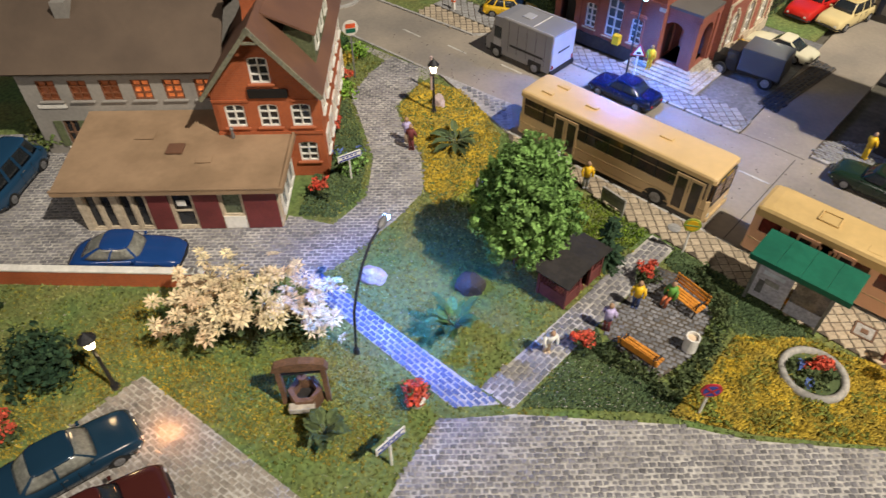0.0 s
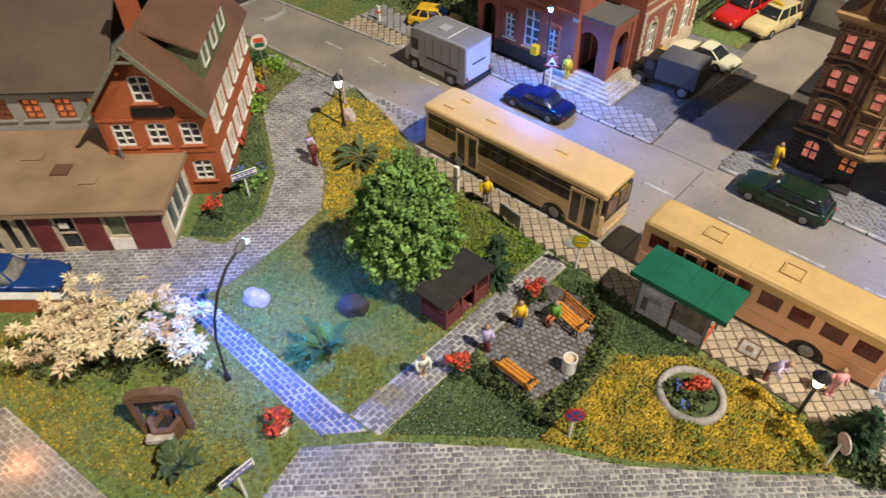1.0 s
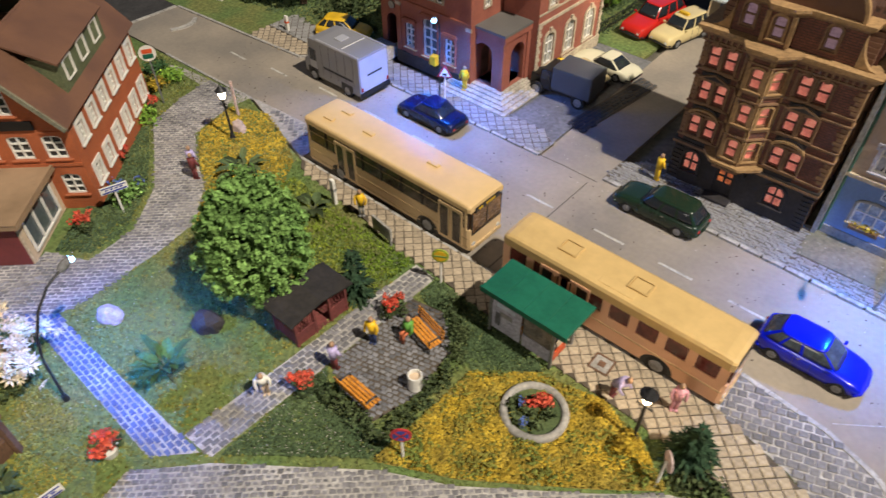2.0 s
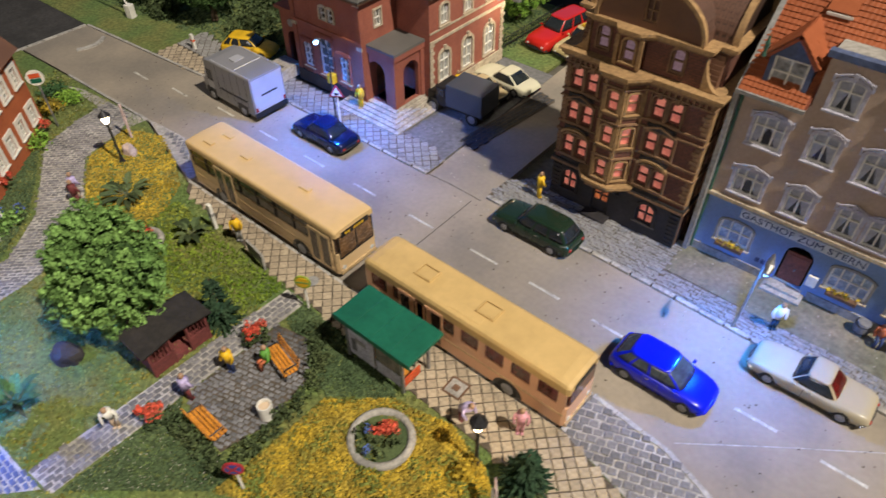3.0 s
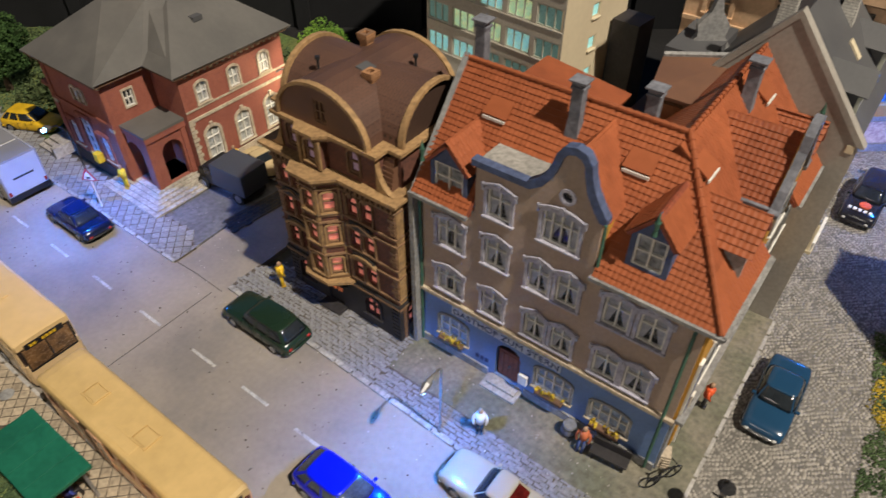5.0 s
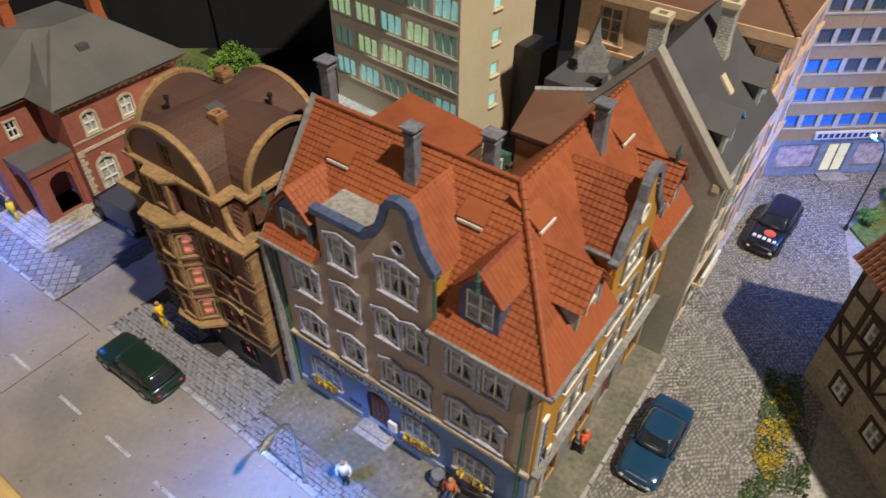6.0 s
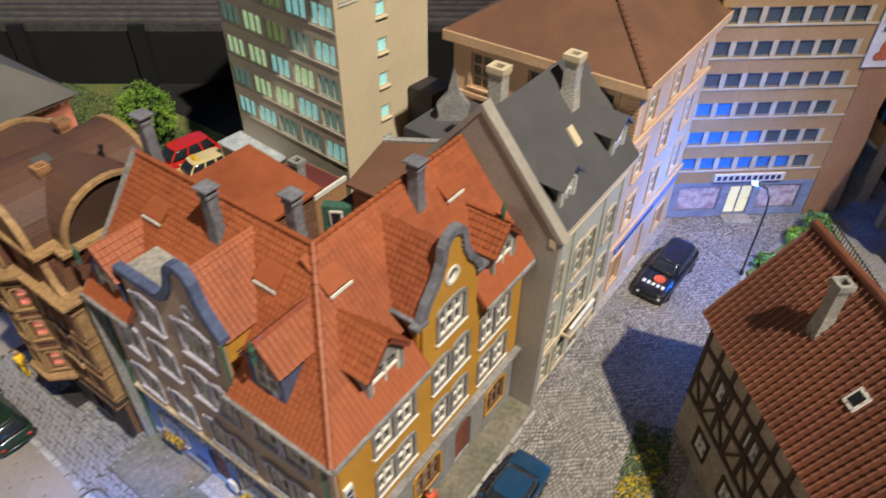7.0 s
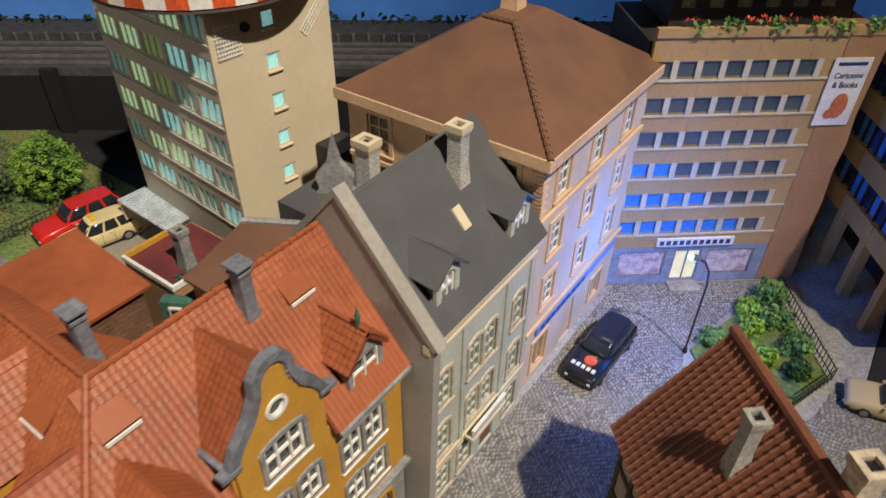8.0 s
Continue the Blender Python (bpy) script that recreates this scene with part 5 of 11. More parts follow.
def police():
    """The red brick villa with blue lamp, portico and grey hipped roof."""
    g = thing("villa", "red brick villa with portico, stone trim and grey hipped roof", "house", T(-20.8, 36.7, 0.1))
    # block A: x 0..5.9, y 0..9.6; block B: x 5.9..8.4, y 2.9..10
    fr = [(1.1, 1.2, 0.75, 1.6), (2.75, 1.1, 1.1, 2.4), (4.3, 1.2, 0.75, 1.6)]
    up = [(2.9, 4.7, 0.5, 0.8), (3.5, 4.7, 0.5, 0.8)]
    wall(g, Matrix(), [(0, 0), (5.9, 0), (5.9, 6.8), (0, 6.8)], [opening(*s, 0.15) for s in fr + up], "redbrick")
    for s in fr:
        window(g, Matrix(), *s, 2, 4, pane="blue_glass", trim="redbrick", arch=0.15, tw=0.1, sill="sandstone")
    for s in up:
        window(g, Matrix(), *s, 1, 2, trim="sandstone", arch=0.15)
    E = T(5.9, 0, 0, 90)
    wall(g, E, [(0.225, 0), (2.9, 0), (2.9, 6.8), (0.225, 6.8)], [opening(1.35, 4.75, 0.55, 1.0), opening(1.4, 0.6, 0.9, 1.9, 0.4)], "redbrick")
    window(g, E, 1.35, 4.75, 0.55, 1.0, 2, 2, trim="sandstone", tw=0.08)
    block(g, "door", "brown_wood", (0.98, 1.85, 0.1, 0.18, 0.6, 2.5), m=E)
    block(g, "front_b", "redbrick", (5.92, 8.4, 2.9, 3.1, 0, 6.8))
    R = T(8.4, 2.9, 0, 90)
    lo = [(1.3 + i * 2.2, 1.0, 0.95, 2.0) for i in range(3)]
    hi = [(1.3 + i * 2.2, 4.6, 0.7, 1.2) for i in range(3)]
    wall(g, R, [(0.205, 0), (7.2, 0), (7.2, 6.8), (0.205, 6.8)], [opening(*s, 0.35) for s in lo] + [opening(*s, 0.2) for s in hi], "redbrick")
    for s in lo:
        window(g, R, *s, 2, 3, trim="sandstone", arch=0.35, tw=0.16, sill="sandstone", pane="pale_pane")
    for s in hi:
        window(g, R, *s, 2, 2, trim="sandstone", arch=0.2, tw=0.12, sill="sandstone", pane="pale_pane")
    block(g, "string_course", "sandstone", (0, 7.2, -0.08, -0.004, 3.75, 3.92), (0, 7.2, -0.06, -0.004, 4.35, 4.45), (0, 7.2, -0.1, -0.004, 0.0, 0.75), m=R)
    block(g, "string_course", "redbrick", (-0.03, 5.95, -0.1, -0.004, 3.95, 4.15), (-0.03, 5.95, -0.08, -0.004, 6.5, 6.78))
    block(g, "plinth", "near_black", (-0.03, 5.2, -0.1, -0.004, 0.0, 0.8))
    for i in range(12):
        for q, off in ((0, 0.0), (1, 6.85)):
            block(g, "quoin", "sandstone", (off - 0.02, off + (0.35 if i % 2 else 0.24), -0.08, -0.003, 0.76 + i * 0.255, 0.95 + i * 0.255), m=R)
    block(g, "back_wall", "redbrick", (0, 0.2, 0.22, 9.9, 0, 6.8), (0.2, 8.2, 9.9, 10.1, 0, 6.8))
    for x in (0.0, 5.55):
        block(g, "corner_pilaster", "redbrick", (x, x + 0.35, -0.07, -0.003, 0.8, 6.5), bev=0.015)
        block(g, "capital", "sandstone", (x - 0.03, x + 0.38, -0.1, -0.003, 3.7, 3.93), (x - 0.03, x + 0.38, -0.1, -0.003, 6.28, 6.48), bev=0.015)
    for i in range(17):
        block(g, "dentil", "redbrick", (0.42 + i * 0.305, 0.56 + i * 0.305, -0.16, -0.09, 6.35, 6.5))
    for i in range(16):
        block(g, "dentil", "sandstone", (0.4 + i * 0.42, 0.55 + i * 0.42, -0.14, -0.004, 6.35, 6.52), m=R)
    for x, z, w_, h_ in fr:
        block(g, "window_hood", "redbrick", (x - w_ / 2 - 0.2, x + w_ / 2 + 0.2, -0.16, -0.004, z + h_ + 0.12, z + h_ + 0.24), (x - w_ / 2 - 0.12, x + w_ / 2 + 0.12, -0.12, -0.004, z + h_ + 0.24, z + h_ + 0.32), bev=0.015)
        block(g, "apron", "redbrick", (x - w_ / 2, x + w_ / 2, -0.06, -0.003, z - 0.4, z - 0.12))
    for x, z, w_, h_ in lo:
        block(g, "keystone", "sandstone", (x - 0.11, x + 0.11, -0.14, -0.004, z + h_ + 0.02, z + h_ + 0.34), m=R, bev=0.015)
    bm = bmesh.new()
    cyl(bm, 0, 0, -0.05, 0.05, 0.24, n=16, m=Matrix.Translation((-0.95, 0.5, 3.2)) @ Matrix.Rotation(radians(90), 4, "X"))
    part("wall_disc", bm, M["grey_plaster"], g, "grey round plate over the side door")
    # left annex with arched opening
    wall(g, T(-2.0, 0.6, 0), [(0, 0), (2.0, 0), (2.0, 3.9), (0, 3.9)], [opening(1.0, 0.1, 1.1, 2.5, 0.55)], "redbrick")
    block(g, "annex", "redbrick", (-2.0, -1.8, 0.85, 4.0, 0, 3.9), (-2.2, 0.1, 0.4, 4.2, 3.9, 4.1))
    # Near-black plate added behind the arch as the shade inside.
    block(g, "annex_dark", "near_black", (-1.7, -0.1, 1.6, 1.7, 0, 3.8))
    # roofs: a hip over each block
    o, e, t = 0.55, 6.85, 9.3
    plain_roof(g, "roof", "villa_roof",
               [(-o, -o, e), (5.9 + o, -o, e), (3.2, 3.0, t), (2.7, 3.0, t)], [(5.9 + o, -o, e), (5.9 + o, 2.9 - o, e), (4.9, 4.4, t), (3.2, 3.0, t)],
               [(-o, -o, e), (2.7, 3.0, t), (2.7, 7.4, t), (-o, 10.6, e)], [(5.9 + o, 2.9 - o, e), (8.4 + o, 2.9 - o, e), (5.6, 5.3, t), (4.9, 4.4, t)],
               [(8.4 + o, 2.9 - o, e), (8.4 + o, 10.6, e), (5.6, 7.6, t), (5.6, 5.3, t)], [(8.4 + o, 10.6, e), (-o, 10.6, e), (2.7, 7.4, t), (5.6, 7.6, t)],
               [(2.7, 3.0, t), (3.2, 3.0, t), (4.9, 4.4, t), (5.6, 5.3, t), (5.6, 7.6, t), (2.7, 7.4, t)], thick=0.16, label="grey hipped roof")
    block(g, "eave", "brown_wood", (-0.45, 6.3, -0.45, 0.0, 6.6, 6.8), (8.4, 8.8, 2.5, 10.3, 6.6, 6.8), (5.9, 6.3, 0.0, 2.5, 6.6, 6.8), (6.3, 8.4, 2.5, 2.9, 6.6, 6.8))
    chimney(g, 3.6, 4.2, 8.0, 10.6, 0.65, 0.6, "brick", "brick")
    chimney(g, 5.0, 8.2, 8.0, 10.4, 0.6, 0.6, "brick", "brick")
    bm = bmesh.new()
    box(bm, 6.6, 7.1, 5.6, 6.2, 8.25, 8.5)
    part("skylight", bm, M["grey_roof"], g)
    # portico with arches and steps
    p = part("portico", panel([(0, 0.55), (2.9, 0.55), (2.9, 3.9), (0, 3.9)], [opening(1.45, 0.56, 1.3, 2.55, 0.6)], 0.3), M["redbrick"], g, "arched brick portico with flat roof", m=T(5.0, 0.45, 0))
    part("portico_side", panel([(0.3, 0.55), (2.4, 0.55), (2.4, 3.9), (0.3, 3.9)], [opening(1.35, 0.56, 1.3, 2.55, 0.6)], 0.3), M["redbrick"], p, m=T(2.9, 0, 0, 90))
    block(p, "portico_roof", "villa_roof", (-0.12, 3.05, -0.15, 2.6, 3.9, 4.05))
    block(p, "cornice", "redbrick", (-0.1, 3.02, -0.12, -0.002, 3.55, 3.88), (2.902, 3.02, 0.0, 2.5, 3.55, 3.88))
    block(p, "floor", "sandstone", (0, 2.9, 0.02, 2.4, 0.4, 0.55))
    for x, y in ((0.0, -0.08), (2.62, -0.08), (2.7, 2.1)):
        block(p, "pilaster", "redbrick", (x, x + 0.32, y, y + 0.3, 0.4, 3.5), bev=0.02)
    for i in range(5):
        bm = bmesh.new()
        d = 0.28 * (4 - i)
        box(bm, 4.6 - d * 0.4, 8.1 + d, 0.1 - d, 2.8 + d * 0.2, i * 0.11, (i + 1) * 0.11, bev=0.012)
        part("step", bm, M["step_stone"], g)
    block(g, "stair", "step_stone", (-2.6, -0.7, -1.1, 0.55, 0, 0.2), (-2.4, -0.7, -0.8, 0.55, 0.2, 0.4), (-2.2, -0.7, -0.5, 0.55, 0.4, 0.6), (-0.72, -0.4, -1.2, 0.55, 0, 0.75))
    bm = bmesh.new()
    tube(bm, [(8.42, 9.4, 4.2), (8.9, 9.4, 4.55), (9.75, 9.4, 4.6)], 0.05, n=6), box(bm, 9.6, 10.05, 9.28, 9.52, 4.5, 4.62, bev=0.03)
    part("wall_lamp", bm, M["metal"], g, "small white wall lamp")
    bm = bmesh.new()
    box(bm, 3.08, 3.55, -0.5, -0.1, 0.95, 1.55, bev=0.05)
    part("letter_box", bm, M["bright_yellow"], g, "yellow letter box on the wall")


def brown_house():
    """The narrow dark brick town house with tan cornices, bay and barrel gables."""
    g = thing("town_house", "narrow dark brick town house with tan cornices, rounded gables, lit windows", "house", T(-2.1, 37.1, 0.1))
    w, d = 6.7, 5.6
    rows = (2.75, 4.55, 6.25)
    cols = (0.58, 1.32, 4.5, 5.26)
    holes = [(x, z, 0.56, 1.05) for z in rows for x in cols]
    wall(g, Matrix(), [(0, 2.3), (w, 2.3), (w, 8.0), (0, 8.0)], [opening(*s, 0.12) for s in holes], "dark_brick")
    for s in holes:
        window(g, Matrix(), *s, 1, 2, bar="dark_brick", pane="pink_lit", trim="tan_dark", arch=0.12, tw=0.07, sill="tan_dark")
    low = [(0.95, 0.7, 0.8, 1.15), (5.1, 0.7, 0.85, 1.15)]
    wall(g, Matrix(), [(0, 0), (w, 0), (w, 2.28), (0, 2.28)], [opening(*s, 0.4) for s in low] + [opening(2.75, 0.15, 0.9, 1.6)], "near_black")
    for s in low:
        window(g, Matrix(), *s, 2, 2, bar="near_black", pane="pink_lit", trim="near_black", arch=0.4, sill="near_black")
    bm = bmesh.new()
    box(bm, 2.3, 3.2, 0.12, 0.2, 0.15, 1.75)
    dr = part("door", bm, M["near_black"], g)
    for i in range(2):
        for j in range(2):
            block(dr, "door_pane", "warm_lit", (2.42 + i * 0.38, 2.68 + i * 0.38, 0.09, 0.125, 0.85 + j * 0.4, 1.1 + j * 0.4))
    block(g, "steps", "near_black", (2.1, 3.4, -0.6, -0.01, 0, 0.14))
    for i in range(9):
        block(g, "rustic_course", "near_black", (-0.03, 0.45, -0.06, -0.004, 0.1 + i * 0.24, 0.26 + i * 0.24), (w - 0.45, w + 0.03, -0.06, -0.004, 0.1 + i * 0.24, 0.26 + i * 0.24))
    # canted bay
    pa, pb, pc, pd = (1.95, 0.0), (2.3, -0.72), (3.2, -0.72), (3.85, 0.0)
    bay = None
    for (xa, ya), (xb, yb), lit_it in ((pb, pc, 1), (pa, pb, 0), (pc, pd, 1)):
        ln = math.hypot(xb - xa, yb - ya)
        F = T(xa, ya, 0, math.degrees(math.atan2(yb - ya, xb - xa)))
        hs = [opening(ln / 2, z, 0.55, 1.0, 0.12) for z in rows] if lit_it else []
        ob = part("bay_wall", panel([(0, 2.2), (ln, 2.2), (ln, 8.0), (0, 8.0)], hs, 0.14), M["dark_brick"], g, m=F)
        bay = bay or ob
        for z in rows if lit_it else ():
            window(ob, Matrix(), ln / 2, z, 0.55, 1.0, 1, 2, bar="tan_dark", pane="pink_lit", arch=0.12, trim="tan_stone", tw=0.08, sill="tan_stone")
        for x in (0.0, ln - 0.09):
            block(ob, "bay_pilaster", "tan_stone", (x, x + 0.09, -0.07, -0.004, 2.3, 7.7))

    def plate(name, z, h, out, mt, bay_too=True):
        """A cornice running round the front, the bay and the sides."""
        o = out
        pts = [(-o, d), (-o, -o), (pa[0] - o * 0.8, -o)]
        pts += [(pb[0] - o * 0.7, pb[1] - o), (pc[0] + o * 0.5, pc[1] - o), (pd[0] + o * 0.7, -o)] if bay_too else [(pd[0], -o)]
        pts += [(w + o, -o), (w + o, d)]
        bm = bmesh.new()
        sheet(bm, pts, z=z + h, depth=h)
        part(name, bm, M[mt], g)

    for z in rows:
        plate("sill_course", z - 0.2, 0.09, 0.07, "tan_dark")
        plate("lintel_course", z + 1.16, 0.08, 0.1, "tan_dark")
    for z, h, out, mt in ((2.12, 0.12, 0.14, "tan_dark"), (2.24, 0.1, 0.12, "near_black"), (7.72, 0.14, 0.16, "tan_dark"), (7.86, 0.14, 0.26, "tan_stone"), (8.0, 0.12, 0.36, "tan_stone")):
        plate("cornice", z, h, out, mt)
    bm = bmesh.new()
    sheet(bm, [(pa[0] - 0.55, -0.005), (pa[0] - 0.5, -0.28), (pb[0] - 0.25, pb[1] - 0.26), (pc[0] + 0.2, pc[1] - 0.26), (pd[0] + 0.35, -0.28), (pd[0] + 0.4, -0.005)], z=2.5, depth=0.14)
    part("bay_cornice", bm, M["tan_stone"], g)
    for x in (2.05, 3.55):
        bm = bmesh.new()
        extrude_outline(bm, [(0, 1.5), (0, 2.3), (-0.6, 2.3), (-0.45, 1.95), (-0.15, 1.75)], -0.09, 0.09)
        part("bay_bracket", bm, M["near_black"], g, m=T(x, 0, 0, 90))
    for i in range(26):
        x = 0.1 + i * 0.26
        if not pa[0] - 0.2 < x < pd[0] + 0.2:
            block(g, "dentil", "tan_dark", (x, x + 0.1, -0.13, -0.003, 7.52, 7.7))
    # side walls
    R = T(w, 0, 0, 90)
    sw = [(1.3 + i * 2.6, z, 0.5, 0.95) for i in range(2) for z in rows]
    # Side wall brick is tanner than the front, spotlight painted into it.
    wall(g, R, [(0.225, 0), (d, 0), (d, 8.0), (0.225, 8.0)], [opening(*s) for s in sw] + [opening(0.95, 0.7, 0.8, 1.15, 0.4)], "lit_side_wall")
    for s in sw:
        window(g, R, *s, 1, 2, bar="dark_brick", pane="pink_lit", trim="tan_dark", tw=0.07, sill="tan_dark")
    window(g, R, 0.95, 0.7, 0.8, 1.15, 2, 2, bar="near_black", pane="pink_lit", arch=0.4)
    block(g, "corner_strip", "tan_stone", (w - 0.02, w + 0.05, 0.02, 0.5, 2.4, 7.9), (w + 0.002, w + 0.05, 2.0, 2.35, 2.4, 7.9))
    block(g, "back_wall", "dark_brick", (0, 0.2, 0.22, d, 0, 8.0), (0.2, w - 0.2, d - 0.2, d, 0, 8.0))
    for x in cols[::2]:
        for z in rows[1:]:
            bm = bmesh.new()
            pts = [(0.62 * math.cos(a * math.pi / 8), 0.3 * math.sin(a * math.pi / 8)) for a in range(9)] + [(0.5 * math.cos(a * math.pi / 8), 0.2 * math.sin(a * math.pi / 8)) for a in range(8, -1, -1)]
            extrude_outline(bm, pts, -0.14, 0.0)
            part("window_arch", bm, M["near_black"], g, m=T(x + 0.36, 0, z - 0.45))
    # window heads: gables over the middle row, round heads over the lower, keystones over the upper
    for x in cols[::2]:
        bm = bmesh.new()
        extrude_outline(bm, [(-0.74, 0.0), (0.74, 0.0), (0.74, 0.07), (0.0, 0.36), (-0.74, 0.07)], -0.2, 0.0)
        hd = part("window_gable", bm, M["tan_dark"], g, m=T(x + 0.36, 0, rows[1] + 1.14))
        bm = bmesh.new()
        extrude_outline(bm, [(-0.5, 0.09), (0.5, 0.09), (0.0, 0.27)], -0.215, -0.2)
        part("gable_field", bm, M["near_black"], hd)
        bm = bmesh.new()
        arc_ = [(0.74 * math.cos(a * math.pi / 10), 0.02 + 0.36 * math.sin(a * math.pi / 10)) for a in range(11)] + [(0.6 * math.cos(a * math.pi / 10), 0.02 + 0.25 * math.sin(a * math.pi / 10)) for a in range(10, -1, -1)]
        extrude_outline(bm, arc_, -0.2, 0.0)
        part("window_head", bm, M["tan_stone"], g, m=T(x + 0.36, 0, rows[0] + 1.12))
        for q in (0.0, 0.74):
            block(g, "keystone", "tan_dark", (x + q - 0.1, x + q + 0.1, -0.16, -0.004, rows[2] + 1.0, rows[2] + 1.28), bev=0.02)
        for z in rows:
            block(g, "window_column", "tan_dark", (x + 0.315, x + 0.405, -0.12, -0.004, z - 0.02, z + 1.1), (x - 0.42, x - 0.34, -0.1, -0.004, z - 0.02, z + 1.1), (x + 1.06, x + 1.14, -0.1, -0.004, z - 0.02, z + 1.1), bev=0.015)
            block(g, "apron", "near_black", (x - 0.3, x + 1.02, -0.05, -0.003, z - 0.42, z - 0.24))
    for z in rows:
        for k in range(5):
            block(g, "quoin", "tan_dark", (w - (0.34 if k % 2 else 0.24), w + 0.012, -0.05, -0.003, z + 0.02 + k * 0.22, z + 0.19 + k * 0.22), (-0.012, 0.34 if k % 2 else 0.24, -0.05, -0.003, z + 0.02 + k * 0.22, z + 0.19 + k * 0.22))
    # attic storey, a cross of two barrel-roofed arms
    ax0, ax1, z0 = 0.85, 5.85, 9.75
    at = [(1.45, 8.4, 0.55, 1.05), (4.75, 8.4, 0.55, 1.05)]
    wall(g, T(0, 0.1, 0), [(ax0, 8.1), (ax1, 8.1), (ax1, z0), (ax0, z0)], [opening(*s, 0.2) for s in at], "dark_brick")
    for s in at:
        window(g, T(0, 0.1, 0), *s, 1, 2, bar="tan_dark", pane="dusk_pane", arch=0.2, trim="tan_dark", tw=0.08)
    block(g, "attic_wall", "dark_brick", (ax0, ax0 + 0.2, 0.325, 5.4, 8.1, z0), (ax1 - 0.2, ax1, 0.325, 5.4, 8.1, z0), (ax0 + 0.2, ax1 - 0.2, 5.2, 5.4, 8.1, z0))
    block(g, "attic_arm", "dark_brick", (ax1 + 0.004, 6.5, 0.75, 4.85, 8.1, z0), (0.2, ax0 - 0.004, 0.75, 4.85, 8.1, z0))
    for z, h, o, mt in ((9.5, 0.1, 0.08, "tan_dark"), (9.6, 0.11, 0.17, "tan_stone"), (9.71, 0.13, 0.27, "tan_stone")):
        bm = bmesh.new()
        sheet(bm, [(ax0 - o, 5.4 + o), (ax0 - o, 0.1 - o), (2.0, 0.1 - o), (2.3, -0.3 - o), (3.3, -0.3 - o), (3.75, 0.1 - o), (ax1 + o, 0.1 - o), (ax1 + o, 5.4 + o)], z=z + h, depth=h)
        part("attic_cornice", bm, M[mt], g)
        bm = bmesh.new()
        sheet(bm, [(0.2 - o, 0.75 - o), (6.5 + o, 0.75 - o), (6.5 + o, 4.85 + o), (0.2 - o, 4.85 + o)], z=z + h + 0.005, depth=h)
        part("attic_cornice", bm, M[mt], g)
    bm = panel([(0, 8.12), (1.0, 8.12), (1.0, 9.5), (0, 9.5)], [opening(0.5, 8.4, 0.55, 1.0, 0.2)], 0.12)
    ab = part("attic_bay", bm, M["dark_brick"], g, m=T(2.3, -0.28, 0))
    window(ab, Matrix(), 0.5, 8.4, 0.55, 1.0, 1, 2, bar="tan_dark", pane="dusk_pane", arch=0.2, trim="tan_stone", tw=0.08, sill="tan_stone")
    block(ab, "attic_bay_side", "dark_brick", (0.0, 0.12, 0.12, 0.5, 8.12, 9.5), (0.88, 1.0, 0.12, 0.5, 8.12, 9.5))
    for x in (2.28, 3.32):
        block(g, "attic_column", "tan_stone", (x - 0.09, x + 0.09, -0.4, -0.29, 8.2, 9.5), bev=0.03)
    # barrel roofs: front to back, and from side to side
    n, zs = 14, z0 + 0.08
    cx, rr, rz, cy, ry = 3.3, 2.3, 1.85, 2.8, 1.95
    arc = [(cx + rr * math.cos(math.pi * a / n), zs + rz * math.sin(math.pi * a / n)) for a in range(n + 1)]
    bm = bmesh.new()
    extrude_outline(bm, arc, 0.15, 5.3)
    rf = part("roof", bm, M["shingle"], g, "brown barrel-shaped roof")
    side = [(cy + ry * math.cos(math.pi * a / n), zs + (rz - 0.06) * math.sin(math.pi * a / n)) for a in range(n + 1)]
    bm = bmesh.new()
    extrude_outline(bm, side, 0.0, 6.0)
    part("cross_roof", bm, M["shingle"], rf, m=T(6.4, 0, 0, 90))
    for m_, rad, cc in ((T(0, -0.12, 0), rr, cx), (T(0, 5.2, 0), rr, cx), (T(6.6, 0, 0, 90), ry, cy), (T(0.5, 0, 0, 90), ry, cy)):
        outer = [(cc + (rad + 0.08) * math.cos(math.pi * a / 16), zs + (rz + 0.08) * math.sin(math.pi * a / 16)) for a in range(17)]
        inner = [(cc + (rad - 0.06) * math.cos(math.pi * a / 16), zs + (rz - 0.06) * math.sin(math.pi * a / 16)) for a in range(16, -1, -1)]
        part("gable_rim", panel(outer + inner, [], 0.24), M["tan_stone"], g, "tan rim of a rounded gable", m=m_)
    part("gable_wall", panel([(cx - rr, zs - 0.05)] + arc[::-1][1:-1] + [(cx + rr, zs - 0.05)], [opening(cx, zs + 0.3, 0.6, 0.95)], 0.12), M["brown_roof"], g, m=T(0, 0.02, 0))
    window(g, T(0, 0.02, 0), cx, zs + 0.3, 0.6, 0.95, 2, 2, bar="tan_dark", pane="glass")
    chimney(g, 4.3, 1.85, 10.7, 11.62, 0.36, 0.36, "tan_brick", "tan_brick")
    chimney(g, 2.25, 3.9, 10.7, 11.8, 0.4, 0.4, "tan_brick", "tan_brick")
    for x, y in ((4.8, 3.85), (1.9, 1.5)):
        bm = bmesh.new()
        cyl(bm, x, y, 10.6, 11.75, 0.05), cyl(bm, x, y, 11.7, 11.82, 0.1)
        part("vent_pipe", bm, M["dark_metal"], g)
    bm = bmesh.new()
    slab(bm, [(3.5, 1.9, zs + rz + 0.05), (4.0, 1.9, zs + rz - 0.05), (4.0, 2.5, zs + rz - 0.05), (3.5, 2.5, zs + rz + 0.05)], 0.1)
    part("skylight", bm, M["grey_roof"], g)
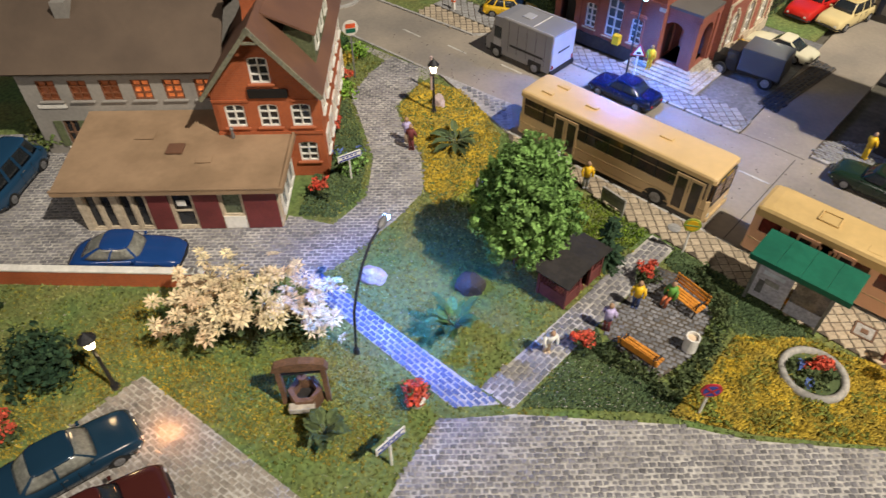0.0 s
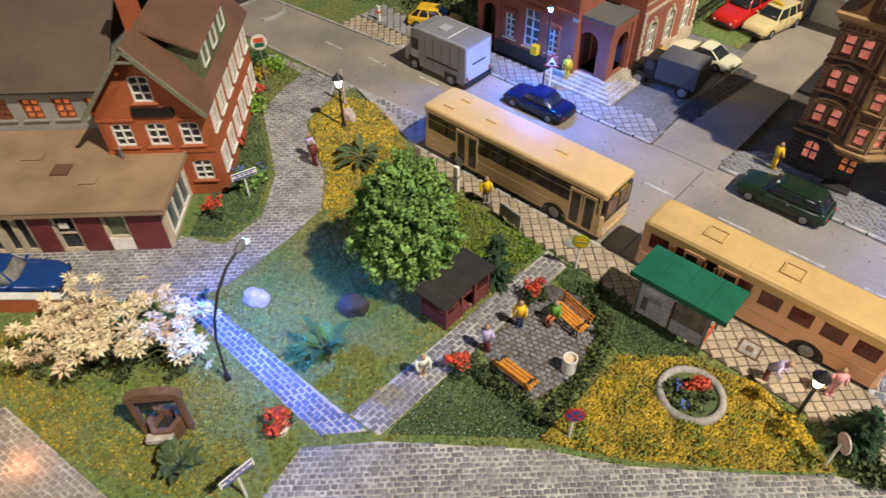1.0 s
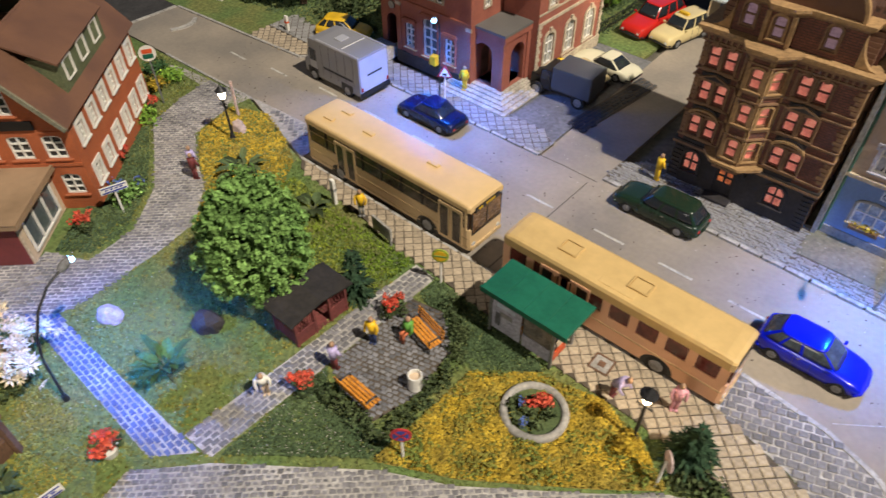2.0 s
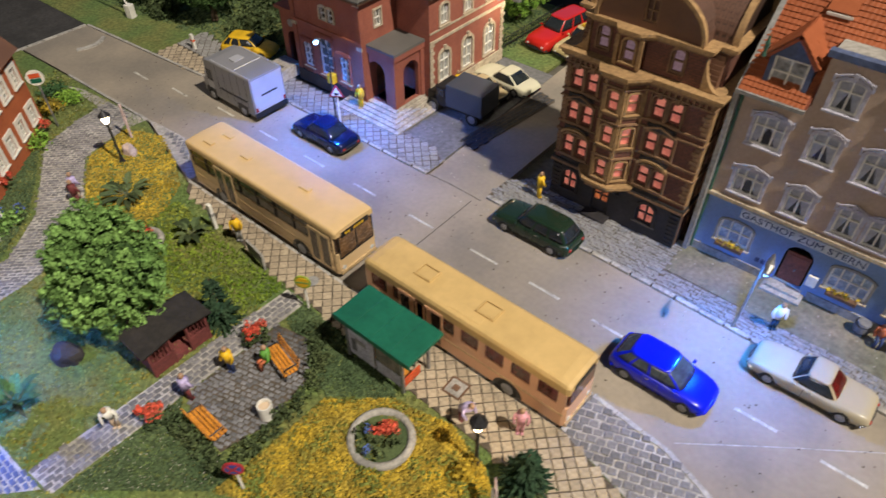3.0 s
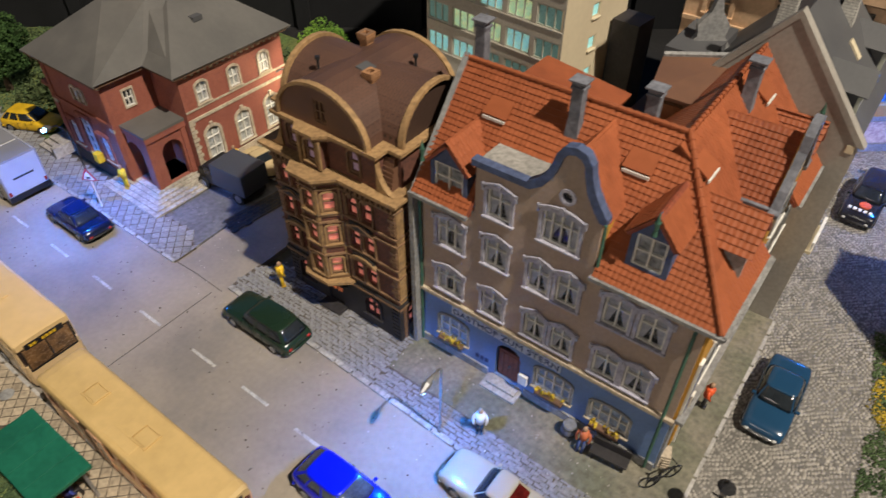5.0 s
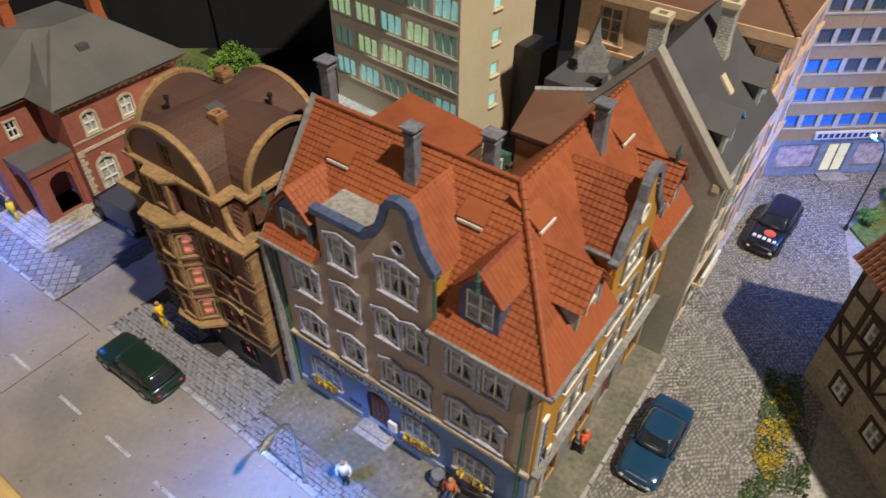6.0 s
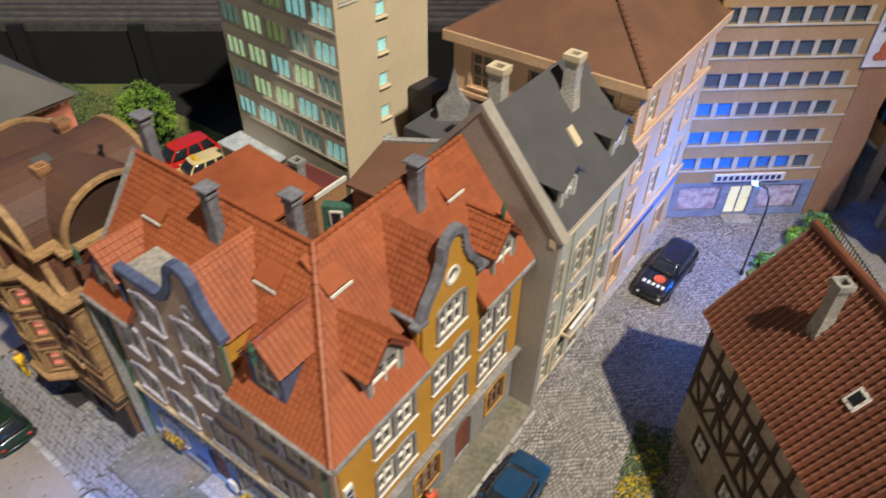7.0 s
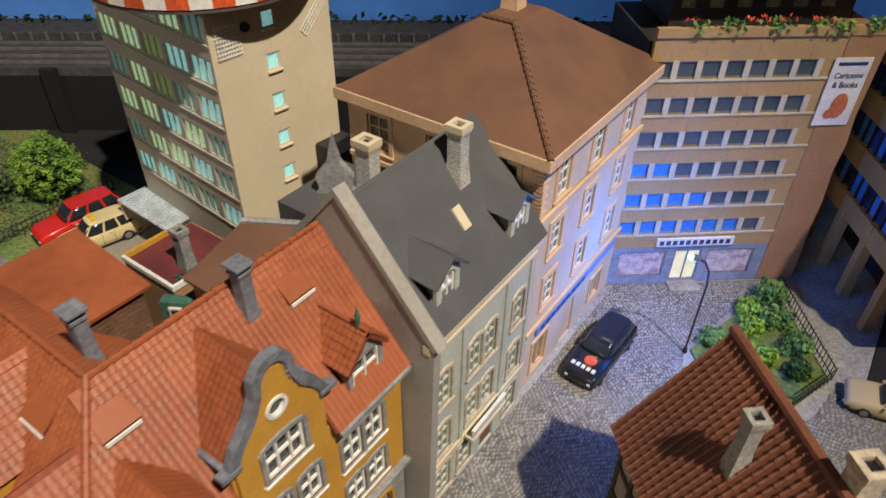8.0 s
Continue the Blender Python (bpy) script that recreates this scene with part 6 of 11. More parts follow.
    # tile-hung corners and scrolls
    for x, q in ((ax1 + 0.02, 1), (ax0 - 0.02, -1)):
        for k in range(7):
            lo, hi = sorted((x, x + q * 0.5))
            block(g, "tile_course", "brown_roof", (lo, hi, 0.3 + k * 0.04, 0.72, 8.1 + k * 0.2, 8.28 + k * 0.2))
        bm = bmesh.new()
        pts = [(0, 0), (q * 0.8, 0)] + [(q * 0.8 * (1 - math.sin(a * math.pi / 10)), 1.4 * (1 - math.cos(a * math.pi / 10))) for a in range(1, 6)]
        extrude_outline(bm, pts, 0.02, 0.26)
        part("scroll", bm, M["tan_stone"], g, m=T(x, 0, 8.14))


def grey_house():
    g = thing("grey_house", "pale plastered house with plain grey slate roof and dormers", "house", T(17.2, 48.5, 0.05, 90))
    L = 7.0
    hs = [(1.1, 5.75, 0.8, 1.7), (3.0, 5.7, 0.8, 1.75), (4.0, 5.7, 0.8, 1.75), (6.0, 5.75, 0.8, 1.7), (1.1, 3.0, 0.8, 1.7), (3.0, 3.1, 0.8, 1.6), (4.0, 3.1, 0.8, 1.6), (6.0, 3.0, 0.8, 1.7),
          (1.1, 0.5, 0.9, 1.7), (2.6, 0.5, 0.9, 1.7), (6.0, 0.5, 0.9, 1.7)]
    wall(g, Matrix(), [(0, 0), (L, 0), (L, 9.5), (0, 9.5)], [opening(*s, 0.15) for s in hs] + [opening(4.3, 0.05, 1.0, 2.2)], "pale_green")
    for s in hs:
        window(g, Matrix(), *s, 2, 3, bar="pale_green", pane="stone_pane", trim="sandstone", arch=0.15, tw=0.13, sill="sandstone")
    block(g, "door", "brown_wood", (3.8, 4.8, 0.1, 0.18, 0.05, 2.25))
    block(g, "cornice", "cream", (-0.1, L + 0.1, -0.3, -0.004, 9.3, 9.65), (0, L, -0.12, -0.004, 8.7, 8.85), (0, L, -0.1, -0.004, 2.45, 2.65), bev=0.03)
    for x in (0.1, 2.1, 4.9, 6.65):
        block(g, "pilaster", "pale_green", (x, x + 0.22, -0.08, -0.004, 2.7, 8.65))
    block(g, "balcony", "cream", (2.4, 4.7, -0.55, -0.01, 2.5, 2.66))
    for i in range(13):
        block(g, "baluster", "white", (2.45 + i * 0.18, 2.53 + i * 0.18, -0.52, -0.44, 2.66, 3.1))
    block(g, "balcony_rail", "white", (2.4, 4.72, -0.55, -0.42, 3.1, 3.2))
    r = 13.5
    plain_roof(g, "roof_slope", "grey_roof", [(0.25, -0.35, 9.65), (L + 0.1, -0.35, 9.65), (L + 0.1, 3.1, r), (0.25, 3.1, r)], [(0.25, 6.5, 9.65), (L + 0.1, 6.5, 9.65), (L + 0.1, 3.1, r), (0.25, 3.1, r)], label="plain dark grey slate roof")
    bm = panel([(-0.2, 0), (6.4, 0), (6.4, 9.8), (3.1, 13.75), (-0.4, 9.7)], [], 0.36)
    part("fire_wall", bm, M["warm_grey"], g, "bare warm grey gable wall", m=T(0.3, -0.02, 0, 90) @ Matrix.Identity(4))
    part("gable_coping", panel([(-0.6, 9.66), (-0.35, 9.62), (3.1, 13.7), (6.45, 9.75), (6.7, 9.85), (3.1, 14.0)], [], 0.5), M["warm_grey"], g, "grey coping on the bare gable", m=T(0.38, -0.02, 0, 90))
    block(g, "back_wall", "grey_plaster", (0.3, L, 6.0, 6.2, 0, 9.6), (L - 0.2, L, 0.3, 6.0, 0, 9.6))
    for x in (1.55, 5.9):
        bm = bmesh.new()
        dm = part("dormer", panel([(-0.42, 0), (0.42, 0), (0.42, 1.0), (0, 1.3), (-0.42, 1.0)], [opening(0, 0.12, 0.5, 0.8, 0.15)], 0.1), M["pale_green"], g, m=T(x, 0.22, 9.95) @ Matrix.Scale(1.45, 4))
        window(dm, Matrix(), 0, 0.12, 0.5, 0.8, 2, 2, bar="white", pane="blue_glass", arch=0.15)
        bm = bmesh.new()
        slab(bm, [(-0.6, -0.12, 0.85), (-0.6, 1.5, 0.95), (0, 1.5, 1.45), (0, -0.12, 1.35)], 0.06), slab(bm, [(0.6, -0.12, 0.85), (0.6, 1.5, 0.95), (0, 1.5, 1.45), (0, -0.12, 1.35)], 0.06)
        box(bm, -0.42, -0.34, 0.1, 0.8, -0.1, 0.95), box(bm, 0.34, 0.42, 0.1, 0.8, -0.1, 0.95)
        part("dormer_roof", bm, M["grey_roof"], dm)
    bm = bmesh.new()
    slab(bm, [(3.6, 1.0, 11.26), (4.0, 1.0, 11.26), (4.0, 1.55, 11.88), (3.6, 1.55, 11.88)], 0.1)
    part("skylight", bm, M["cream"], g)
    chimney(g, 4.75, 2.15, 12.0, 14.1, 0.5, 0.55, "pale_brick", "cream")
    chimney(g, 2.35, 3.95, 11.5, 14.0, 0.5, 0.6, "pale_brick", "cream")
    # ornate rear gable
    bm = bmesh.new()
    pts = [(0, 0), (1.9, 0), (1.75, 0.5), (1.9, 0.9), (1.55, 1.4), (1.65, 1.9), (1.2, 2.5), (0.95, 3.6), (0.7, 2.5), (0.25, 1.9), (0.35, 1.4), (0.0, 0.9), (0.15, 0.5)]
    extrude_outline(bm, pts, 0, 0.35)
    part("rear_gable", bm, M["stone_trim"], g, "scrolled grey rear gable", m=T(3.1, 7.6, 9.2, -55))
    block(g, "rear_wing", "grey_roof", (2.0, 5.6, 6.2, 8.2, 0, 10.4), (0.8, 2.0, 6.2, 7.6, 0, 9.4), label="grey rear wing with low roof")


def orange_house():
    g = thing("corner_block", "large peach plastered corner house with brown hipped roof", "house", T(7.8, 55.85, 0.05))
    w, d, e = 9.2, 10.0, 12.3
    R = T(w, 0, 0, 90)
    hs = [(x, z, 0.95, 1.6) for z in (10.1, 7.3, 4.5) for x in (1.7, 4.7, 7.8)]
    lows = [(1.6, 0.6, 1.3, 1.9), (7.6, 0.6, 1.2, 1.5)]
    wall(g, R, [(0.225, 0), (d, 0), (d, e), (0.225, e)], [opening(*s) for s in hs + lows] + [opening(4.6, 0.05, 1.1, 2.4)], "pale")
    for s in hs:
        window(g, R, *s, 2, 3, bar="white", pane="shade_pane", trim="peach", tw=0.22, sill="peach", deep=0.06)
    for s in lows:
        window(g, R, *s, 2, 1, bar="peach", pane="shop_pane", trim="peach", tw=0.15)
    block(g, "door", "peach", (4.05, 5.15, 0.1, 0.18, 0.05, 2.45), m=R)
    fs = [(x, z, 1.1, 1.7) for z in (10.1, 7.3) for x in (1.6, 4.6, 7.6)]
    wall(g, Matrix(), [(0, 0), (w, 0), (w, e), (0, e)], [opening(*s) for s in fs], "peach")
    for s in fs:
        window(g, Matrix(), *s, 2, 3, bar="peach", pane="shade_pane", trim="peach", tw=0.2, sill="peach")
    block(g, "cornice", "peach", (-0.4, w + 0.4, -0.4, -0.004, e - 0.15, e + 0.35), (w + 0.004, w + 0.4, 0.0, d + 0.2, e - 0.15, e + 0.35), (w + 0.004, w + 0.14, 0, d, 9.55, 9.8), (w + 0.004, w + 0.14, 0, d, 3.6, 3.85), (0, w, -0.14, -0.004, 9.55, 9.8), bev=0.04)
    for i in range(14):
        block(g, "quoin", "peach", (w - (0.5 if i % 2 else 0.32), w + 0.06, -0.06, 0.4 if i % 2 else 0.25, 9.85 - 0.0 + i * 0.17 if i < 14 else 0, 9.97 + i * 0.17))
    block(g, "sign_band", "blue_sign", (1.0, 9.4, -0.1, -0.004, 3.0, 3.45), m=R, label="blue shop sign band")
    for i in range(9):
        block(g, "sign_bar", "navy", (1.4 + i * 0.5, 1.75 + i * 0.5, -0.115, -0.1, 3.1, 3.35), m=R)
    block(g, "back_wall", "peach", (0, 0.2, 0.22, d, 0, e), (0.2, w, d - 0.2, d, 0, e))
    o, z, t = 0.35, e + 0.35, 15.3
    plain_roof(g, "roof", "brown_roof", [(-o, -o, z), (w + o, -o, z), (5.4, 3.8, t), (4.0, 3.8, t)], [(w + o, -o, z), (w + o, d + o, z), (5.4, 6.2, t), (5.4, 3.8, t)], [(w + o, d + o, z), (-o, d + o, z), (4.0, 6.2, t), (5.4, 6.2, t)],
               [(-o, d + o, z), (-o, -o, z), (4.0, 3.8, t), (4.0, 6.2, t)], thick=0.15, label="brown hipped roof")
    plain_roof(g, "roof_top", "brown_roof", [(4.0, 3.8, t), (5.4, 3.8, t), (5.4, 6.2, t), (4.0, 6.2, t)])
    ridge_caps(g, "brown_roof", (w + o, -o, z + 0.02), (5.4, 3.8, t + 0.02), 0.1)
    ridge_caps(g, "brown_roof", (5.4, 3.8, t + 0.02), (4.0, 3.8, t + 0.02), 0.1)
    chimney(g, 4.4, 5.4, 14.6, 17.2, 0.7, 0.7, "peach", "peach")


def shop_block():
    g = thing("office_block", "ochre office block with window bands over a lit shop", "building", T(17.5, 65.9, 0.03, 40))
    L = 7.9
    tops = [12.85, 11.12, 9.4, 7.7, 5.95, 4.25]
    outer = [(-0.75, 2.5), (L, 2.5), (L, 13.9), (-0.75, 13.9)]
    wall(g, Matrix(), outer, [opening(-0.18 + i * 1.1, z - 0.85, 0.96, 0.82) for z in tops for i in range(7)], "ochre_panel", 0.25)
    for k, z in enumerate(tops):
        # Lower left panes are coloured blue in place of the lamp's reflection.
        for i in range(7):
            window(g, Matrix(), -0.18 + i * 1.1, z - 0.85, 0.96, 0.82, 1, 1, bar="metal", pane="blue_lit_pane" if k > 2 and i < 6 - (5 - k) * 2 else "blue_glass" if (i + k) % 3 else "teal_glass", deep=0.05)
        block(g, "sill_band", "cream_trim", (-0.78, L, -0.07, -0.004, z - 0.96, z - 0.86))
        for i in range(8):
            block(g, "mullion", "cream_trim", (-0.87 + i * 1.1, -0.59 + i * 1.1, -0.05, -0.003, z - 0.86, z - 0.0))
        for i in range(3):
            block(g, "joint", "brown_panel", (1.6 + i * 2.4, 1.63 + i * 2.4, -0.012, -0.002, z + 0.02, z + 0.7))
    wall(g, Matrix(), [(-0.75, 0), (L, 0), (L, 2.48), (-0.75, 2.48)], [opening(1.05, 0.5, 2.6, 1.7), opening(3.55, 0.15, 1.5, 2.1), opening(5.95, 0.5, 2.6, 1.7)], "shop_blue", 0.2)
    for x, w, z, h in ((1.05, 2.6, 0.5, 1.7), (3.55, 1.5, 0.15, 2.1), (5.95, 2.6, 0.5, 1.7)):
        window(g, Matrix(), x, z, w, h, 1 if w > 2 else 2, 1, bar="metal", pane="shop_lit" if w < 2 else "display_pane", deep=0.05)
    block(g, "sign", "white", (1.6, 5.8, -0.16, -0.02, 2.62, 3.1), label="white shop sign with dark bars")
    for i in range(11):
        block(g, "sign_bar", "navy", (1.75 + i * 0.36, 1.98 + i * 0.36, -0.17, -0.16, 2.72, 3.0))
    block(g, "doorstep", "concrete", (2.7, 4.4, -0.9, -0.01, 0, 0.12), bev=0.03)
    wall(g, T(L + 0.01, -0.05, 0), [(0, 0), (2.1, 0), (2.05, 2), (1.95, 3.2), (2.0, 5), (1.85, 7), (1.95, 8.5), (1.8, 10), (1.9, 13.9), (0, 13.9)], [], "brown_panel", 4.0, label="bare brown end wall")
    block(g, "body", "near_black", (-0.75, L, 0.6, 6.0, 0, 13.5))
    ps = part("poster", panel([(0, 0), (1.75, 0), (1.75, 3.3), (0, 3.3)], [], 0.06), M["white"], g, "white poster with lettering", m=T(7.6, -0.14, 9.6))
    lettering(ps, "Cartoons", "navy", 0.87, -0.02, 2.35, 0.4, 1.35)
    lettering(ps, "& Books", "navy", 0.87, -0.02, 1.9, 0.4, 1.2)
    bm = bmesh.new()
    ball(bm, 0.95, -0.02, 1.0, 0.42, sz=1.5), ball(bm, 0.6, -0.02, 0.6, 0.25)
    for v in bm.verts:
        v.co.y = -0.03 + (v.co.y + 0.02) * 0.03
    part("poster_shape", bm, M["rust_red"], ps)
    block(ps, "poster_bar", "navy", (0.2, 1.55, -0.02, -0.002, 2.95, 3.1))
    # roof terrace with planters and a set-back storey
    block(g, "terrace", "ochre_panel", (-0.75, L + 1.7, -0.1, 0.2, 13.9, 14.3))
    bm = bmesh.new()
    rng = random.Random(8)
    for cx_, n_ in ((1.0, 26), (2.6, 40), (4.5, 34), (6.2, 26), (7.3, 34), (9.0, 60)):
        for i in range(n_):
            leaf_quad(bm, Vector((cx_ + rng.gauss(0, 0.3), rng.uniform(-0.3, 0.2), 14.3 + rng.uniform(-0.25, 0.35))), 0.16, rng)
    part("terrace_greenery", bm, M["leaf"], g)
    bm = bmesh.new()
    for i in range(60):
        x = rng.choice((0.8, 3.6, 5.0, 6.4)) + rng.uniform(-0.5, 0.5)
        leaf_quad(bm, Vector((x, rng.uniform(-0.2, 0.2), 14.55 + rng.uniform(0, 0.2))), 0.12, rng)
    part("terrace_blossom", bm, M["red_flower"], g)
    block(g, "penthouse", "near_black", (0.5, 9.0, 2.0, 6.0, 13.6, 15.5))
    for i in range(6):
        block(g, "penthouse_pane", "shade_pane", (0.9 + i * 1.3, 1.5 + i * 1.3, 1.9, 1.99, 14.5, 15.2))
    block(g, "penthouse_roof", "cream", (0.0, 10.5, 1.0, 6.5, 15.5, 15.95))
    # the darker concrete block beside it
    c = thing("concrete_block", "dim brown concrete office block with blue-lit window bands on pillars", "building", T(24.2, 77.6, 0, -57))
    for i, z in enumerate((3.5, 6.1, 8.7, 11.3)):
        block(c, "band", "ochre_panel", (0, 12, 0, 5, z, z + 1.2), bev=0.03)
        block(c, "storey", "near_black", (0.2, 11.8, 0.4, 4.8, z + 1.2, z + 2.6))
        # Blue panes have the lamp's reflected light painted in.
        for k in range(16):
            block(c, "window_pane", "blue_lit_pane" if (k * 3 + i) % 5 < 3 and i < 2 else "night_pane", (0.25 + k * 0.72, 0.85 + k * 0.72, 0.25, 0.3, z + 1.24, z + 2.56))
            block(c, "mullion", "dark_metal", (0.86 + k * 0.72, 0.96 + k * 0.72, 0.12, 0.35, z + 1.2, z + 2.6))
    # Block under the overhang; the recess's shade is in its near-black colour.
    block(c, "recess", "near_black", (0.4, 11.6, 2.6, 4.8, 0, 3.5))
    for x in (0.6, 3.3, 6.0, 8.7):
        bm = bmesh.new()
        box(bm, x, x + 0.5, -0.06, 0.5, 0, 4.72, bev=0.03)
        part("pillar", bm, M["ochre_panel"], c)


def hotel():
    g = thing("tower_block", "tall grey-beige tower block with lit green and cyan windows", "building", T(2.6, 53.45, 0, -5))
    W = T(-9.9, 0, 0)
    sills = [4.35, 6.25, 8.15, 10.05, 11.95, 13.85]
    xs = [0.95 + i * 2.0 for i in range(5)]
    wall(g, W, [(0, 0), (9.9, 0), (9.9, 15.6), (0, 15.6)], [opening(x, z, 1.7, 1.2) for x in xs for z in sills], "tower_grey")
    rng = random.Random(4)
    for x in xs:
        for z in sills:
            window(g, W, x, z, 1.7, 1.2, 3, 1, bar="pale_green", pane=rng.choice(("green_lit", "cyan_lit", "teal_pane", "green_lit", "dusk_green", "cyan_lit" if z < 7 else "teal_pane")), deep=0.06)
    for z in sills:
        block(g, "sill_strip", "tower_grey", (-9.85, -0.05, -0.05, -0.004, z - 0.08, z - 0.02))
    R = T(0, 0, 0, 88)
    rs = [(2.95, z + 0.02, 0.72, 0.8) for z in sills]
    wall(g, R, [(0, 0), (6.3, 0), (6.3, 15.6), (0, 15.6)], [opening(*s) for s in rs], "cream", label="cream end wall")
    for s in rs:
        window(g, R, *s, 1, 1, bar="cream", pane="cyan_lit", sill="cream", tw=0.0, deep=0.06)
    block(g, "back", "tower_grey", (-9.9, -9.7, 0.22, 6.3, 0, 15.6), (-9.7, 0.0, 6.2, 6.4, 0, 15.6))
    block(g, "roof", "felt", (-9.9, 0.2, 0, 6.3, 15.6, 15.8))
    # Annex coloured near-black for the shadow beside the tower.
    block(g, "rear_annex", "near_black", (0.3, 2.0, 4.6, 6.4, 0, 7.6))
    # round landing deck with a red and white rim
    bm = bmesh.new()
    cyl(bm, -3.35, 2.45, 15.4, 15.7, 4.9, n=48)
    deck = part("landing_deck", bm, M["dark_felt"], g, "round landing deck")
    n = 36
    for k in range(n):
        a0, a1 = 2 * math.pi * k / n, 2 * math.pi * (k + 1) / n
        bm = bmesh.new()
        q = [(-3.35 + 4.95 * math.cos(a), 2.45 + 4.95 * math.sin(a)) for a in (a0, a1)] + [(-3.35 + 4.8 * math.cos(a), 2.45 + 4.8 * math.sin(a)) for a in (a1, a0)]
        sheet(bm, q, z=16.0, depth=0.42)
        part("rim_plate", bm, M["signal_red" if k % 2 else "white"], deck)
    bm = bmesh.new()
    for i in range(9):
        box(bm, 0.06, 0.1, 0.3 + i * 0.14, 0.34 + i * 0.14, 13.1, 14.6)
    for i in range(8):
        box(bm, 0.06, 0.1, 0.25, 1.5, 13.15 + i * 0.18, 13.19 + i * 0.18)
    part("lattice", bm, M["white"], g, "white lattice at the corner")
    bm = bmesh.new()
    for i in range(9):
        tube(bm, [(0.2, 4.6 + i * 0.15, 13.3 + i * 0.16), (0.2, 4.9 + i * 0.15, 13.0 + i * 0.16)], 0.022, n=4)
    for i in range(4):
        tube(bm, [(0.2, 4.55 + i * 0.11, 13.35 - i * 0.11), (0.2, 5.85 + i * 0.11, 14.7 - i * 0.11)], 0.022, n=4)
    part("lattice", bm, M["white"], g, "white slanting lattice under the deck")
    bm = bmesh.new()
    cyl(bm, 0, 0, -0.06, 0.06, 0.22, n=14, m=Matrix.Translation((0.1, 1.75, 14.2)) @ Matrix.Rotation(radians(90), 4, "Y"))
    part("vent_hole", bm, M["black"], g)
    cn = thing("carport", "open canopy with corrugated light roof", "carport", T(-7.8, 52.6, 0, -2))
    bm = bmesh.new()
    for i in range(23):
        box(bm, i * 0.2, i * 0.2 + 0.1, 0, 1.8, 2.55, 2.67), box(bm, i * 0.2 + 0.1, i * 0.2 + 0.2, 0, 1.8, 2.5, 2.61)
    part("canopy", bm, M["corrugated"], cn, "corrugated pale blue-grey sheet")
    block(cn, "side_panel", "cream", (0.0, 0.12, 0.1, 1.7, 0, 2.5))
    for x, y in ((4.2, 0.1), (4.2, 1.8), (2.1, 1.8)):
        block(cn, "post", "white", (x, x + 0.1, y, y + 0.1, 0, 2.5))


def timber_house():
    g = thing("timbered_house", "half-timbered house with ribbed red-brown roof and stone chimney", "house", T(24.75, 53.3, 0, -47))
    e, r, h = 6.75, 10.7, 2.65
    hs = [(1.9 + i * 2.2, z, 0.8, 1.0) for i in range(4) for z in (1.0, 4.2)]
    wall(g, T(0.3, -h, 0), [(0, 0), (10, 0), (10, e + 0.4), (0, e + 0.4)], [opening(*s) for s in hs], "infill")
    for s in hs:
        window(g, T(0.3, -h, 0), *s, 2, 2, bar="white", pane="stone_pane", trim="timber", tw=0.12)
    for i in range(11):
        block(g, "post", "timber", (0.3 + i * 0.98, 0.5 + i * 0.98, -h - 0.06, -h - 0.002, 2.7, 6.9))
    for z in (2.6, 3.95, 5.35, 6.7):
        block(g, "beam", "timber", (0.3, 10.3, -h - 0.075, -h - 0.003, z, z + 0.2))
    for i in range(10):
        bm = bmesh.new()
        x = 0.5 + i * 0.98
        tube(bm, [(x, -h - 0.04, 2.8 if i % 2 else 3.95), (x + 0.8, -h - 0.04, 3.95 if i % 2 else 2.8)], 0.075, n=4)
        part("brace", bm, M["timber"], g)
    wall(g, T(0.3, h, 0, -90), [(0, 0), (2 * h - 0.225, 0), (2 * h - 0.225, e + 0.5), (h, r - 0.1), (0, e + 0.4)], [], "infill")
    block(g, "back_wall", "infill", (0.5, 10.3, h - 0.2, h, 0, e + 0.4), (10.1, 10.3, -h + 0.2, h - 0.2, 0, e + 0.4))
    k = (r - e) / (h + 0.35)
    for s in (-1, 1):
        base = [(-0.15, s * (h + 0.35), e), (10.8, s * (h + 0.35), e), (10.8, 0, r), (-0.15, 0, r)]
        rf = plain_roof(g, "roof_slope", "ribbed", base, thick=0.12)
        bm = bmesh.new()
        rows, foot, head = 15, Vector((0, s * (h + 0.37), e - 0.01)), Vector((0, 0, r + 0.02))
        for i in range(44):
            for q in range(rows):
                lo, hi = foot.lerp(head, q / rows), foot.lerp(head, (q + 1.15) / rows)
                lo.x = hi.x = -0.1 + i * 0.25
                tube(bm, [lo + Vector((0, 0, 0.05)), hi], [0.062, 0.03], n=5)
        part("roof_ribs", bm, M["ribbed"], rf, "lapped ribbed tiles")
    bm = bmesh.new()
    tube(bm, [(-0.2, 0, r + 0.03), (10.9, 0, r + 0.03)], 0.16, n=8)
    part("ridge_cap", bm, M["ribbed"], g)
    chimney(g, 3.12, -1.15, 9.0, 10.95, 0.4, 0.4, "grey_block", "grey_block")
    chimney(g, 5.0, 0.4, 9.2, 11.45, 0.6, 0.6, "sandstone", "sandstone")
    bm = bmesh.new()
    zz = lambda y: r + y * k * 1.0
    slab(bm, [(5.48, -1.65, zz(-1.65) + 0.14), (5.96, -1.65, zz(-1.65) + 0.14), (5.96, -1.25, zz(-1.25) + 0.14), (5.48, -1.25, zz(-1.25) + 0.14)], 0.1)
    sk = part("skylight", bm, M["white"], g)
    bm = bmesh.new()
    slab(bm, [(5.56, -1.58, zz(-1.58) + 0.16), (5.88, -1.58, zz(-1.58) + 0.16), (5.88, -1.32, zz(-1.32) + 0.16), (5.56, -1.32, zz(-1.32) + 0.16)], 0.1)
    part("skylight_pane", bm, M["glass"], sk)


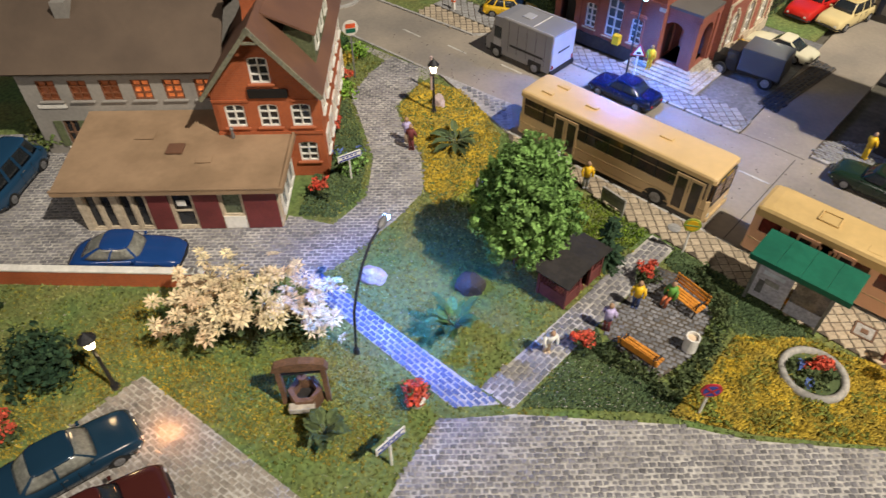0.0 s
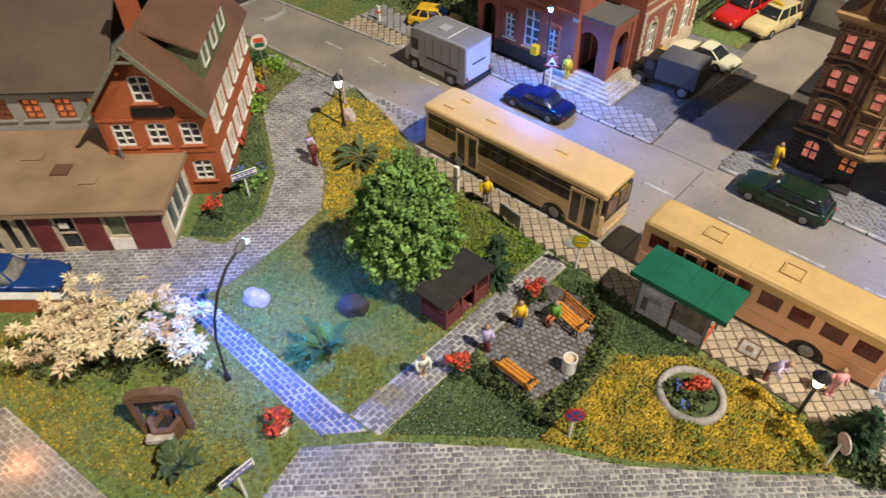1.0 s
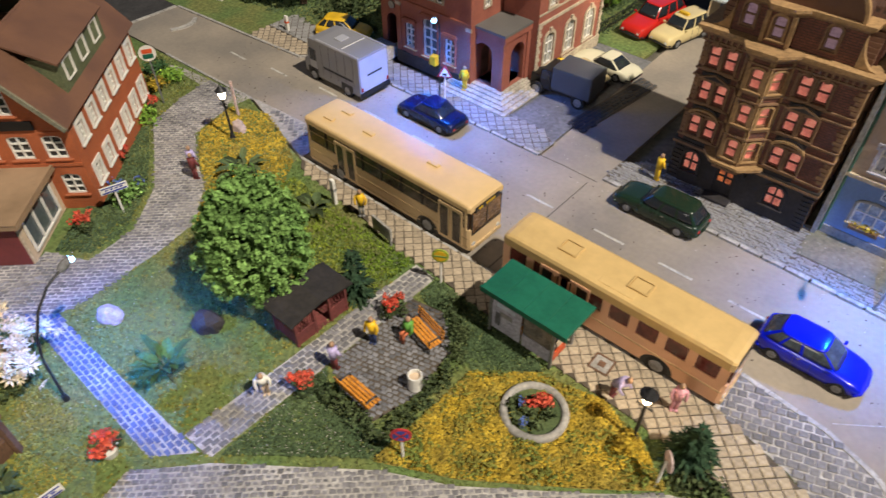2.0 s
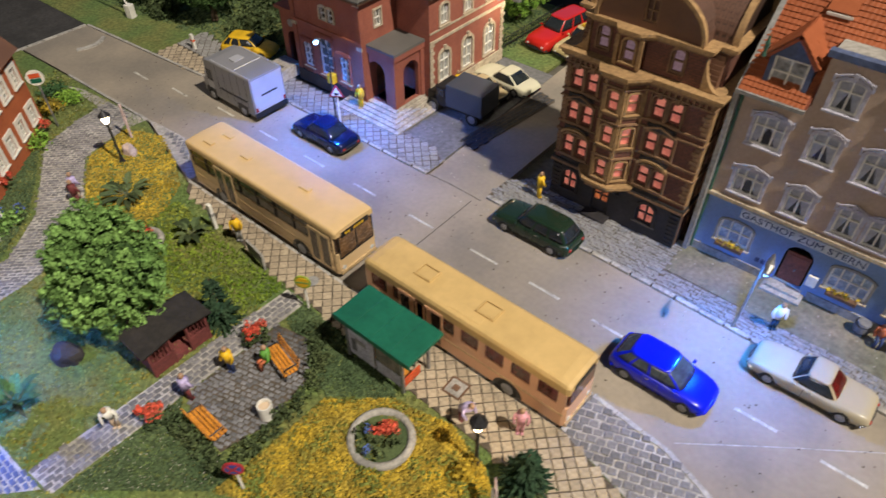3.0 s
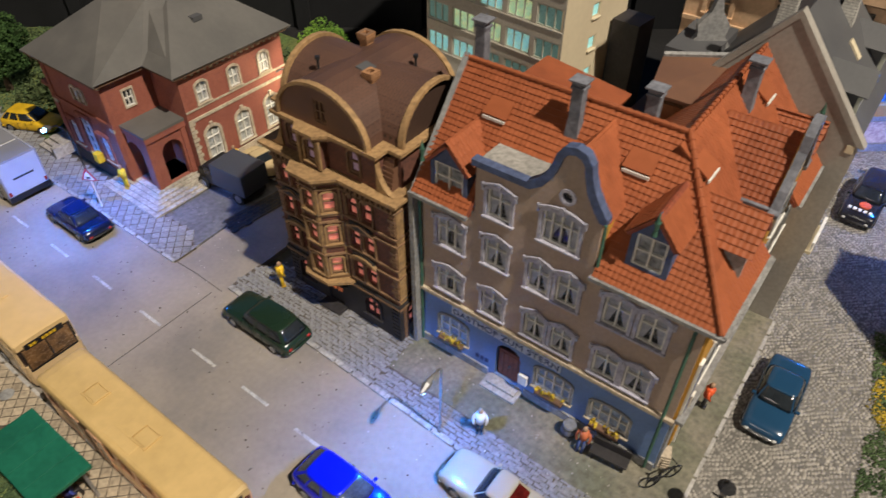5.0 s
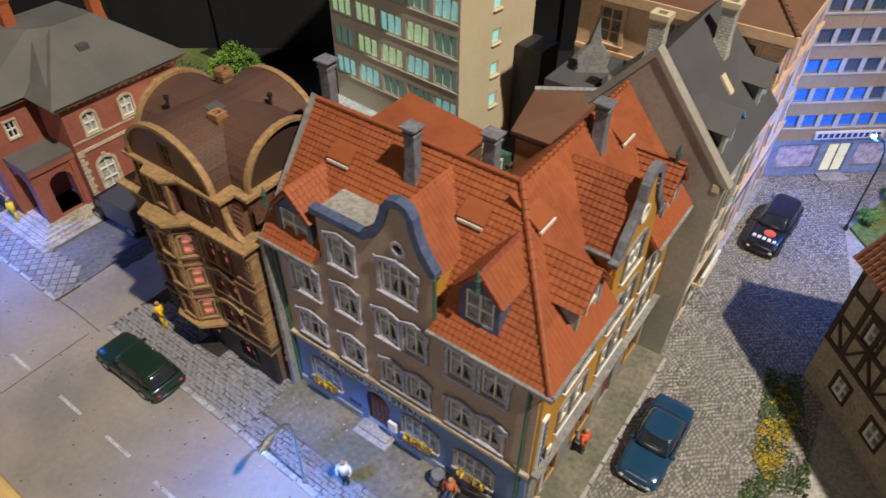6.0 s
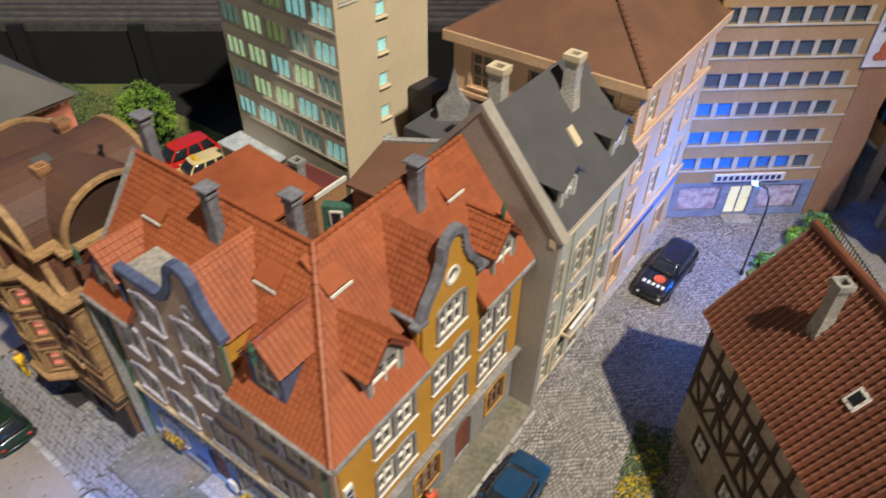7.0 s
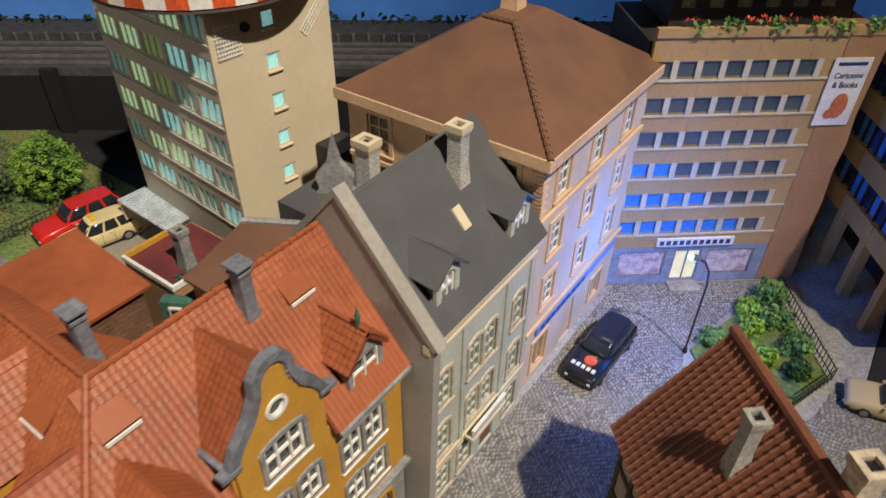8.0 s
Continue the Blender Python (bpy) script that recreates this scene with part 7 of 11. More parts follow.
def yard_buildings():
    g = thing("outbuilding", "rear building with brown lean-to roof and grey ridge", "outbuilding", T(10.4, 45.4, 0))
    block(g, "wall", "brown_panel", (0.15, 3.4, 0.15, 3.9, 0, 10.6))
    plain_roof(g, "roof", "brown_roof", [(0, 0, 10.95), (3.5, 0, 11.0), (2.0, 4.1, 11.3), (-0.7, 2.9, 11.05)], thick=0.14)
    bm = bmesh.new()
    tube(bm, [(-0.7, 2.95, 11.12), (2.0, 4.15, 11.38)], 0.12, n=6)
    part("ridge", bm, M["stone_trim"], g)
    block(g, "lower_roof", "brown_roof", (-0.9, 0.12, -0.1, 2.4, 9.4, 9.5))
    g = thing("workshop", "flat-roofed brown workshop with white parapet and chimney", "outbuilding", T(-0.5, 48.65, 0))
    block(g, "wall", "brown_panel", (0, 3.7, 0, 3.85, 0, 4.3))
    block(g, "roof", "wine", (0.12, 3.58, 0.12, 3.73, 4.3, 4.36))
    block(g, "parapet", "white", (-0.05, 3.75, -0.06, 0.1, 4.3, 4.55), (3.6, 3.76, 0.1, 3.9, 4.3, 4.55))
    block(g, "gutter_board", "ochre", (-0.08, 0.1, 0.1, 2.5, 4.3, 4.6))
    chimney(g, 2.85, 1.45, 4.3, 6.3, 0.55, 0.5, "stone_trim", "stone_trim")
    bm = bmesh.new()
    rng = random.Random(77)
    for i in range(70):
        leaf_quad(bm, Vector((rng.uniform(3.1, 3.6), rng.uniform(0.2, 2.2), 4.36 + rng.uniform(0, 0.2))), 0.12, rng)
    part("roof_moss", bm, M["copper"], g)
    g = thing("gallery", "small courtyard gallery with white window and blue-green panel", "outbuilding", T(9.55, 44.85, 0, 30))
    block(g, "wall", "copper", (0, 1.1, 0, 0.4, 0, 9.9))
    wn = block(g, "window", "white", (0.3, 0.8, -0.08, -0.01, 9.0, 9.75))
    block(wn, "pane", "glass", (0.37, 0.73, -0.1, -0.08, 9.08, 9.68))
    block(g, "panel", "copper", (0.1, 1.0, -0.06, -0.01, 8.3, 8.95))


def backdrop():
    d = T(-20, 60, 0, 36.9)
    g = thing("retaining_wall", "dark retaining wall with railway on top", "wall", d, kind="structure")
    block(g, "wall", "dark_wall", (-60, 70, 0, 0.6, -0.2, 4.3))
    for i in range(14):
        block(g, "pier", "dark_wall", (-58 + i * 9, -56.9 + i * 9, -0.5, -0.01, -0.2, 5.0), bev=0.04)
    block(g, "track_bed", "rail_grey", (-60, 70, 0.6, 12, 3.9, 4.25))
    block(g, "parapet", "rail_grey", (-60, 70, 0.1, 0.4, 4.32, 4.9), (-60, 70, 7.0, 7.3, 4.25, 4.85))
    for i in range(90):
        block(g, "parapet_post", "rail_light", (-50 + i * 1.2, -49.8 + i * 1.2, 6.85, 6.98, 4.3, 4.95))
    for y in (2.4, 3.6, 5.0, 6.2):
        block(g, "rail", "rail_light", (-60, 70, y, y + 0.12, 4.25, 4.45))
    bm = bmesh.new()
    rng = random.Random(5)
    for i in range(900):
        leaf_quad(bm, Vector((rng.uniform(-50, 60), rng.uniform(11, 12), 4.0 + rng.uniform(0, 0.9) * (0.5 + 0.5 * math.sin(i)))), 0.4, rng)
    part("far_hedge", bm, M["fir"], g)
    bm = bmesh.new()
    box(bm, -80, 112, 13, 13.5, -0.3, 46)
    solid("backdrop", bm, M["sky"], "painted blue sky backdrop behind the railway, given a dim glow", "backdrop", d, kind="structure")


M.update(
    barge=mat("olive_grey_paint", (0.20, 0.19, 0.13), (0.15, 0.145, 0.10), rough=0.7), olive=mat("olive_paint", (0.12, 0.14, 0.07), rough=0.7), olive_pane=mat("olive_pane", (0.10, 0.12, 0.07), rough=0.3, bump=0),
    wing_felt=mat("brown_roof_felt", (0.115, 0.082, 0.058), (0.09, 0.064, 0.046), rough=0.75, scale=0.35, fine=3, dirt=0.07, bump=0.08), ember_pane=mat("dim_warm_pane", (0.10, 0.035, 0.02), (0.03, 0.015, 0.012), rough=0.3, bump=0, scale=2.2, glow=0.12, glow_col=(0.7, 0.18, 0.05)),
    cream_trim=mat("cream_trim", (0.54, 0.48, 0.35), (0.46, 0.40, 0.29), rough=0.7, dirt=0.1), teal_glass=mat("teal_grey_pane", (0.07, 0.10, 0.10), (0.045, 0.06, 0.065), rough=0.2, bump=0, scale=1.2),
    rust_bar=mat("rust_window_bar", (0.20, 0.075, 0.035), rough=0.6), pale_pane=mat("pale_pane", (0.45, 0.45, 0.42), (0.25, 0.26, 0.26), rough=0.3, bump=0, scale=2),
    villa_roof=mat("villa_roof_slate", (0.125, 0.118, 0.108), (0.098, 0.093, 0.087), rough=0.65, scale=0.4, fine=4, dirt=0.07, bump=0.06), step_stone=mat("step_stone", (0.42, 0.38, 0.32), (0.30, 0.27, 0.23), rough=0.85, fine=6),
    bright_yellow=mat("yellow_paint", (0.75, 0.46, 0.02), rough=0.45, bump=0.03, dirt=0.12), tan_dark=mat("dark_tan_trim", (0.235, 0.135, 0.072), (0.165, 0.098, 0.055), rough=0.7),
    # The tan side brick below is the dark brick with spotlight in its colour.
    shingle=patterned(mat("dark_brown_shingle", (0.12, 0.06, 0.04), (0.09, 0.047, 0.034), rough=0.6, scale=0.5, fine=5, dirt=0.1, bump=0.08), "brick", 0.22, 0.13, 0.01, (0.05, 0.028, 0.02), 0.5, axes="xy"), lit_side_wall=patterned(mat("lit_tan_brick", (0.20, 0.105, 0.05), (0.15, 0.078, 0.04), rough=0.75, scale=0.8, fine=6), "brick", 0.26, 0.11, 0.012, (0.07, 0.045, 0.03), 0.4), dusk_pane=mat("violet_pane", (0.38, 0.28, 0.33), (0.28, 0.2, 0.25), rough=0.3, bump=0, glow=0.12, glow_col=(0.6, 0.35, 0.5)), tan_brick=patterned(mat("tan_chimney_brick", (0.40, 0.20, 0.09), rough=0.8), "b", 0.2, 0.1, 0.014, (0.2, 0.11, 0.06)),
    stone_pane=mat("stone_tone_pane", (0.22, 0.21, 0.17), (0.12, 0.115, 0.10), rough=0.35, bump=0, scale=2), warm_grey=mat("warm_grey_render", (0.33, 0.305, 0.265), (0.275, 0.25, 0.22), rough=0.85, scale=0.3, fine=6, dirt=0.12),
    pale_brick=patterned(mat("pale_chimney_brick", (0.52, 0.50, 0.45), rough=0.8), "b", 0.24, 0.11, 0.016, (0.3, 0.29, 0.27)), shade_pane=mat("shaded_pane", (0.20, 0.17, 0.12), (0.10, 0.10, 0.09), rough=0.25, bump=0, scale=1.5),
    blue_sign=mat("blue_sign", (0.16, 0.25, 0.55), rough=0.6, bump=0), shop_blue=mat("blue_shopfront", (0.26, 0.31, 0.42), rough=0.6), display_pane=lit("display_window", (0.45, 0.40, 0.42), 0.28, (0.25, 0.18, 0.22)),
    rust_red=mat("rust_red_print", (0.50, 0.14, 0.06), rough=0.7, bump=0), night_pane=mat("night_pane", (0.03, 0.06, 0.22), (0.015, 0.02, 0.05), rough=0.2, bump=0, scale=0.5),
    tower_grey=mat("tower_cladding", (0.46, 0.42, 0.35), (0.40, 0.365, 0.305), rough=0.75, scale=0.3, fine=6, dirt=0.12), teal_pane=mat("teal_pane", (0.14, 0.24, 0.22), rough=0.3, bump=0, glow=0.22, glow_col=(0.22, 0.42, 0.36)),
    dusk_green=mat("dim_green_pane", (0.16, 0.2, 0.1), rough=0.3, bump=0, glow=0.3, glow_col=(0.25, 0.35, 0.12)), dark_felt=mat("dark_deck", (0.09, 0.07, 0.06), rough=0.8),
    # The blue pane colour below stands in for LED light on the glass.
    blue_lit_pane=mat("blue_lit_pane", (0.05, 0.22, 0.62), (0.04, 0.16, 0.5), rough=0.35, scale=0.6, fine=4, bump=0.05), signal_red=mat("signal_red", (0.65, 0.10, 0.03), rough=0.5, bump=0.05), corrugated=mat("corrugated_sheet", (0.50, 0.55, 0.58), rough=0.5), infill=mat("timber_infill", (0.33, 0.27, 0.20), (0.25, 0.205, 0.15), rough=0.85, fine=6),
    timber=mat("dark_timber", (0.05, 0.028, 0.018), rough=0.75, fine=10), ribbed=mat("ribbed_roof", (0.17, 0.06, 0.032), (0.125, 0.045, 0.026), rough=0.55, scale=0.4, fine=6, dirt=0.15),
    grey_block=mat("grey_stone_block", (0.30, 0.28, 0.25), (0.22, 0.21, 0.19), rough=0.85),
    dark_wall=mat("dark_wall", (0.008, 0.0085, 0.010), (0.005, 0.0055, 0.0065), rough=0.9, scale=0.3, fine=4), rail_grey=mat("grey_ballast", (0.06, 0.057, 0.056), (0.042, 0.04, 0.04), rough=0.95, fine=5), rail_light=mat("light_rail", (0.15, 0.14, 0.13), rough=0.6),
    # Sky paint with a faint blue glow added to the board itself.
    sky=mat("painted_sky", (0.06, 0.18, 0.50), (0.10, 0.25, 0.58), rough=0.9, scale=0.02, fine=0.2, bump=0, glow=0.16, glow_col=(0.08, 0.28, 0.85)),
)
station()
police()
brown_house()
grey_house()
orange_house()
shop_block()
hotel()
timber_house()
yard_buildings()
backdrop()


# ---- vehicles ----
def loft(bm, rings, mi=0, caps=True):
    vs = [[bm.verts.new(p) for p in r] for r in rings]
    n = len(vs[0])
    for a, b in zip(vs, vs[1:]):
        for k in range(n):
            bm.faces.new((a[k], a[(k + 1) % n], b[(k + 1) % n], b[k])).material_index = mi
    if caps:
        bm.faces.new(vs[0][::-1]).material_index = mi
        bm.faces.new(vs[-1]).material_index = mi


def body_ring(x, z0, z1, w):
    """A cross-section of a car's lower body: sill, bulging flank, shoulder and crowned top."""
    half = [(0.84, z0), (0.95, z0 + 0.07), (1.0, z0 + (z1 - z0) * 0.42), (0.985, z0 + (z1 - z0) * 0.72), (0.93, z1 - 0.045), (0.84, z1 - 0.006), (0.5, z1 + 0.02)]
    return [(x, -w * a, z) for a, z in half] + [(x, 0, z1 + 0.03)] + [(x, w * a, z) for a, z in half[::-1]]


def wheel_set(car, axles, hw, r, rim="metal", w=0.2):
    if ("wheel", r, w) not in CACHE:
        bm = bmesh.new()
        cyl(bm, 0, 0, -w / 2, w / 2, r, n=18)
        bmesh.ops.bevel(bm, geom=[e for e in bm.edges if abs(e.verts[0].co.z - e.verts[1].co.z) < 1e-6], offset=0.03, segments=2, affect="EDGES")
        bm.transform(Matrix.Rotation(radians(90), 4, "X"))
        tyre = dress(finish("wheel", bm), M["tyre"])
        bm = bmesh.new()
        cyl(bm, 0, 0, -w / 2 - 0.015, w / 2 + 0.015, r * 0.6, n=14)
        cyl(bm, 0, 0, -w / 2 - 0.03, w / 2 + 0.03, r * 0.18, n=8)
        for k in range(6):
            a = k * math.pi / 3
            box(bm, -0.02, 0.02, r * 0.2, r * 0.55, -w / 2 - 0.025, w / 2 + 0.025)
            bmesh.ops.rotate(bm, verts=bm.verts[-8:], cent=(0, 0, 0), matrix=Matrix.Rotation(a, 3, "Z"))
        bm.transform(Matrix.Rotation(radians(90), 4, "X"))
        CACHE[("wheel", r, w)] = (tyre, dress(finish("rim", bm), M[rim]))
    tyre, rim_me = CACHE[("wheel", r, w)]
    for x in axles:
        for s in (-1, 1):
            ob = part("wheel", tyre, None, car, m=T(x, s * (hw - w * 0.5), r))
            part("rim", rim_me, None, ob)


# side view of a body: how far along its half length, and how high its upper edge is as a share of the car's height
BODY_LINES = dict(
    sedan=((-1, .38), (-.975, .54), (-.88, .61), (-.45, .635), (.2, .625), (.5, .60), (.84, .54), (.965, .46), (1, .34)),
    coupe=((-1, .36), (-.975, .52), (-.86, .585), (-.45, .61), (.2, .61), (.45, .585), (.84, .54), (.965, .47), (1, .34)),
    hatch=((-1, .40), (-.975, .58), (-.9, .63), (-.3, .64), (.25, .63), (.5, .585), (.8, .50), (.95, .41), (1, .31)),
    wagon=((-1, .40), (-.975, .57), (-.9, .61), (-.3, .62), (.25, .615), (.48, .59), (.85, .53), (.965, .46), (1, .33)),
    sport=((-1, .38), (-.96, .50), (-.75, .60), (-.4, .58), (.1, .58), (.45, .56), (.75, .50), (.93, .38), (1, .26)),
    van=((-1, .40), (-.975, .52), (-.9, .55), (.2, .55), (.7, .55), (.88, .53), (.96, .47), (1, .33)),
    old=((-1, .26), (-.96, .36), (-.82, .47), (-.5, .57), (.2, .60), (.5, .56), (.8, .50), (.95, .40), (1, .27)))
# cabin: front and rear ends of roof and of waistline as shares of the half length
CABINS = dict(sedan=(.20, -.36, .44, -.62), coupe=(.10, -.24, .32, -.46), hatch=(.16, -.66, .50, -.94), wagon=(.18, -.76, .42, -.95), sport=(.04, -.30, .30, -.66), van=(.66, -.92, .86, -.98), old=(.16, -.34, .34, -.74))


def along(line, u):
    """The height at u on a line of (place, height) points, rounded between them."""
    for (a, p), (b, q) in zip(line, line[1:]):
        if u <= b:
            k = (u - a) / (b - a)
            return p + (q - p) * (0.5 * k + 0.5 * k * k * (3 - 2 * k))
    return line[-1][1]


def car(name, label, x, y, rz, paint, L=4.3, W=1.72, H=1.4, shape="sedan", group="", glass_mt="car_glass", bumper=None, z=0.0, category="car", rear_mt=None):
    """A model car that looks to +x of its own: body, cabin glass with pillars, roof, wheels, lamps."""
    c = thing(name, label, category, T(x, y, z, rz), group)
    h, hw, z0 = L / 2, W / 2, 0.17
    line = BODY_LINES[shape]
    round_end = 0.30 if shape == "old" else 0.2 if shape in ("hatch", "sport", "coupe") else 0.13
    us = [-1, -.985, -.955, -.9, -.8, -.66, -.5, -.3, -.1, .1, .3, .46, .6, .72, .82, .9, .955, .985, 1]
    bm = bmesh.new()
    rings = []
    for u in us:
        lift = 0.17 * max(0, (abs(u) - 0.9) / 0.1) ** 2
        rings.append(body_ring(u * h, z0 + lift, along(line, u) * H, hw * (1 - round_end * abs(u) ** 7)))
    loft(bm, rings)
    part("body", bm, M[paint], c, smooth=True)
    xf, xr, bf, br = CABINS[shape]
    belt, t = along(line, (bf + br) / 2) * H - 0.03, H - 0.07
    gw, tw = hw * 0.90, hw * (0.80 if shape == "van" else 0.70)
    n, e = 32, 0.36 if shape != "old" else 0.5

    def cab(a, k, out=0.0):
        """A point of the cabin's skin: a round the plan, k from the waist to the roof."""
        kk = k if shape == "van" else k ** 1.15
        fx, rx, w = (bf + (xf - bf) * kk) * h, (br + (xr - br) * kk) * h, gw + (tw - gw) * kk
        cs, sn = math.cos(a), math.sin(a)
        px = (fx + rx) / 2 + ((fx - rx) / 2 + out) * math.copysign(abs(cs) ** e, cs)
        return Vector((px, (w + out) * math.copysign(abs(sn) ** e, sn), belt + (t - belt) * k))

    def side(xs):
        """The angle on the left flank that lies at the share xs of the way from the front to the rear."""
        return math.acos(math.copysign(abs(1 - 2 * xs) ** (1 / e), 1 - 2 * xs))
    bm = bmesh.new()
    loft(bm, [[cab(2 * math.pi * i / n, k) for i in range(n)] for k in (0, 0.35, 0.7, 1)])
    part("glazing", bm, M[glass_mt], c, smooth=True)

    def strip(nm, a0, a1, mt, k0=0.0, k1=1.0, out=0.014, m=5):
        bm = bmesh.new()
        ks = [k0 + (k1 - k0) * i / 3 for i in range(4)]
        grid = [[bm.verts.new(cab(a0 + (a1 - a0) * j / m, k, out)) for j in range(m + 1)] for k in ks]
        for lo, hi in zip(grid, grid[1:]):
            for j in range(m):
                bm.faces.new((lo[j], lo[j + 1], hi[j + 1], hi[j]))
        part(nm, bm, M[mt], c, smooth=True)
    if rear_mt:
        strip("rear_window", math.pi - 0.9, math.pi + 0.9, rear_mt, 0.04, 0.96, 0.006, 12)
    mids = dict(sedan=(0.52,), coupe=(), hatch=(0.46, 0.74), old=(0.5,), wagon=(0.36, 0.66), van=(0.2, 0.45, 0.7), sport=())[shape]
    for s in (1, -1):
        strip("front_pillar", s * 0.62, s * 0.80, paint)
        strip("rear_pillar", s * (math.pi - 0.86), s * (math.pi - 0.52), paint)
        for k in mids:
            strip("door_pillar", s * side(k - 0.022), s * side(k + 0.022), paint)
        strip("waist_rail", s * 0.62, s * (math.pi - 0.55), paint, 0.0, 0.06, 0.016, 14)
    bm = bmesh.new()
    levels = ((1.0, 0.02, 0), (1.0, 0.0, 0.035), (0.93, -0.02, 0.058), (0.7, -0.05, 0.072), (0.35, -0.05, 0.08), (0.04, 0, 0.082))
    rings = []
    for sc, out, dz in levels:
        rings.append([])
        for i in range(n):
            p = cab(2 * math.pi * i / n, 0.97, out)
            mid = (xf + xr) * h / 2
            rings[-1].append((mid + (p.x - mid) * (sc if sc > 0.5 else sc), p.y * sc, t - 0.02 + dz * (0.6 if shape == "van" else 1)))
    loft(bm, rings)
    part("roof", bm, M[paint], c, smooth=True)
    r = 0.30 if H < 1.7 else 0.34
    axles = (-h * 0.60, h * 0.61)
    wheel_set(c, axles, hw + 0.015, r)
    for xx in axles:
        for s in (-1, 1):
            bm = bmesh.new()
            extrude_outline(bm, [((r + 0.07) * math.cos(q * math.pi / 9), r - 0.1 + (r * 0.62 + 0.07) * math.sin(q * math.pi / 9)) for q in range(10)] + [(-r - 0.06, 0.16), (r + 0.06, 0.16)], s * (hw - 0.12), s * (hw + 0.004))
            part("wheel_arch", bm, M["black"], c, m=T(xx, 0, 0))
    top = lambda u: along(line, u) * H
    for s in (1, -1):
        bm = bmesh.new()
        w = hw * (1 - round_end)
        tube(bm, [(s * (h - 0.22), -hw * 0.97, z0 + 0.2), (s * (h - 0.02), -w * 0.86, z0 + 0.2), (s * (h + 0.035), 0, z0 + 0.2), (s * (h - 0.02), w * 0.86, z0 + 0.2), (s * (h - 0.22), hw * 0.97, z0 + 0.2)], 0.062, n=8)
        part("bumper", bm, M[bumper or "dark_metal"], c, smooth=True)
        zz = top(s * 0.985) - (0.17 if s > 0 else 0.19)
        for k in (-1, 1):
            bm = bmesh.new()
            ball(bm, s * (h - 0.05), k * w * 0.72, zz + 0.03, 0.115, sz=0.75, u=10, v=6)
            part("headlight" if s > 0 else "tail_light", bm, M["lens" if s > 0 else "tail_lens"], c, smooth=True)
    block(c, "grille", "black", (h - 0.03, h + 0.006, -hw * 0.42, hw * 0.42, z0 + 0.26, top(0.99) - 0.14))
    for s in (-1, 1):
        for k in (0.30, 0.52) if mids else (0.34,):
            xx = (bf + (br - bf) * k) * h
            bm = bmesh.new()
            box(bm, xx - 0.009, xx + 0.009, s * (hw * 0.99) - 0.012, s * (hw * 0.99) + 0.012, z0 + 0.12, belt - 0.06)
            part("door_seam", bm, M["black"], c)
        block(c, "door_handle", "chrome", ((bf + (br - bf) * 0.46) * h - 0.07, (bf + (br - bf) * 0.46) * h + 0.07, s * hw * 0.985 - 0.02, s * hw * 0.985 + 0.02, belt - 0.13, belt - 0.10))
        block(c, "mirror", paint, (bf * h - 0.3, bf * h - 0.18, s * hw - 0.07, s * hw + 0.09, belt - 0.0, belt + 0.1), bev=0.02)
    block(c, "floor", "black", (-h * 0.85, h * 0.85, -hw + 0.1, hw - 0.1, 0.11, z0 + 0.08))
    return c


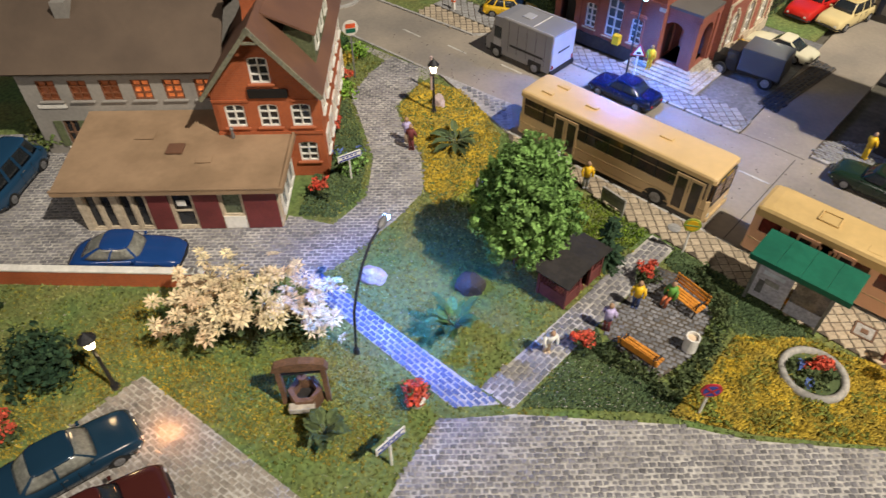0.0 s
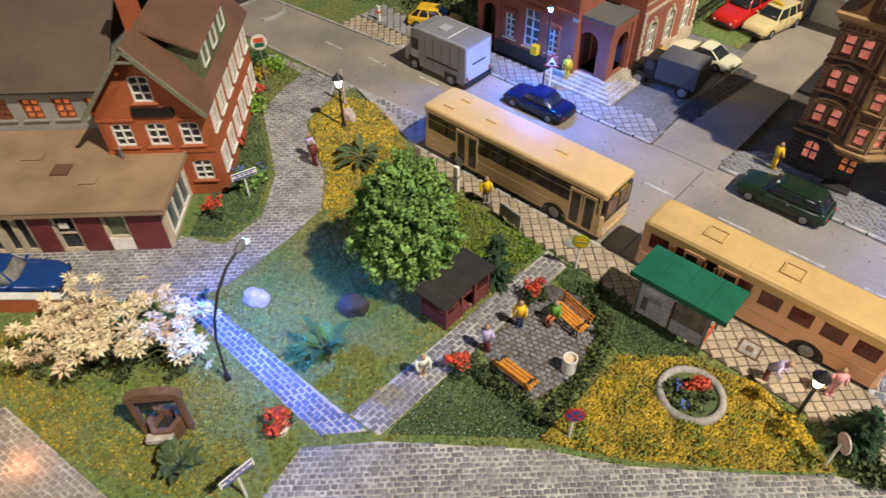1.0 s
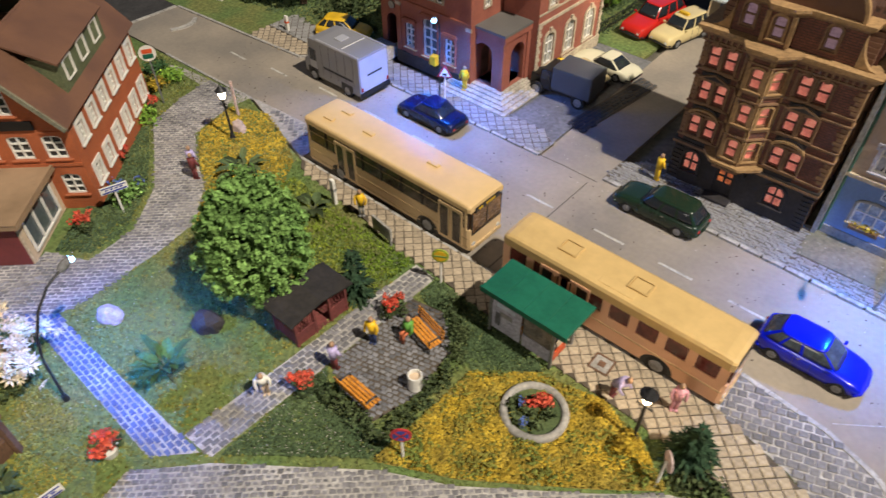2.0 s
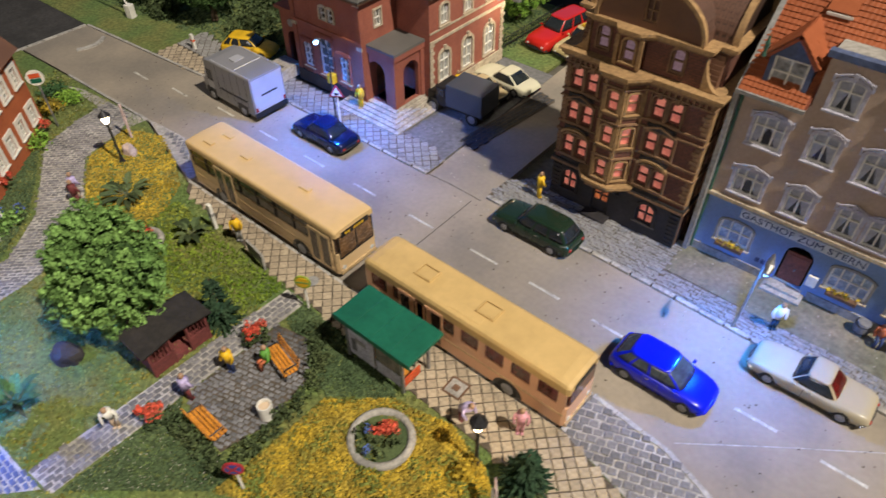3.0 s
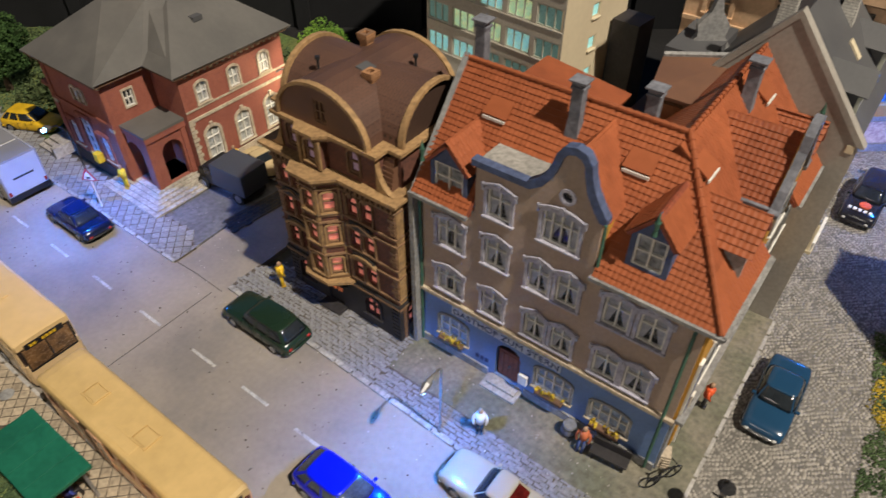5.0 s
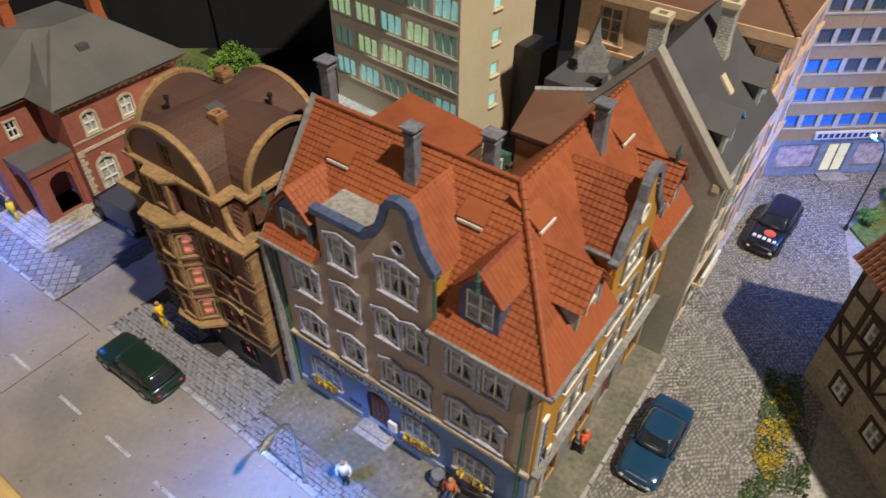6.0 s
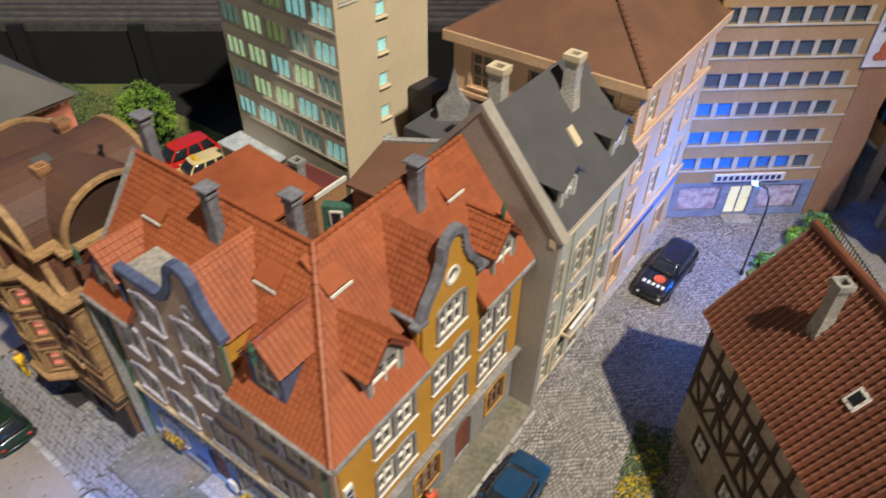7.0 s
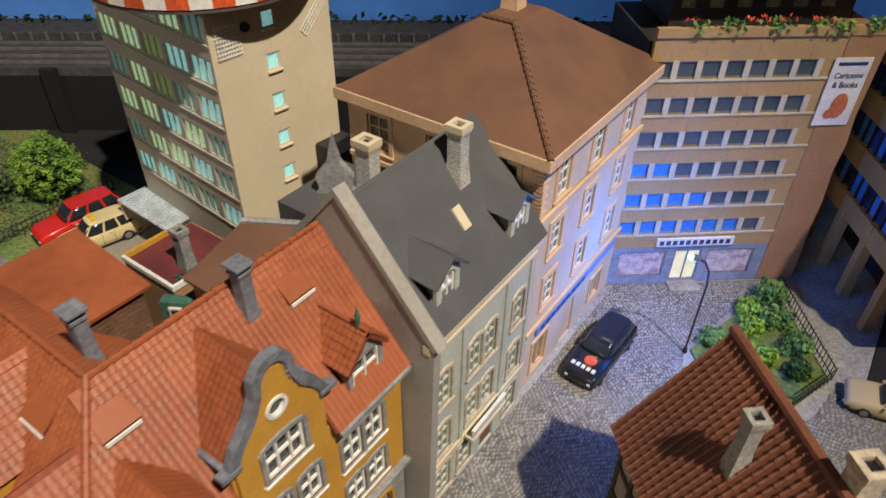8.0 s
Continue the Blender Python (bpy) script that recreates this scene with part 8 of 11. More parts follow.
def bus(label, x0, x1, y0, y1, H, paint, old=False):
    """A city bus standing along x, its front to +x, doors to -y."""
    L, W = x1 - x0, y1 - y0
    c = thing("bus", label, "bus", T((x0 + x1) / 2, (y0 + y1) / 2), "buses in the bay")
    h, hw = L / 2, W / 2
    k = 0.17 if old else 0.12
    zb, zt = (1.4, H - 0.55) if old else (1.5, H - 0.36)
    bm = bmesh.new()
    ring = lambda xx, d: [(xx, -hw + d, 0.32), (xx, -hw + d, zb), (xx, hw - d, zb), (xx, hw - d, 0.32)]
    loft(bm, [ring(-h, 0.06), ring(-h + 0.12, 0), ring(h - 0.15, 0), ring(h, 0.08)])
    part("body", bm, M[paint], c)
    bm = bmesh.new()
    box(bm, -h + 0.1, h - 0.12, -hw + 0.05, hw - 0.05, zb, zt + 0.02)
    part("glazing", bm, M["red_bus_glass" if old else "bus_glass"], c)
    bm = bmesh.new()
    rr = lambda xx, d, dz: [(xx, -hw + d, zt), (xx, -hw + d, H - k - 0.02), (xx, -hw + d + k * 0.35, H - k * 0.3 - dz), (xx, -hw + d + k, H - dz), (xx, 0, H + 0.03 - dz), (xx, hw - d - k, H - dz), (xx, hw - d - k * 0.35, H - k * 0.3 - dz), (xx, hw - d, H - k - 0.02), (xx, hw - d, zt)]
    e = 0.10 if old else 0.05
    loft(bm, [rr(-h, 0.05, e), rr(-h + 0.15, 0, e * 0.4), rr(-h + 0.5, 0, 0), rr(h - 0.5, 0, 0), rr(h - 0.15, 0, e * 0.4), rr(h, 0.06, e)])
    part("roof", bm, M["old_bus_roof" if old else "bus_roof"], c, "straw-yellow roof" if old else "pale cream roof")
    doors = (-h + 2.9, h - 1.1) if not old else (-h + 2.6, -h + 3.5)
    n = 8
    for s in (-1, 1):
        for i in range(n + 1):
            xx = -h + 0.2 + (L - 0.45) * i / n
            bm = bmesh.new()
            pw = 0.17 if old else (0.06 if i in (0, n) else 0.028)
            box(bm, xx - pw, xx + pw, s * (hw - 0.03) - 0.03, s * (hw - 0.03) + 0.03, zb - 0.02, zt + 0.01)
            part("window_post", bm, M[paint if old or i in (0, n) else "black"], c)
        bm = bmesh.new()
        box(bm, -h + 0.1, h - 0.1, s * (hw + 0.004) - 0.012, s * (hw + 0.004) + 0.012, 0.98, 1.04)
        part("side_moulding", bm, M["bus_trim"], c)
        if old:
            block(c, "window_sill", paint, (-h + 0.1, h - 0.12, s * (hw - 0.035) - 0.03, s * (hw - 0.035) + 0.03, zb - 0.01, zb + 0.1))
        else:
            block(c, "sliding_rail", "bus_trim", (-h + 0.2, h - 0.3, s * (hw - 0.04) - 0.015, s * (hw - 0.04) + 0.015, zb + 0.58, zb + 0.61))
            block(c, "lower_moulding", "bus_trim", (-h + 0.1, h - 0.1, s * (hw + 0.004) - 0.012, s * (hw + 0.004) + 0.012, 0.5, 0.55))
    for xx in doors:
        for q in (-1, 1):
            bm = panel([(-0.34, 0), (0.34, 0), (0.34, H - 0.85), (-0.34, H - 0.85)], [[(-0.24, 0.12), (0.24, 0.12), (0.24, H - 1.0), (-0.24, H - 1.0)]], 0.06)
            d = part("door_leaf", bm, M[paint], c, m=T(xx + q * 0.36, -hw - 0.03, 0.38))
            bm = bmesh.new()
            box(bm, -0.24, 0.24, 0.01, 0.04, 0.12, H - 1.0)
            part("door_pane", bm, M["bus_glass"], d)
    bm = bmesh.new()
    box(bm, h - 0.10, h + 0.02, -hw + 0.16, hw - 0.16, 1.5 if old else 1.25, H - 0.5, bev=0.03)
    part("windscreen", bm, M["red_bus_glass" if old else "cab_tan"], c)
    if not old:
        block(c, "windscreen_bar", "black", (h + 0.02, h + 0.045, -0.03, 0.03, 1.27, H - 0.52))
        for s in (-1, 1):
            block(c, "wiper", "black", (h + 0.02, h + 0.04, s * 0.15, s * 0.15 + 0.5, 1.34, 1.37))
            block(c, "screen_frame", "black", (h - 0.02, h + 0.03, s * (hw - 0.17) - 0.03, s * (hw - 0.17) + 0.03, 1.2, H - 0.45))
        block(c, "screen_sill", "black", (h - 0.02, h + 0.03, -hw + 0.17, hw - 0.17, 1.18, 1.25))
    bm = bmesh.new()
    box(bm, h - 0.06, h + 0.035, -hw + 0.35, hw - 0.35, H - 0.5, H - 0.22, bev=0.02)
    dest = part("destination_box", bm, M["black"], c)
    if not old:
        for i in range(6):
            block(dest, "destination_bar", "bright_yellow", (h + 0.036, h + 0.045, -0.62 + i * 0.16 + (0.2 if i > 1 else 0), -0.5 + i * 0.16 + (0.2 if i > 1 else 0), H - 0.43, H - 0.29))
    bm = bmesh.new()
    box(bm, -h - 0.02, -h + 0.06, -hw + 0.3, hw - 0.3, 1.35, H - 0.6, bev=0.03)
    part("rear_window", bm, M["bus_glass"], c)
    for s in (-1, 1):
        bm = bmesh.new()
        cyl(bm, 0, 0, 0, 0.05, 0.11, n=12, m=Matrix.Translation((h - 0.02, s * (hw - 0.3), 0.62)) @ Matrix.Rotation(radians(90), 4, "Y"))
        part("headlight", bm, M["lens"], c)
        bm = bmesh.new()
        box(bm, -h - 0.03, -h + 0.05, s * (hw - 0.3) - 0.1, s * (hw - 0.3) + 0.1, 0.7, 0.95)
        part("tail_light", bm, M["tail_lens"], c)
    for s in (-1, 1):
        bm = bmesh.new()
        xx = s * (h - 0.02)
        box(bm, min(xx, xx + s * 0.09), max(xx, xx + s * 0.09), -hw + 0.08, hw - 0.08, 0.3, 0.5, bev=0.03)
        part("bumper", bm, M["bus_trim"], c)
    wheel_set(c, (-h + 2.4 if not old else -h + 2.4, h - 2.5), hw + 0.02, 0.47, w=0.28)
    for xx in (-h + 2.4, h - 2.5):
        for s in (-1, 1):
            bm = bmesh.new()
            pts = [(0.68 * math.cos(a * math.pi / 10), 0.62 * math.sin(a * math.pi / 10)) for a in range(11)]
            extrude_outline(bm, pts, s * (hw - 0.05), s * (hw + 0.012))
            part("wheel_arch", bm, M["black"], c, m=T(xx, 0, 0.32))
    hs = [(-h + 1.2, -0.5), (-h + 1.5, 0.45), (-h + 3.6, -0.1), (h - 3.2, 0.1)] if not old else [(-h + 2.6, 0.0), (h - 4.2, 0.0)]
    for xx, yy in hs:
        bm = bmesh.new()
        if old:
            for a, b, c2, d2 in ((-0.42, 0.42, -0.36, -0.31), (-0.42, 0.42, 0.31, 0.36), (-0.42, -0.37, -0.31, 0.31), (0.37, 0.42, -0.31, 0.31)):
                box(bm, a, b, c2, d2, 0.0, 0.085)
        else:
            box(bm, -0.32, 0.32, -0.14 if yy else -0.3, 0.14 if yy else 0.3, 0, 0.09, bev=0.03)
        part("roof_hatch", bm, M["old_bus_roof" if old else "bus_roof"], c, m=T(xx, yy, H + 0.015))
        if old:
            block(c, "hatch_lid", "old_bus_roof", (xx - 0.34, xx + 0.34, -0.28, 0.28, H + 0.01, H + 0.07), bev=0.02)
    if old:
        block(c, "roof_box", "old_bus_roof", (h - 5.6, h - 4.1, -hw + 0.2, -hw + 0.62, H - 0.12, H + 0.03), bev=0.03)
    bm = bmesh.new()
    box(bm, -h + 0.2, h - 0.2, -hw + 0.15, hw - 0.15, 0.2, 0.34)
    part("floor", bm, M["black"], c)
    for i in range(9):
        for s in (-1, 1):
            bm = bmesh.new()
            box(bm, -0.18, 0.2, -0.35, 0.35, 0.7, 1.0), box(bm, -0.22, -0.12, -0.35, 0.35, 1.0, 1.62, bev=0.03)
            part("bus_seat", bm, M["seat_blue"], c, m=T(-h + 1.6 + i * 0.95, s * (hw - 0.55), 0))


def van(label, x0, x1, y0, y1, H):
    """A silver step van, its front to -x."""
    L, W = x1 - x0, y1 - y0
    c = thing("box_van", label, "van", T((x0 + x1) / 2, (y0 + y1) / 2, 0, 180), "")
    h, hw = L / 2, W / 2
    bm = bmesh.new()
    box(bm, -h, h - 1.35, -hw, hw, 0.4, H, bev=0.05)
    part("cargo_box", bm, M["silver"], c, "silver cargo box")
    bm = bmesh.new()
    loft(bm, [[(xx, -w_, 0.4), (xx, -w_, zt), (xx, w_, zt), (xx, w_, 0.4)] for xx, w_, zt in ((h - 1.36, hw - 0.03, H - 0.05), (h - 0.75, hw - 0.06, H - 0.12), (h - 0.4, hw - 0.1, 1.35), (h - 0.05, hw - 0.16, 1.2), (h, hw - 0.2, 0.9))])
    part("cab", bm, M["silver"], c)
    for s in (-1, 1):
        bm = bmesh.new()
        box(bm, h - 1.3, h - 0.75, s * (hw - 0.04) - 0.02, s * (hw - 0.04) + 0.02, 1.4, 2.1)
        part("side_window", bm, M["car_glass"], c)
        bm = bmesh.new()
        box(bm, -h + 0.6, h - 2.0, s * (hw + 0.005) - 0.01, s * (hw + 0.005) + 0.01, 1.15, 1.28)
        part("side_bar", bm, M["dark_metal"], c)
    bm = bmesh.new()
    slab(bm, [(h - 0.78, -hw + 0.2, H - 0.2), (h - 0.78, hw - 0.2, H - 0.2), (h - 0.38, hw - 0.24, 1.42), (h - 0.38, -hw + 0.24, 1.42)], -0.04)
    part("windscreen", bm, M["car_glass"], c)
    bm = bmesh.new()
    box(bm, -h - 0.03, -h + 0.02, -hw + 0.1, hw - 0.1, 0.65, H - 0.12)
    part("rear_door", bm, M["silver_light"], c)
    block(c, "rear_bumper", "black", (-h - 0.08, -h + 0.05, -hw, hw, 0.32, 0.62))
    block(c, "rear_bar", "dark_metal", (-h - 0.045, -h - 0.03, -0.6, 0.55, 1.55, 1.66))
    wheel_set(c, (-h * 0.55, h * 0.62), hw, 0.40, w=0.24)
    block(c, "chassis", "black", (-h + 0.2, h - 0.1, -hw + 0.15, hw - 0.15, 0.25, 0.42))
    for s in (-1, 1):
        block(c, "roof_rail", "silver_light", (-h + 0.05, h - 1.45, s * (hw - 0.1) - 0.04, s * (hw - 0.1) + 0.04, H - 0.01, H + 0.05), bev=0.015)
        for k in range(5):
            xx = -h + 0.5 + k * 0.68
            block(c, "panel_seam", "dark_metal", (xx - 0.01, xx + 0.01, s * (hw + 0.001) - 0.006, s * (hw + 0.001) + 0.006, 0.75, H - 0.15))
        block(c, "cab_door", "silver_light", (h - 1.32, h - 0.72, s * (hw - 0.045) - 0.012, s * (hw - 0.045) + 0.012, 0.55, 1.34), bev=0.006)
        block(c, "tail_light", "tail_lens", (-h - 0.05, -h - 0.02, s * (hw - 0.16) - 0.07, s * (hw - 0.16) + 0.07, 0.7, 0.95))
        block(c, "headlight", "lens", (h - 0.03, h + 0.03, s * (hw - 0.42) - 0.12, s * (hw - 0.42) + 0.12, 0.72, 0.9), bev=0.02)
        block(c, "wheel_arch", "black", (-h * 0.55 - 0.5, -h * 0.55 + 0.5, s * (hw - 0.05) - 0.06, s * (hw - 0.05) + 0.06, 0.35, 0.86), (h * 0.62 - 0.5, h * 0.62 + 0.5, s * (hw - 0.06) - 0.06, s * (hw - 0.06) + 0.06, 0.35, 0.86), bev=0.04)
    block(c, "front_bumper", "black", (h - 0.02, h + 0.09, -hw + 0.2, hw - 0.2, 0.38, 0.56), bev=0.02)
    block(c, "roof_hatch", "silver_light", (-h + 2.3, -h + 2.9, -0.35, 0.35, H - 0.01, H + 0.07), bev=0.02)
    block(c, "roof_stripe", "white", (-h + 1.6, -h + 1.66, -hw + 0.2, hw - 0.3, H + 0.001, H + 0.02))


def truck(x, y, rz):
    c = thing("small_truck", "black open-cab truck with dark blue-grey box", "truck", T(x, y, 0, rz))
    bm = bmesh.new()
    box(bm, -2.0, 0.5, -0.95, 0.95, 0.75, 2.15, bev=0.06)
    part("box_body", bm, M["slate_blue"], c, "dark blue-grey box body")
    bm = bmesh.new()
    box(bm, 0.55, 1.3, -0.8, 0.8, 0.5, 1.75, bev=0.08)
    part("cab", bm, M["black"], c)
    block(c, "hood", "black", (1.3, 2.1, -0.55, 0.55, 0.55, 1.15), bev=0.08)
    block(c, "chassis", "black", (-1.9, 2.0, -0.6, 0.6, 0.4, 0.6))
    for s in (-1, 1):
        bm = bmesh.new()
        box(bm, 0.7, 1.2, s * 0.8 - 0.02, s * 0.8 + 0.02, 1.2, 1.65)
        part("side_window", bm, M["car_glass"], c)
    wheel_set(c, (-1.3, 1.5), 0.9, 0.42)


def vehicles():
    bus("cream city bus with dark windows in the bus bay", -16.75, -5.95, 25.85, 28.2, 2.85, "bus_cream")
    bus("older cream-orange bus with rounded roof in the bay", -4.0, 5.9, 25.65, 27.65, 2.8, "bus_peach", old=True)
    van("silver-grey box van parked at the kerb", -24.0, -18.9, 31.55, 33.9, 2.8)
    car("saloon", "dark blue saloon parked by the villa", -14.6, 33.05, 180, "navy_paint", 4.1, 1.72, 1.3)
    car("estate_car", "dark green estate car at the kerb", -0.9, 34.05, 180, "bottle_green", 4.35, 1.75, 1.42, "wagon", bumper="bottle_green")
    car("hatchback", "bright blue hatchback on the street", 7.65, 30.1, 0, "royal_blue", 4.0, 1.78, 1.42, "hatch", bumper="royal_blue", glass_mt="grey_car_glass")
    car("coupe", "cream-white old coupe with red rear window at the inn", 12.2, 33.4, 180, "ivory_paint", 4.5, 1.72, 1.34, "coupe", bumper="chrome", rear_mt="red_screen")
    car("saloon", "sea-blue old saloon with chrome bumper in the lane", 19.05, 43.9, -90, "sea_blue", 4.3, 1.72, 1.42, "sedan", bumper="chrome")
    k = car("estate_car", "black estate car with red dot on its bonnet", 19.05, 60.3, -93, "black_paint", 4.7, 1.85, 1.6, "wagon")
    bm = bmesh.new()
    cyl(bm, 1.35, 0.1, 0.90, 0.99, 0.3, n=16)
    part("red_dot", bm, M["signal_red"], k)
    for i in range(5):
        block(k, "white_bar", "white", (1.72, 1.95, -0.62 + i * 0.26, -0.45 + i * 0.26, 0.80, 0.915))
    car("estate_car", "sand-coloured estate car with dark bonnet stripe", 31.3, 65.0, 190, "sand_paint", 4.3, 1.75, 1.45, "wagon")
    car("rescue_car", "long red rescue car on the car park", -10.9, 51.6, -97, "fire_red", 5.3, 1.95, 1.85, "wagon")
    t = car("estate_car", "cream estate car with roof sign on the car park", -8.75, 51.35, -102, "cream_paint", 4.5, 1.85, 1.7, "wagon")
    block(t, "roof_sign", "bright_yellow", (-0.1, 0.15, -0.35, 0.35, 1.7, 1.85))
    car("sports_car", "creamy white vintage sports car behind the truck", -10.25, 44.4, 176, "pearl_paint", 4.5, 1.8, 1.2, "sport")
    car("racing_car", "beige vintage racing car behind the truck", -10.75, 42.65, -6, "sand_paint", 3.4, 1.5, 1.05, "sport")
    truck(-10.4, 40.1, 184)
    car("hatchback", "bright yellow hatchback beside the villa", -26.0, 36.75, 25, "bright_yellow", 3.7, 1.65, 1.38, "hatch", bumper="bright_yellow")
    car("saloon", "deep blue streamlined saloon in front of the kiosk", -23.35, 6.85, 44, "deep_blue", 4.9, 1.8, 1.4, "old", glass_mt="pale_car_glass")
    car("minibus", "blue minibus parked beside the kiosk", -32.4, 5.5, 128, "sea_blue", 4.5, 1.8, 2.0, "van")
    car("saloon", "dark teal-blue saloon on the back lane", -15.75, 0.45, 80, "teal_paint", 4.7, 1.8, 1.45, "sedan", glass_mt="pale_car_glass", bumper="chrome")
    car("saloon", "dark maroon saloon on the back lane", -13.15, 0.2, 76, "maroon_paint", 4.6, 1.8, 1.45, "sedan")


def paint(name, col, rough=0.2):
    return mat(name, col, tuple(c * 0.9 for c in col), rough=rough, bump=0.0, scale=0.5, fine=0.8, dirt=0.06, spec=0.4, coat=0.3)


M.update(
    old_bus_roof=mat("old_bus_roof_paint", (0.58, 0.40, 0.165), (0.50, 0.345, 0.14), rough=0.55, scale=0.4, fine=3, bump=0.0, dirt=0.07), red_screen=mat("red_rear_screen", (0.11, 0.01, 0.01), (0.06, 0.006, 0.006), rough=0.12, bump=0, spec=0.6), grey_car_glass=mat("grey_car_glass", (0.06, 0.075, 0.09), (0.03, 0.035, 0.045), rough=0.12, bump=0, spec=0.6, scale=1.2),
    red_bus_glass=mat("red_bus_glass", (0.11, 0.022, 0.016), (0.06, 0.012, 0.01), rough=0.15, bump=0, spec=0.6, scale=1.2), cab_tan=mat("tan_bus_interior", (0.20, 0.11, 0.05), (0.06, 0.035, 0.02), rough=0.25, bump=0, spec=0.6, scale=1.6),
    tyre=mat("tyre", (0.015, 0.015, 0.015), rough=0.8, bump=0.1), car_glass=mat("car_glass", (0.02, 0.025, 0.03), rough=0.12, bump=0, spec=0.6, dirt=0.2), pale_car_glass=mat("pale_car_glass", (0.22, 0.22, 0.19), (0.12, 0.12, 0.11), rough=0.15, bump=0, spec=0.6, scale=1.5),
    bus_glass=mat("bus_glass", (0.045, 0.03, 0.025), (0.02, 0.018, 0.018), rough=0.15, bump=0, spec=0.6, scale=1), lens=mat("clear_lens", (0.6, 0.6, 0.58), rough=0.2, bump=0), tail_lens=mat("red_lens", (0.35, 0.02, 0.02), rough=0.25, bump=0), blue_lens=mat("blue_lens", (0.02, 0.06, 0.5), rough=0.2, bump=0),
    chrome=mat("chrome", (0.6, 0.6, 0.6), rough=0.2, metal=0.9, bump=0), bus_cream=paint("bus_cream", (0.62, 0.44, 0.235), 0.45), bus_peach=paint("bus_peach", (0.72, 0.41, 0.245), 0.4), bus_roof=mat("bus_roof_paint", (0.66, 0.46, 0.225), (0.60, 0.415, 0.195), rough=0.5, scale=0.3, fine=2, bump=0.0, dirt=0.05),
    bus_trim=mat("bus_trim", (0.50, 0.35, 0.18), rough=0.5, bump=0), seat_blue=mat("seat_fabric", (0.05, 0.07, 0.2), rough=0.9), silver=paint("silver_paint", (0.23, 0.225, 0.23), 0.45), silver_light=paint("light_silver", (0.38, 0.38, 0.40), 0.4),
    slate_blue=paint("slate_blue_paint", (0.05, 0.06, 0.08), 0.5), navy_paint=paint("navy_paint", (0.004, 0.009, 0.042)), bottle_green=paint("bottle_green_paint", (0.012, 0.028, 0.016), 0.25), royal_blue=paint("royal_blue_paint", (0.003, 0.01, 0.55)),
    pearl_paint=paint("pearl_paint", (0.60, 0.57, 0.42)), ivory_paint=paint("ivory_paint", (0.40, 0.35, 0.25)), sea_blue=paint("sea_blue_paint", (0.014, 0.052, 0.11)), black_paint=paint("black_paint", (0.012, 0.012, 0.018)), sand_paint=paint("sand_paint", (0.50, 0.39, 0.22)), fire_red=paint("fire_red_paint", (0.50, 0.02, 0.015)),
    cream_paint=paint("cream_paint", (0.64, 0.52, 0.26)), deep_blue=paint("deep_blue_paint", (0.012, 0.05, 0.19)), teal_paint=paint("teal_paint", (0.010, 0.032, 0.06)), maroon_paint=paint("maroon_paint", (0.055, 0.014, 0.012)),
)
vehicles()


# ---- park, lamps, signs, plants ----
def crumbs(bm_verts, bm_faces, x, y, z, r, rng):
    """One crumb of flock, a squashed octahedron."""
    k = len(bm_verts)
    a = rng.uniform(0, 1.57)
    c, s = math.cos(a) * r, math.sin(a) * r
    bm_verts += [(x + c, y + s, z), (x - s, y + c, z), (x - c, y - s, z), (x + s, y - c, z), (x, y, z + r * rng.uniform(0.6, 1.3)), (x, y, z - r * 0.4)]
    bm_faces += [(k, k + 1, k + 4), (k + 1, k + 2, k + 4), (k + 2, k + 3, k + 4), (k + 3, k, k + 4)]


def flock(name, label, poly, n, mt, r0, r1, z=0.04, avoid=(), seed=1, blades=False, heap=0.0, clump=0.0):
    """Ground cover strewn over an outline."""
    rng = random.Random(seed)
    xs, ys = [p[0] for p in poly], [p[1] for p in poly]
    verts, faces, done, tries = [], [], 0, 0
    while done < n and tries < n * 12:
        tries += 1
        x, y = rng.uniform(min(xs), max(xs)), rng.uniform(min(ys), max(ys))
        if not inside(x, y, poly) or any(inside(x, y, q) for q in avoid):
            continue
        f = noise.noise(Vector((x * 0.9, y * 0.9, seed)))
        if clump and f < rng.uniform(-0.6, 0.6) * clump:
            continue
        done += 1
        zz = z + heap * max(0, f + 0.35) + rng.uniform(0, 0.03)
        if blades:
            k = len(verts)
            a, r, h = rng.uniform(0, 6.28), rng.uniform(r0, r1), rng.uniform(0.6, 1.4)
            c, s = math.cos(a) * r * 0.45, math.sin(a) * r * 0.45
            lx, ly = rng.uniform(-r, r), rng.uniform(-r, r)
            verts += [(x - c, y - s, zz - 0.02), (x + c, y + s, zz - 0.02), (x + lx, y + ly, zz + r * h)]
            faces.append((k, k + 1, k + 2))
        else:
            crumbs(verts, faces, x, y, zz, rng.uniform(r0, r1), rng)
    return solid(name, raw_mesh(name, verts, faces, M[mt]), None, label, name.replace("_", " "), kind="stuff")


def leaf_ball(bm, at, r, n, leaf, rng, sz=1.0):
    for _ in range(n):
        d = Vector((rng.gauss(0, 1), rng.gauss(0, 1), rng.gauss(0, 1))).normalized()
        p = at + Vector((d.x, d.y, d.z * sz)) * r * rng.uniform(0.55, 1.05)
        a = (d + Vector((rng.uniform(-0.6, 0.6), rng.uniform(-0.6, 0.6), rng.uniform(-0.6, 0.6)))).normalized()
        b = a.orthogonal().normalized()
        b = Matrix.Rotation(rng.uniform(0, 6.28), 3, a) @ b
        c = a.cross(b)
        v = [bm.verts.new(p + q) for q in (b * leaf, (c * 0.7 + a * 0.3) * leaf, b * -leaf, (c * -0.7 + a * 0.3) * leaf)]
        bm.faces.new(v)


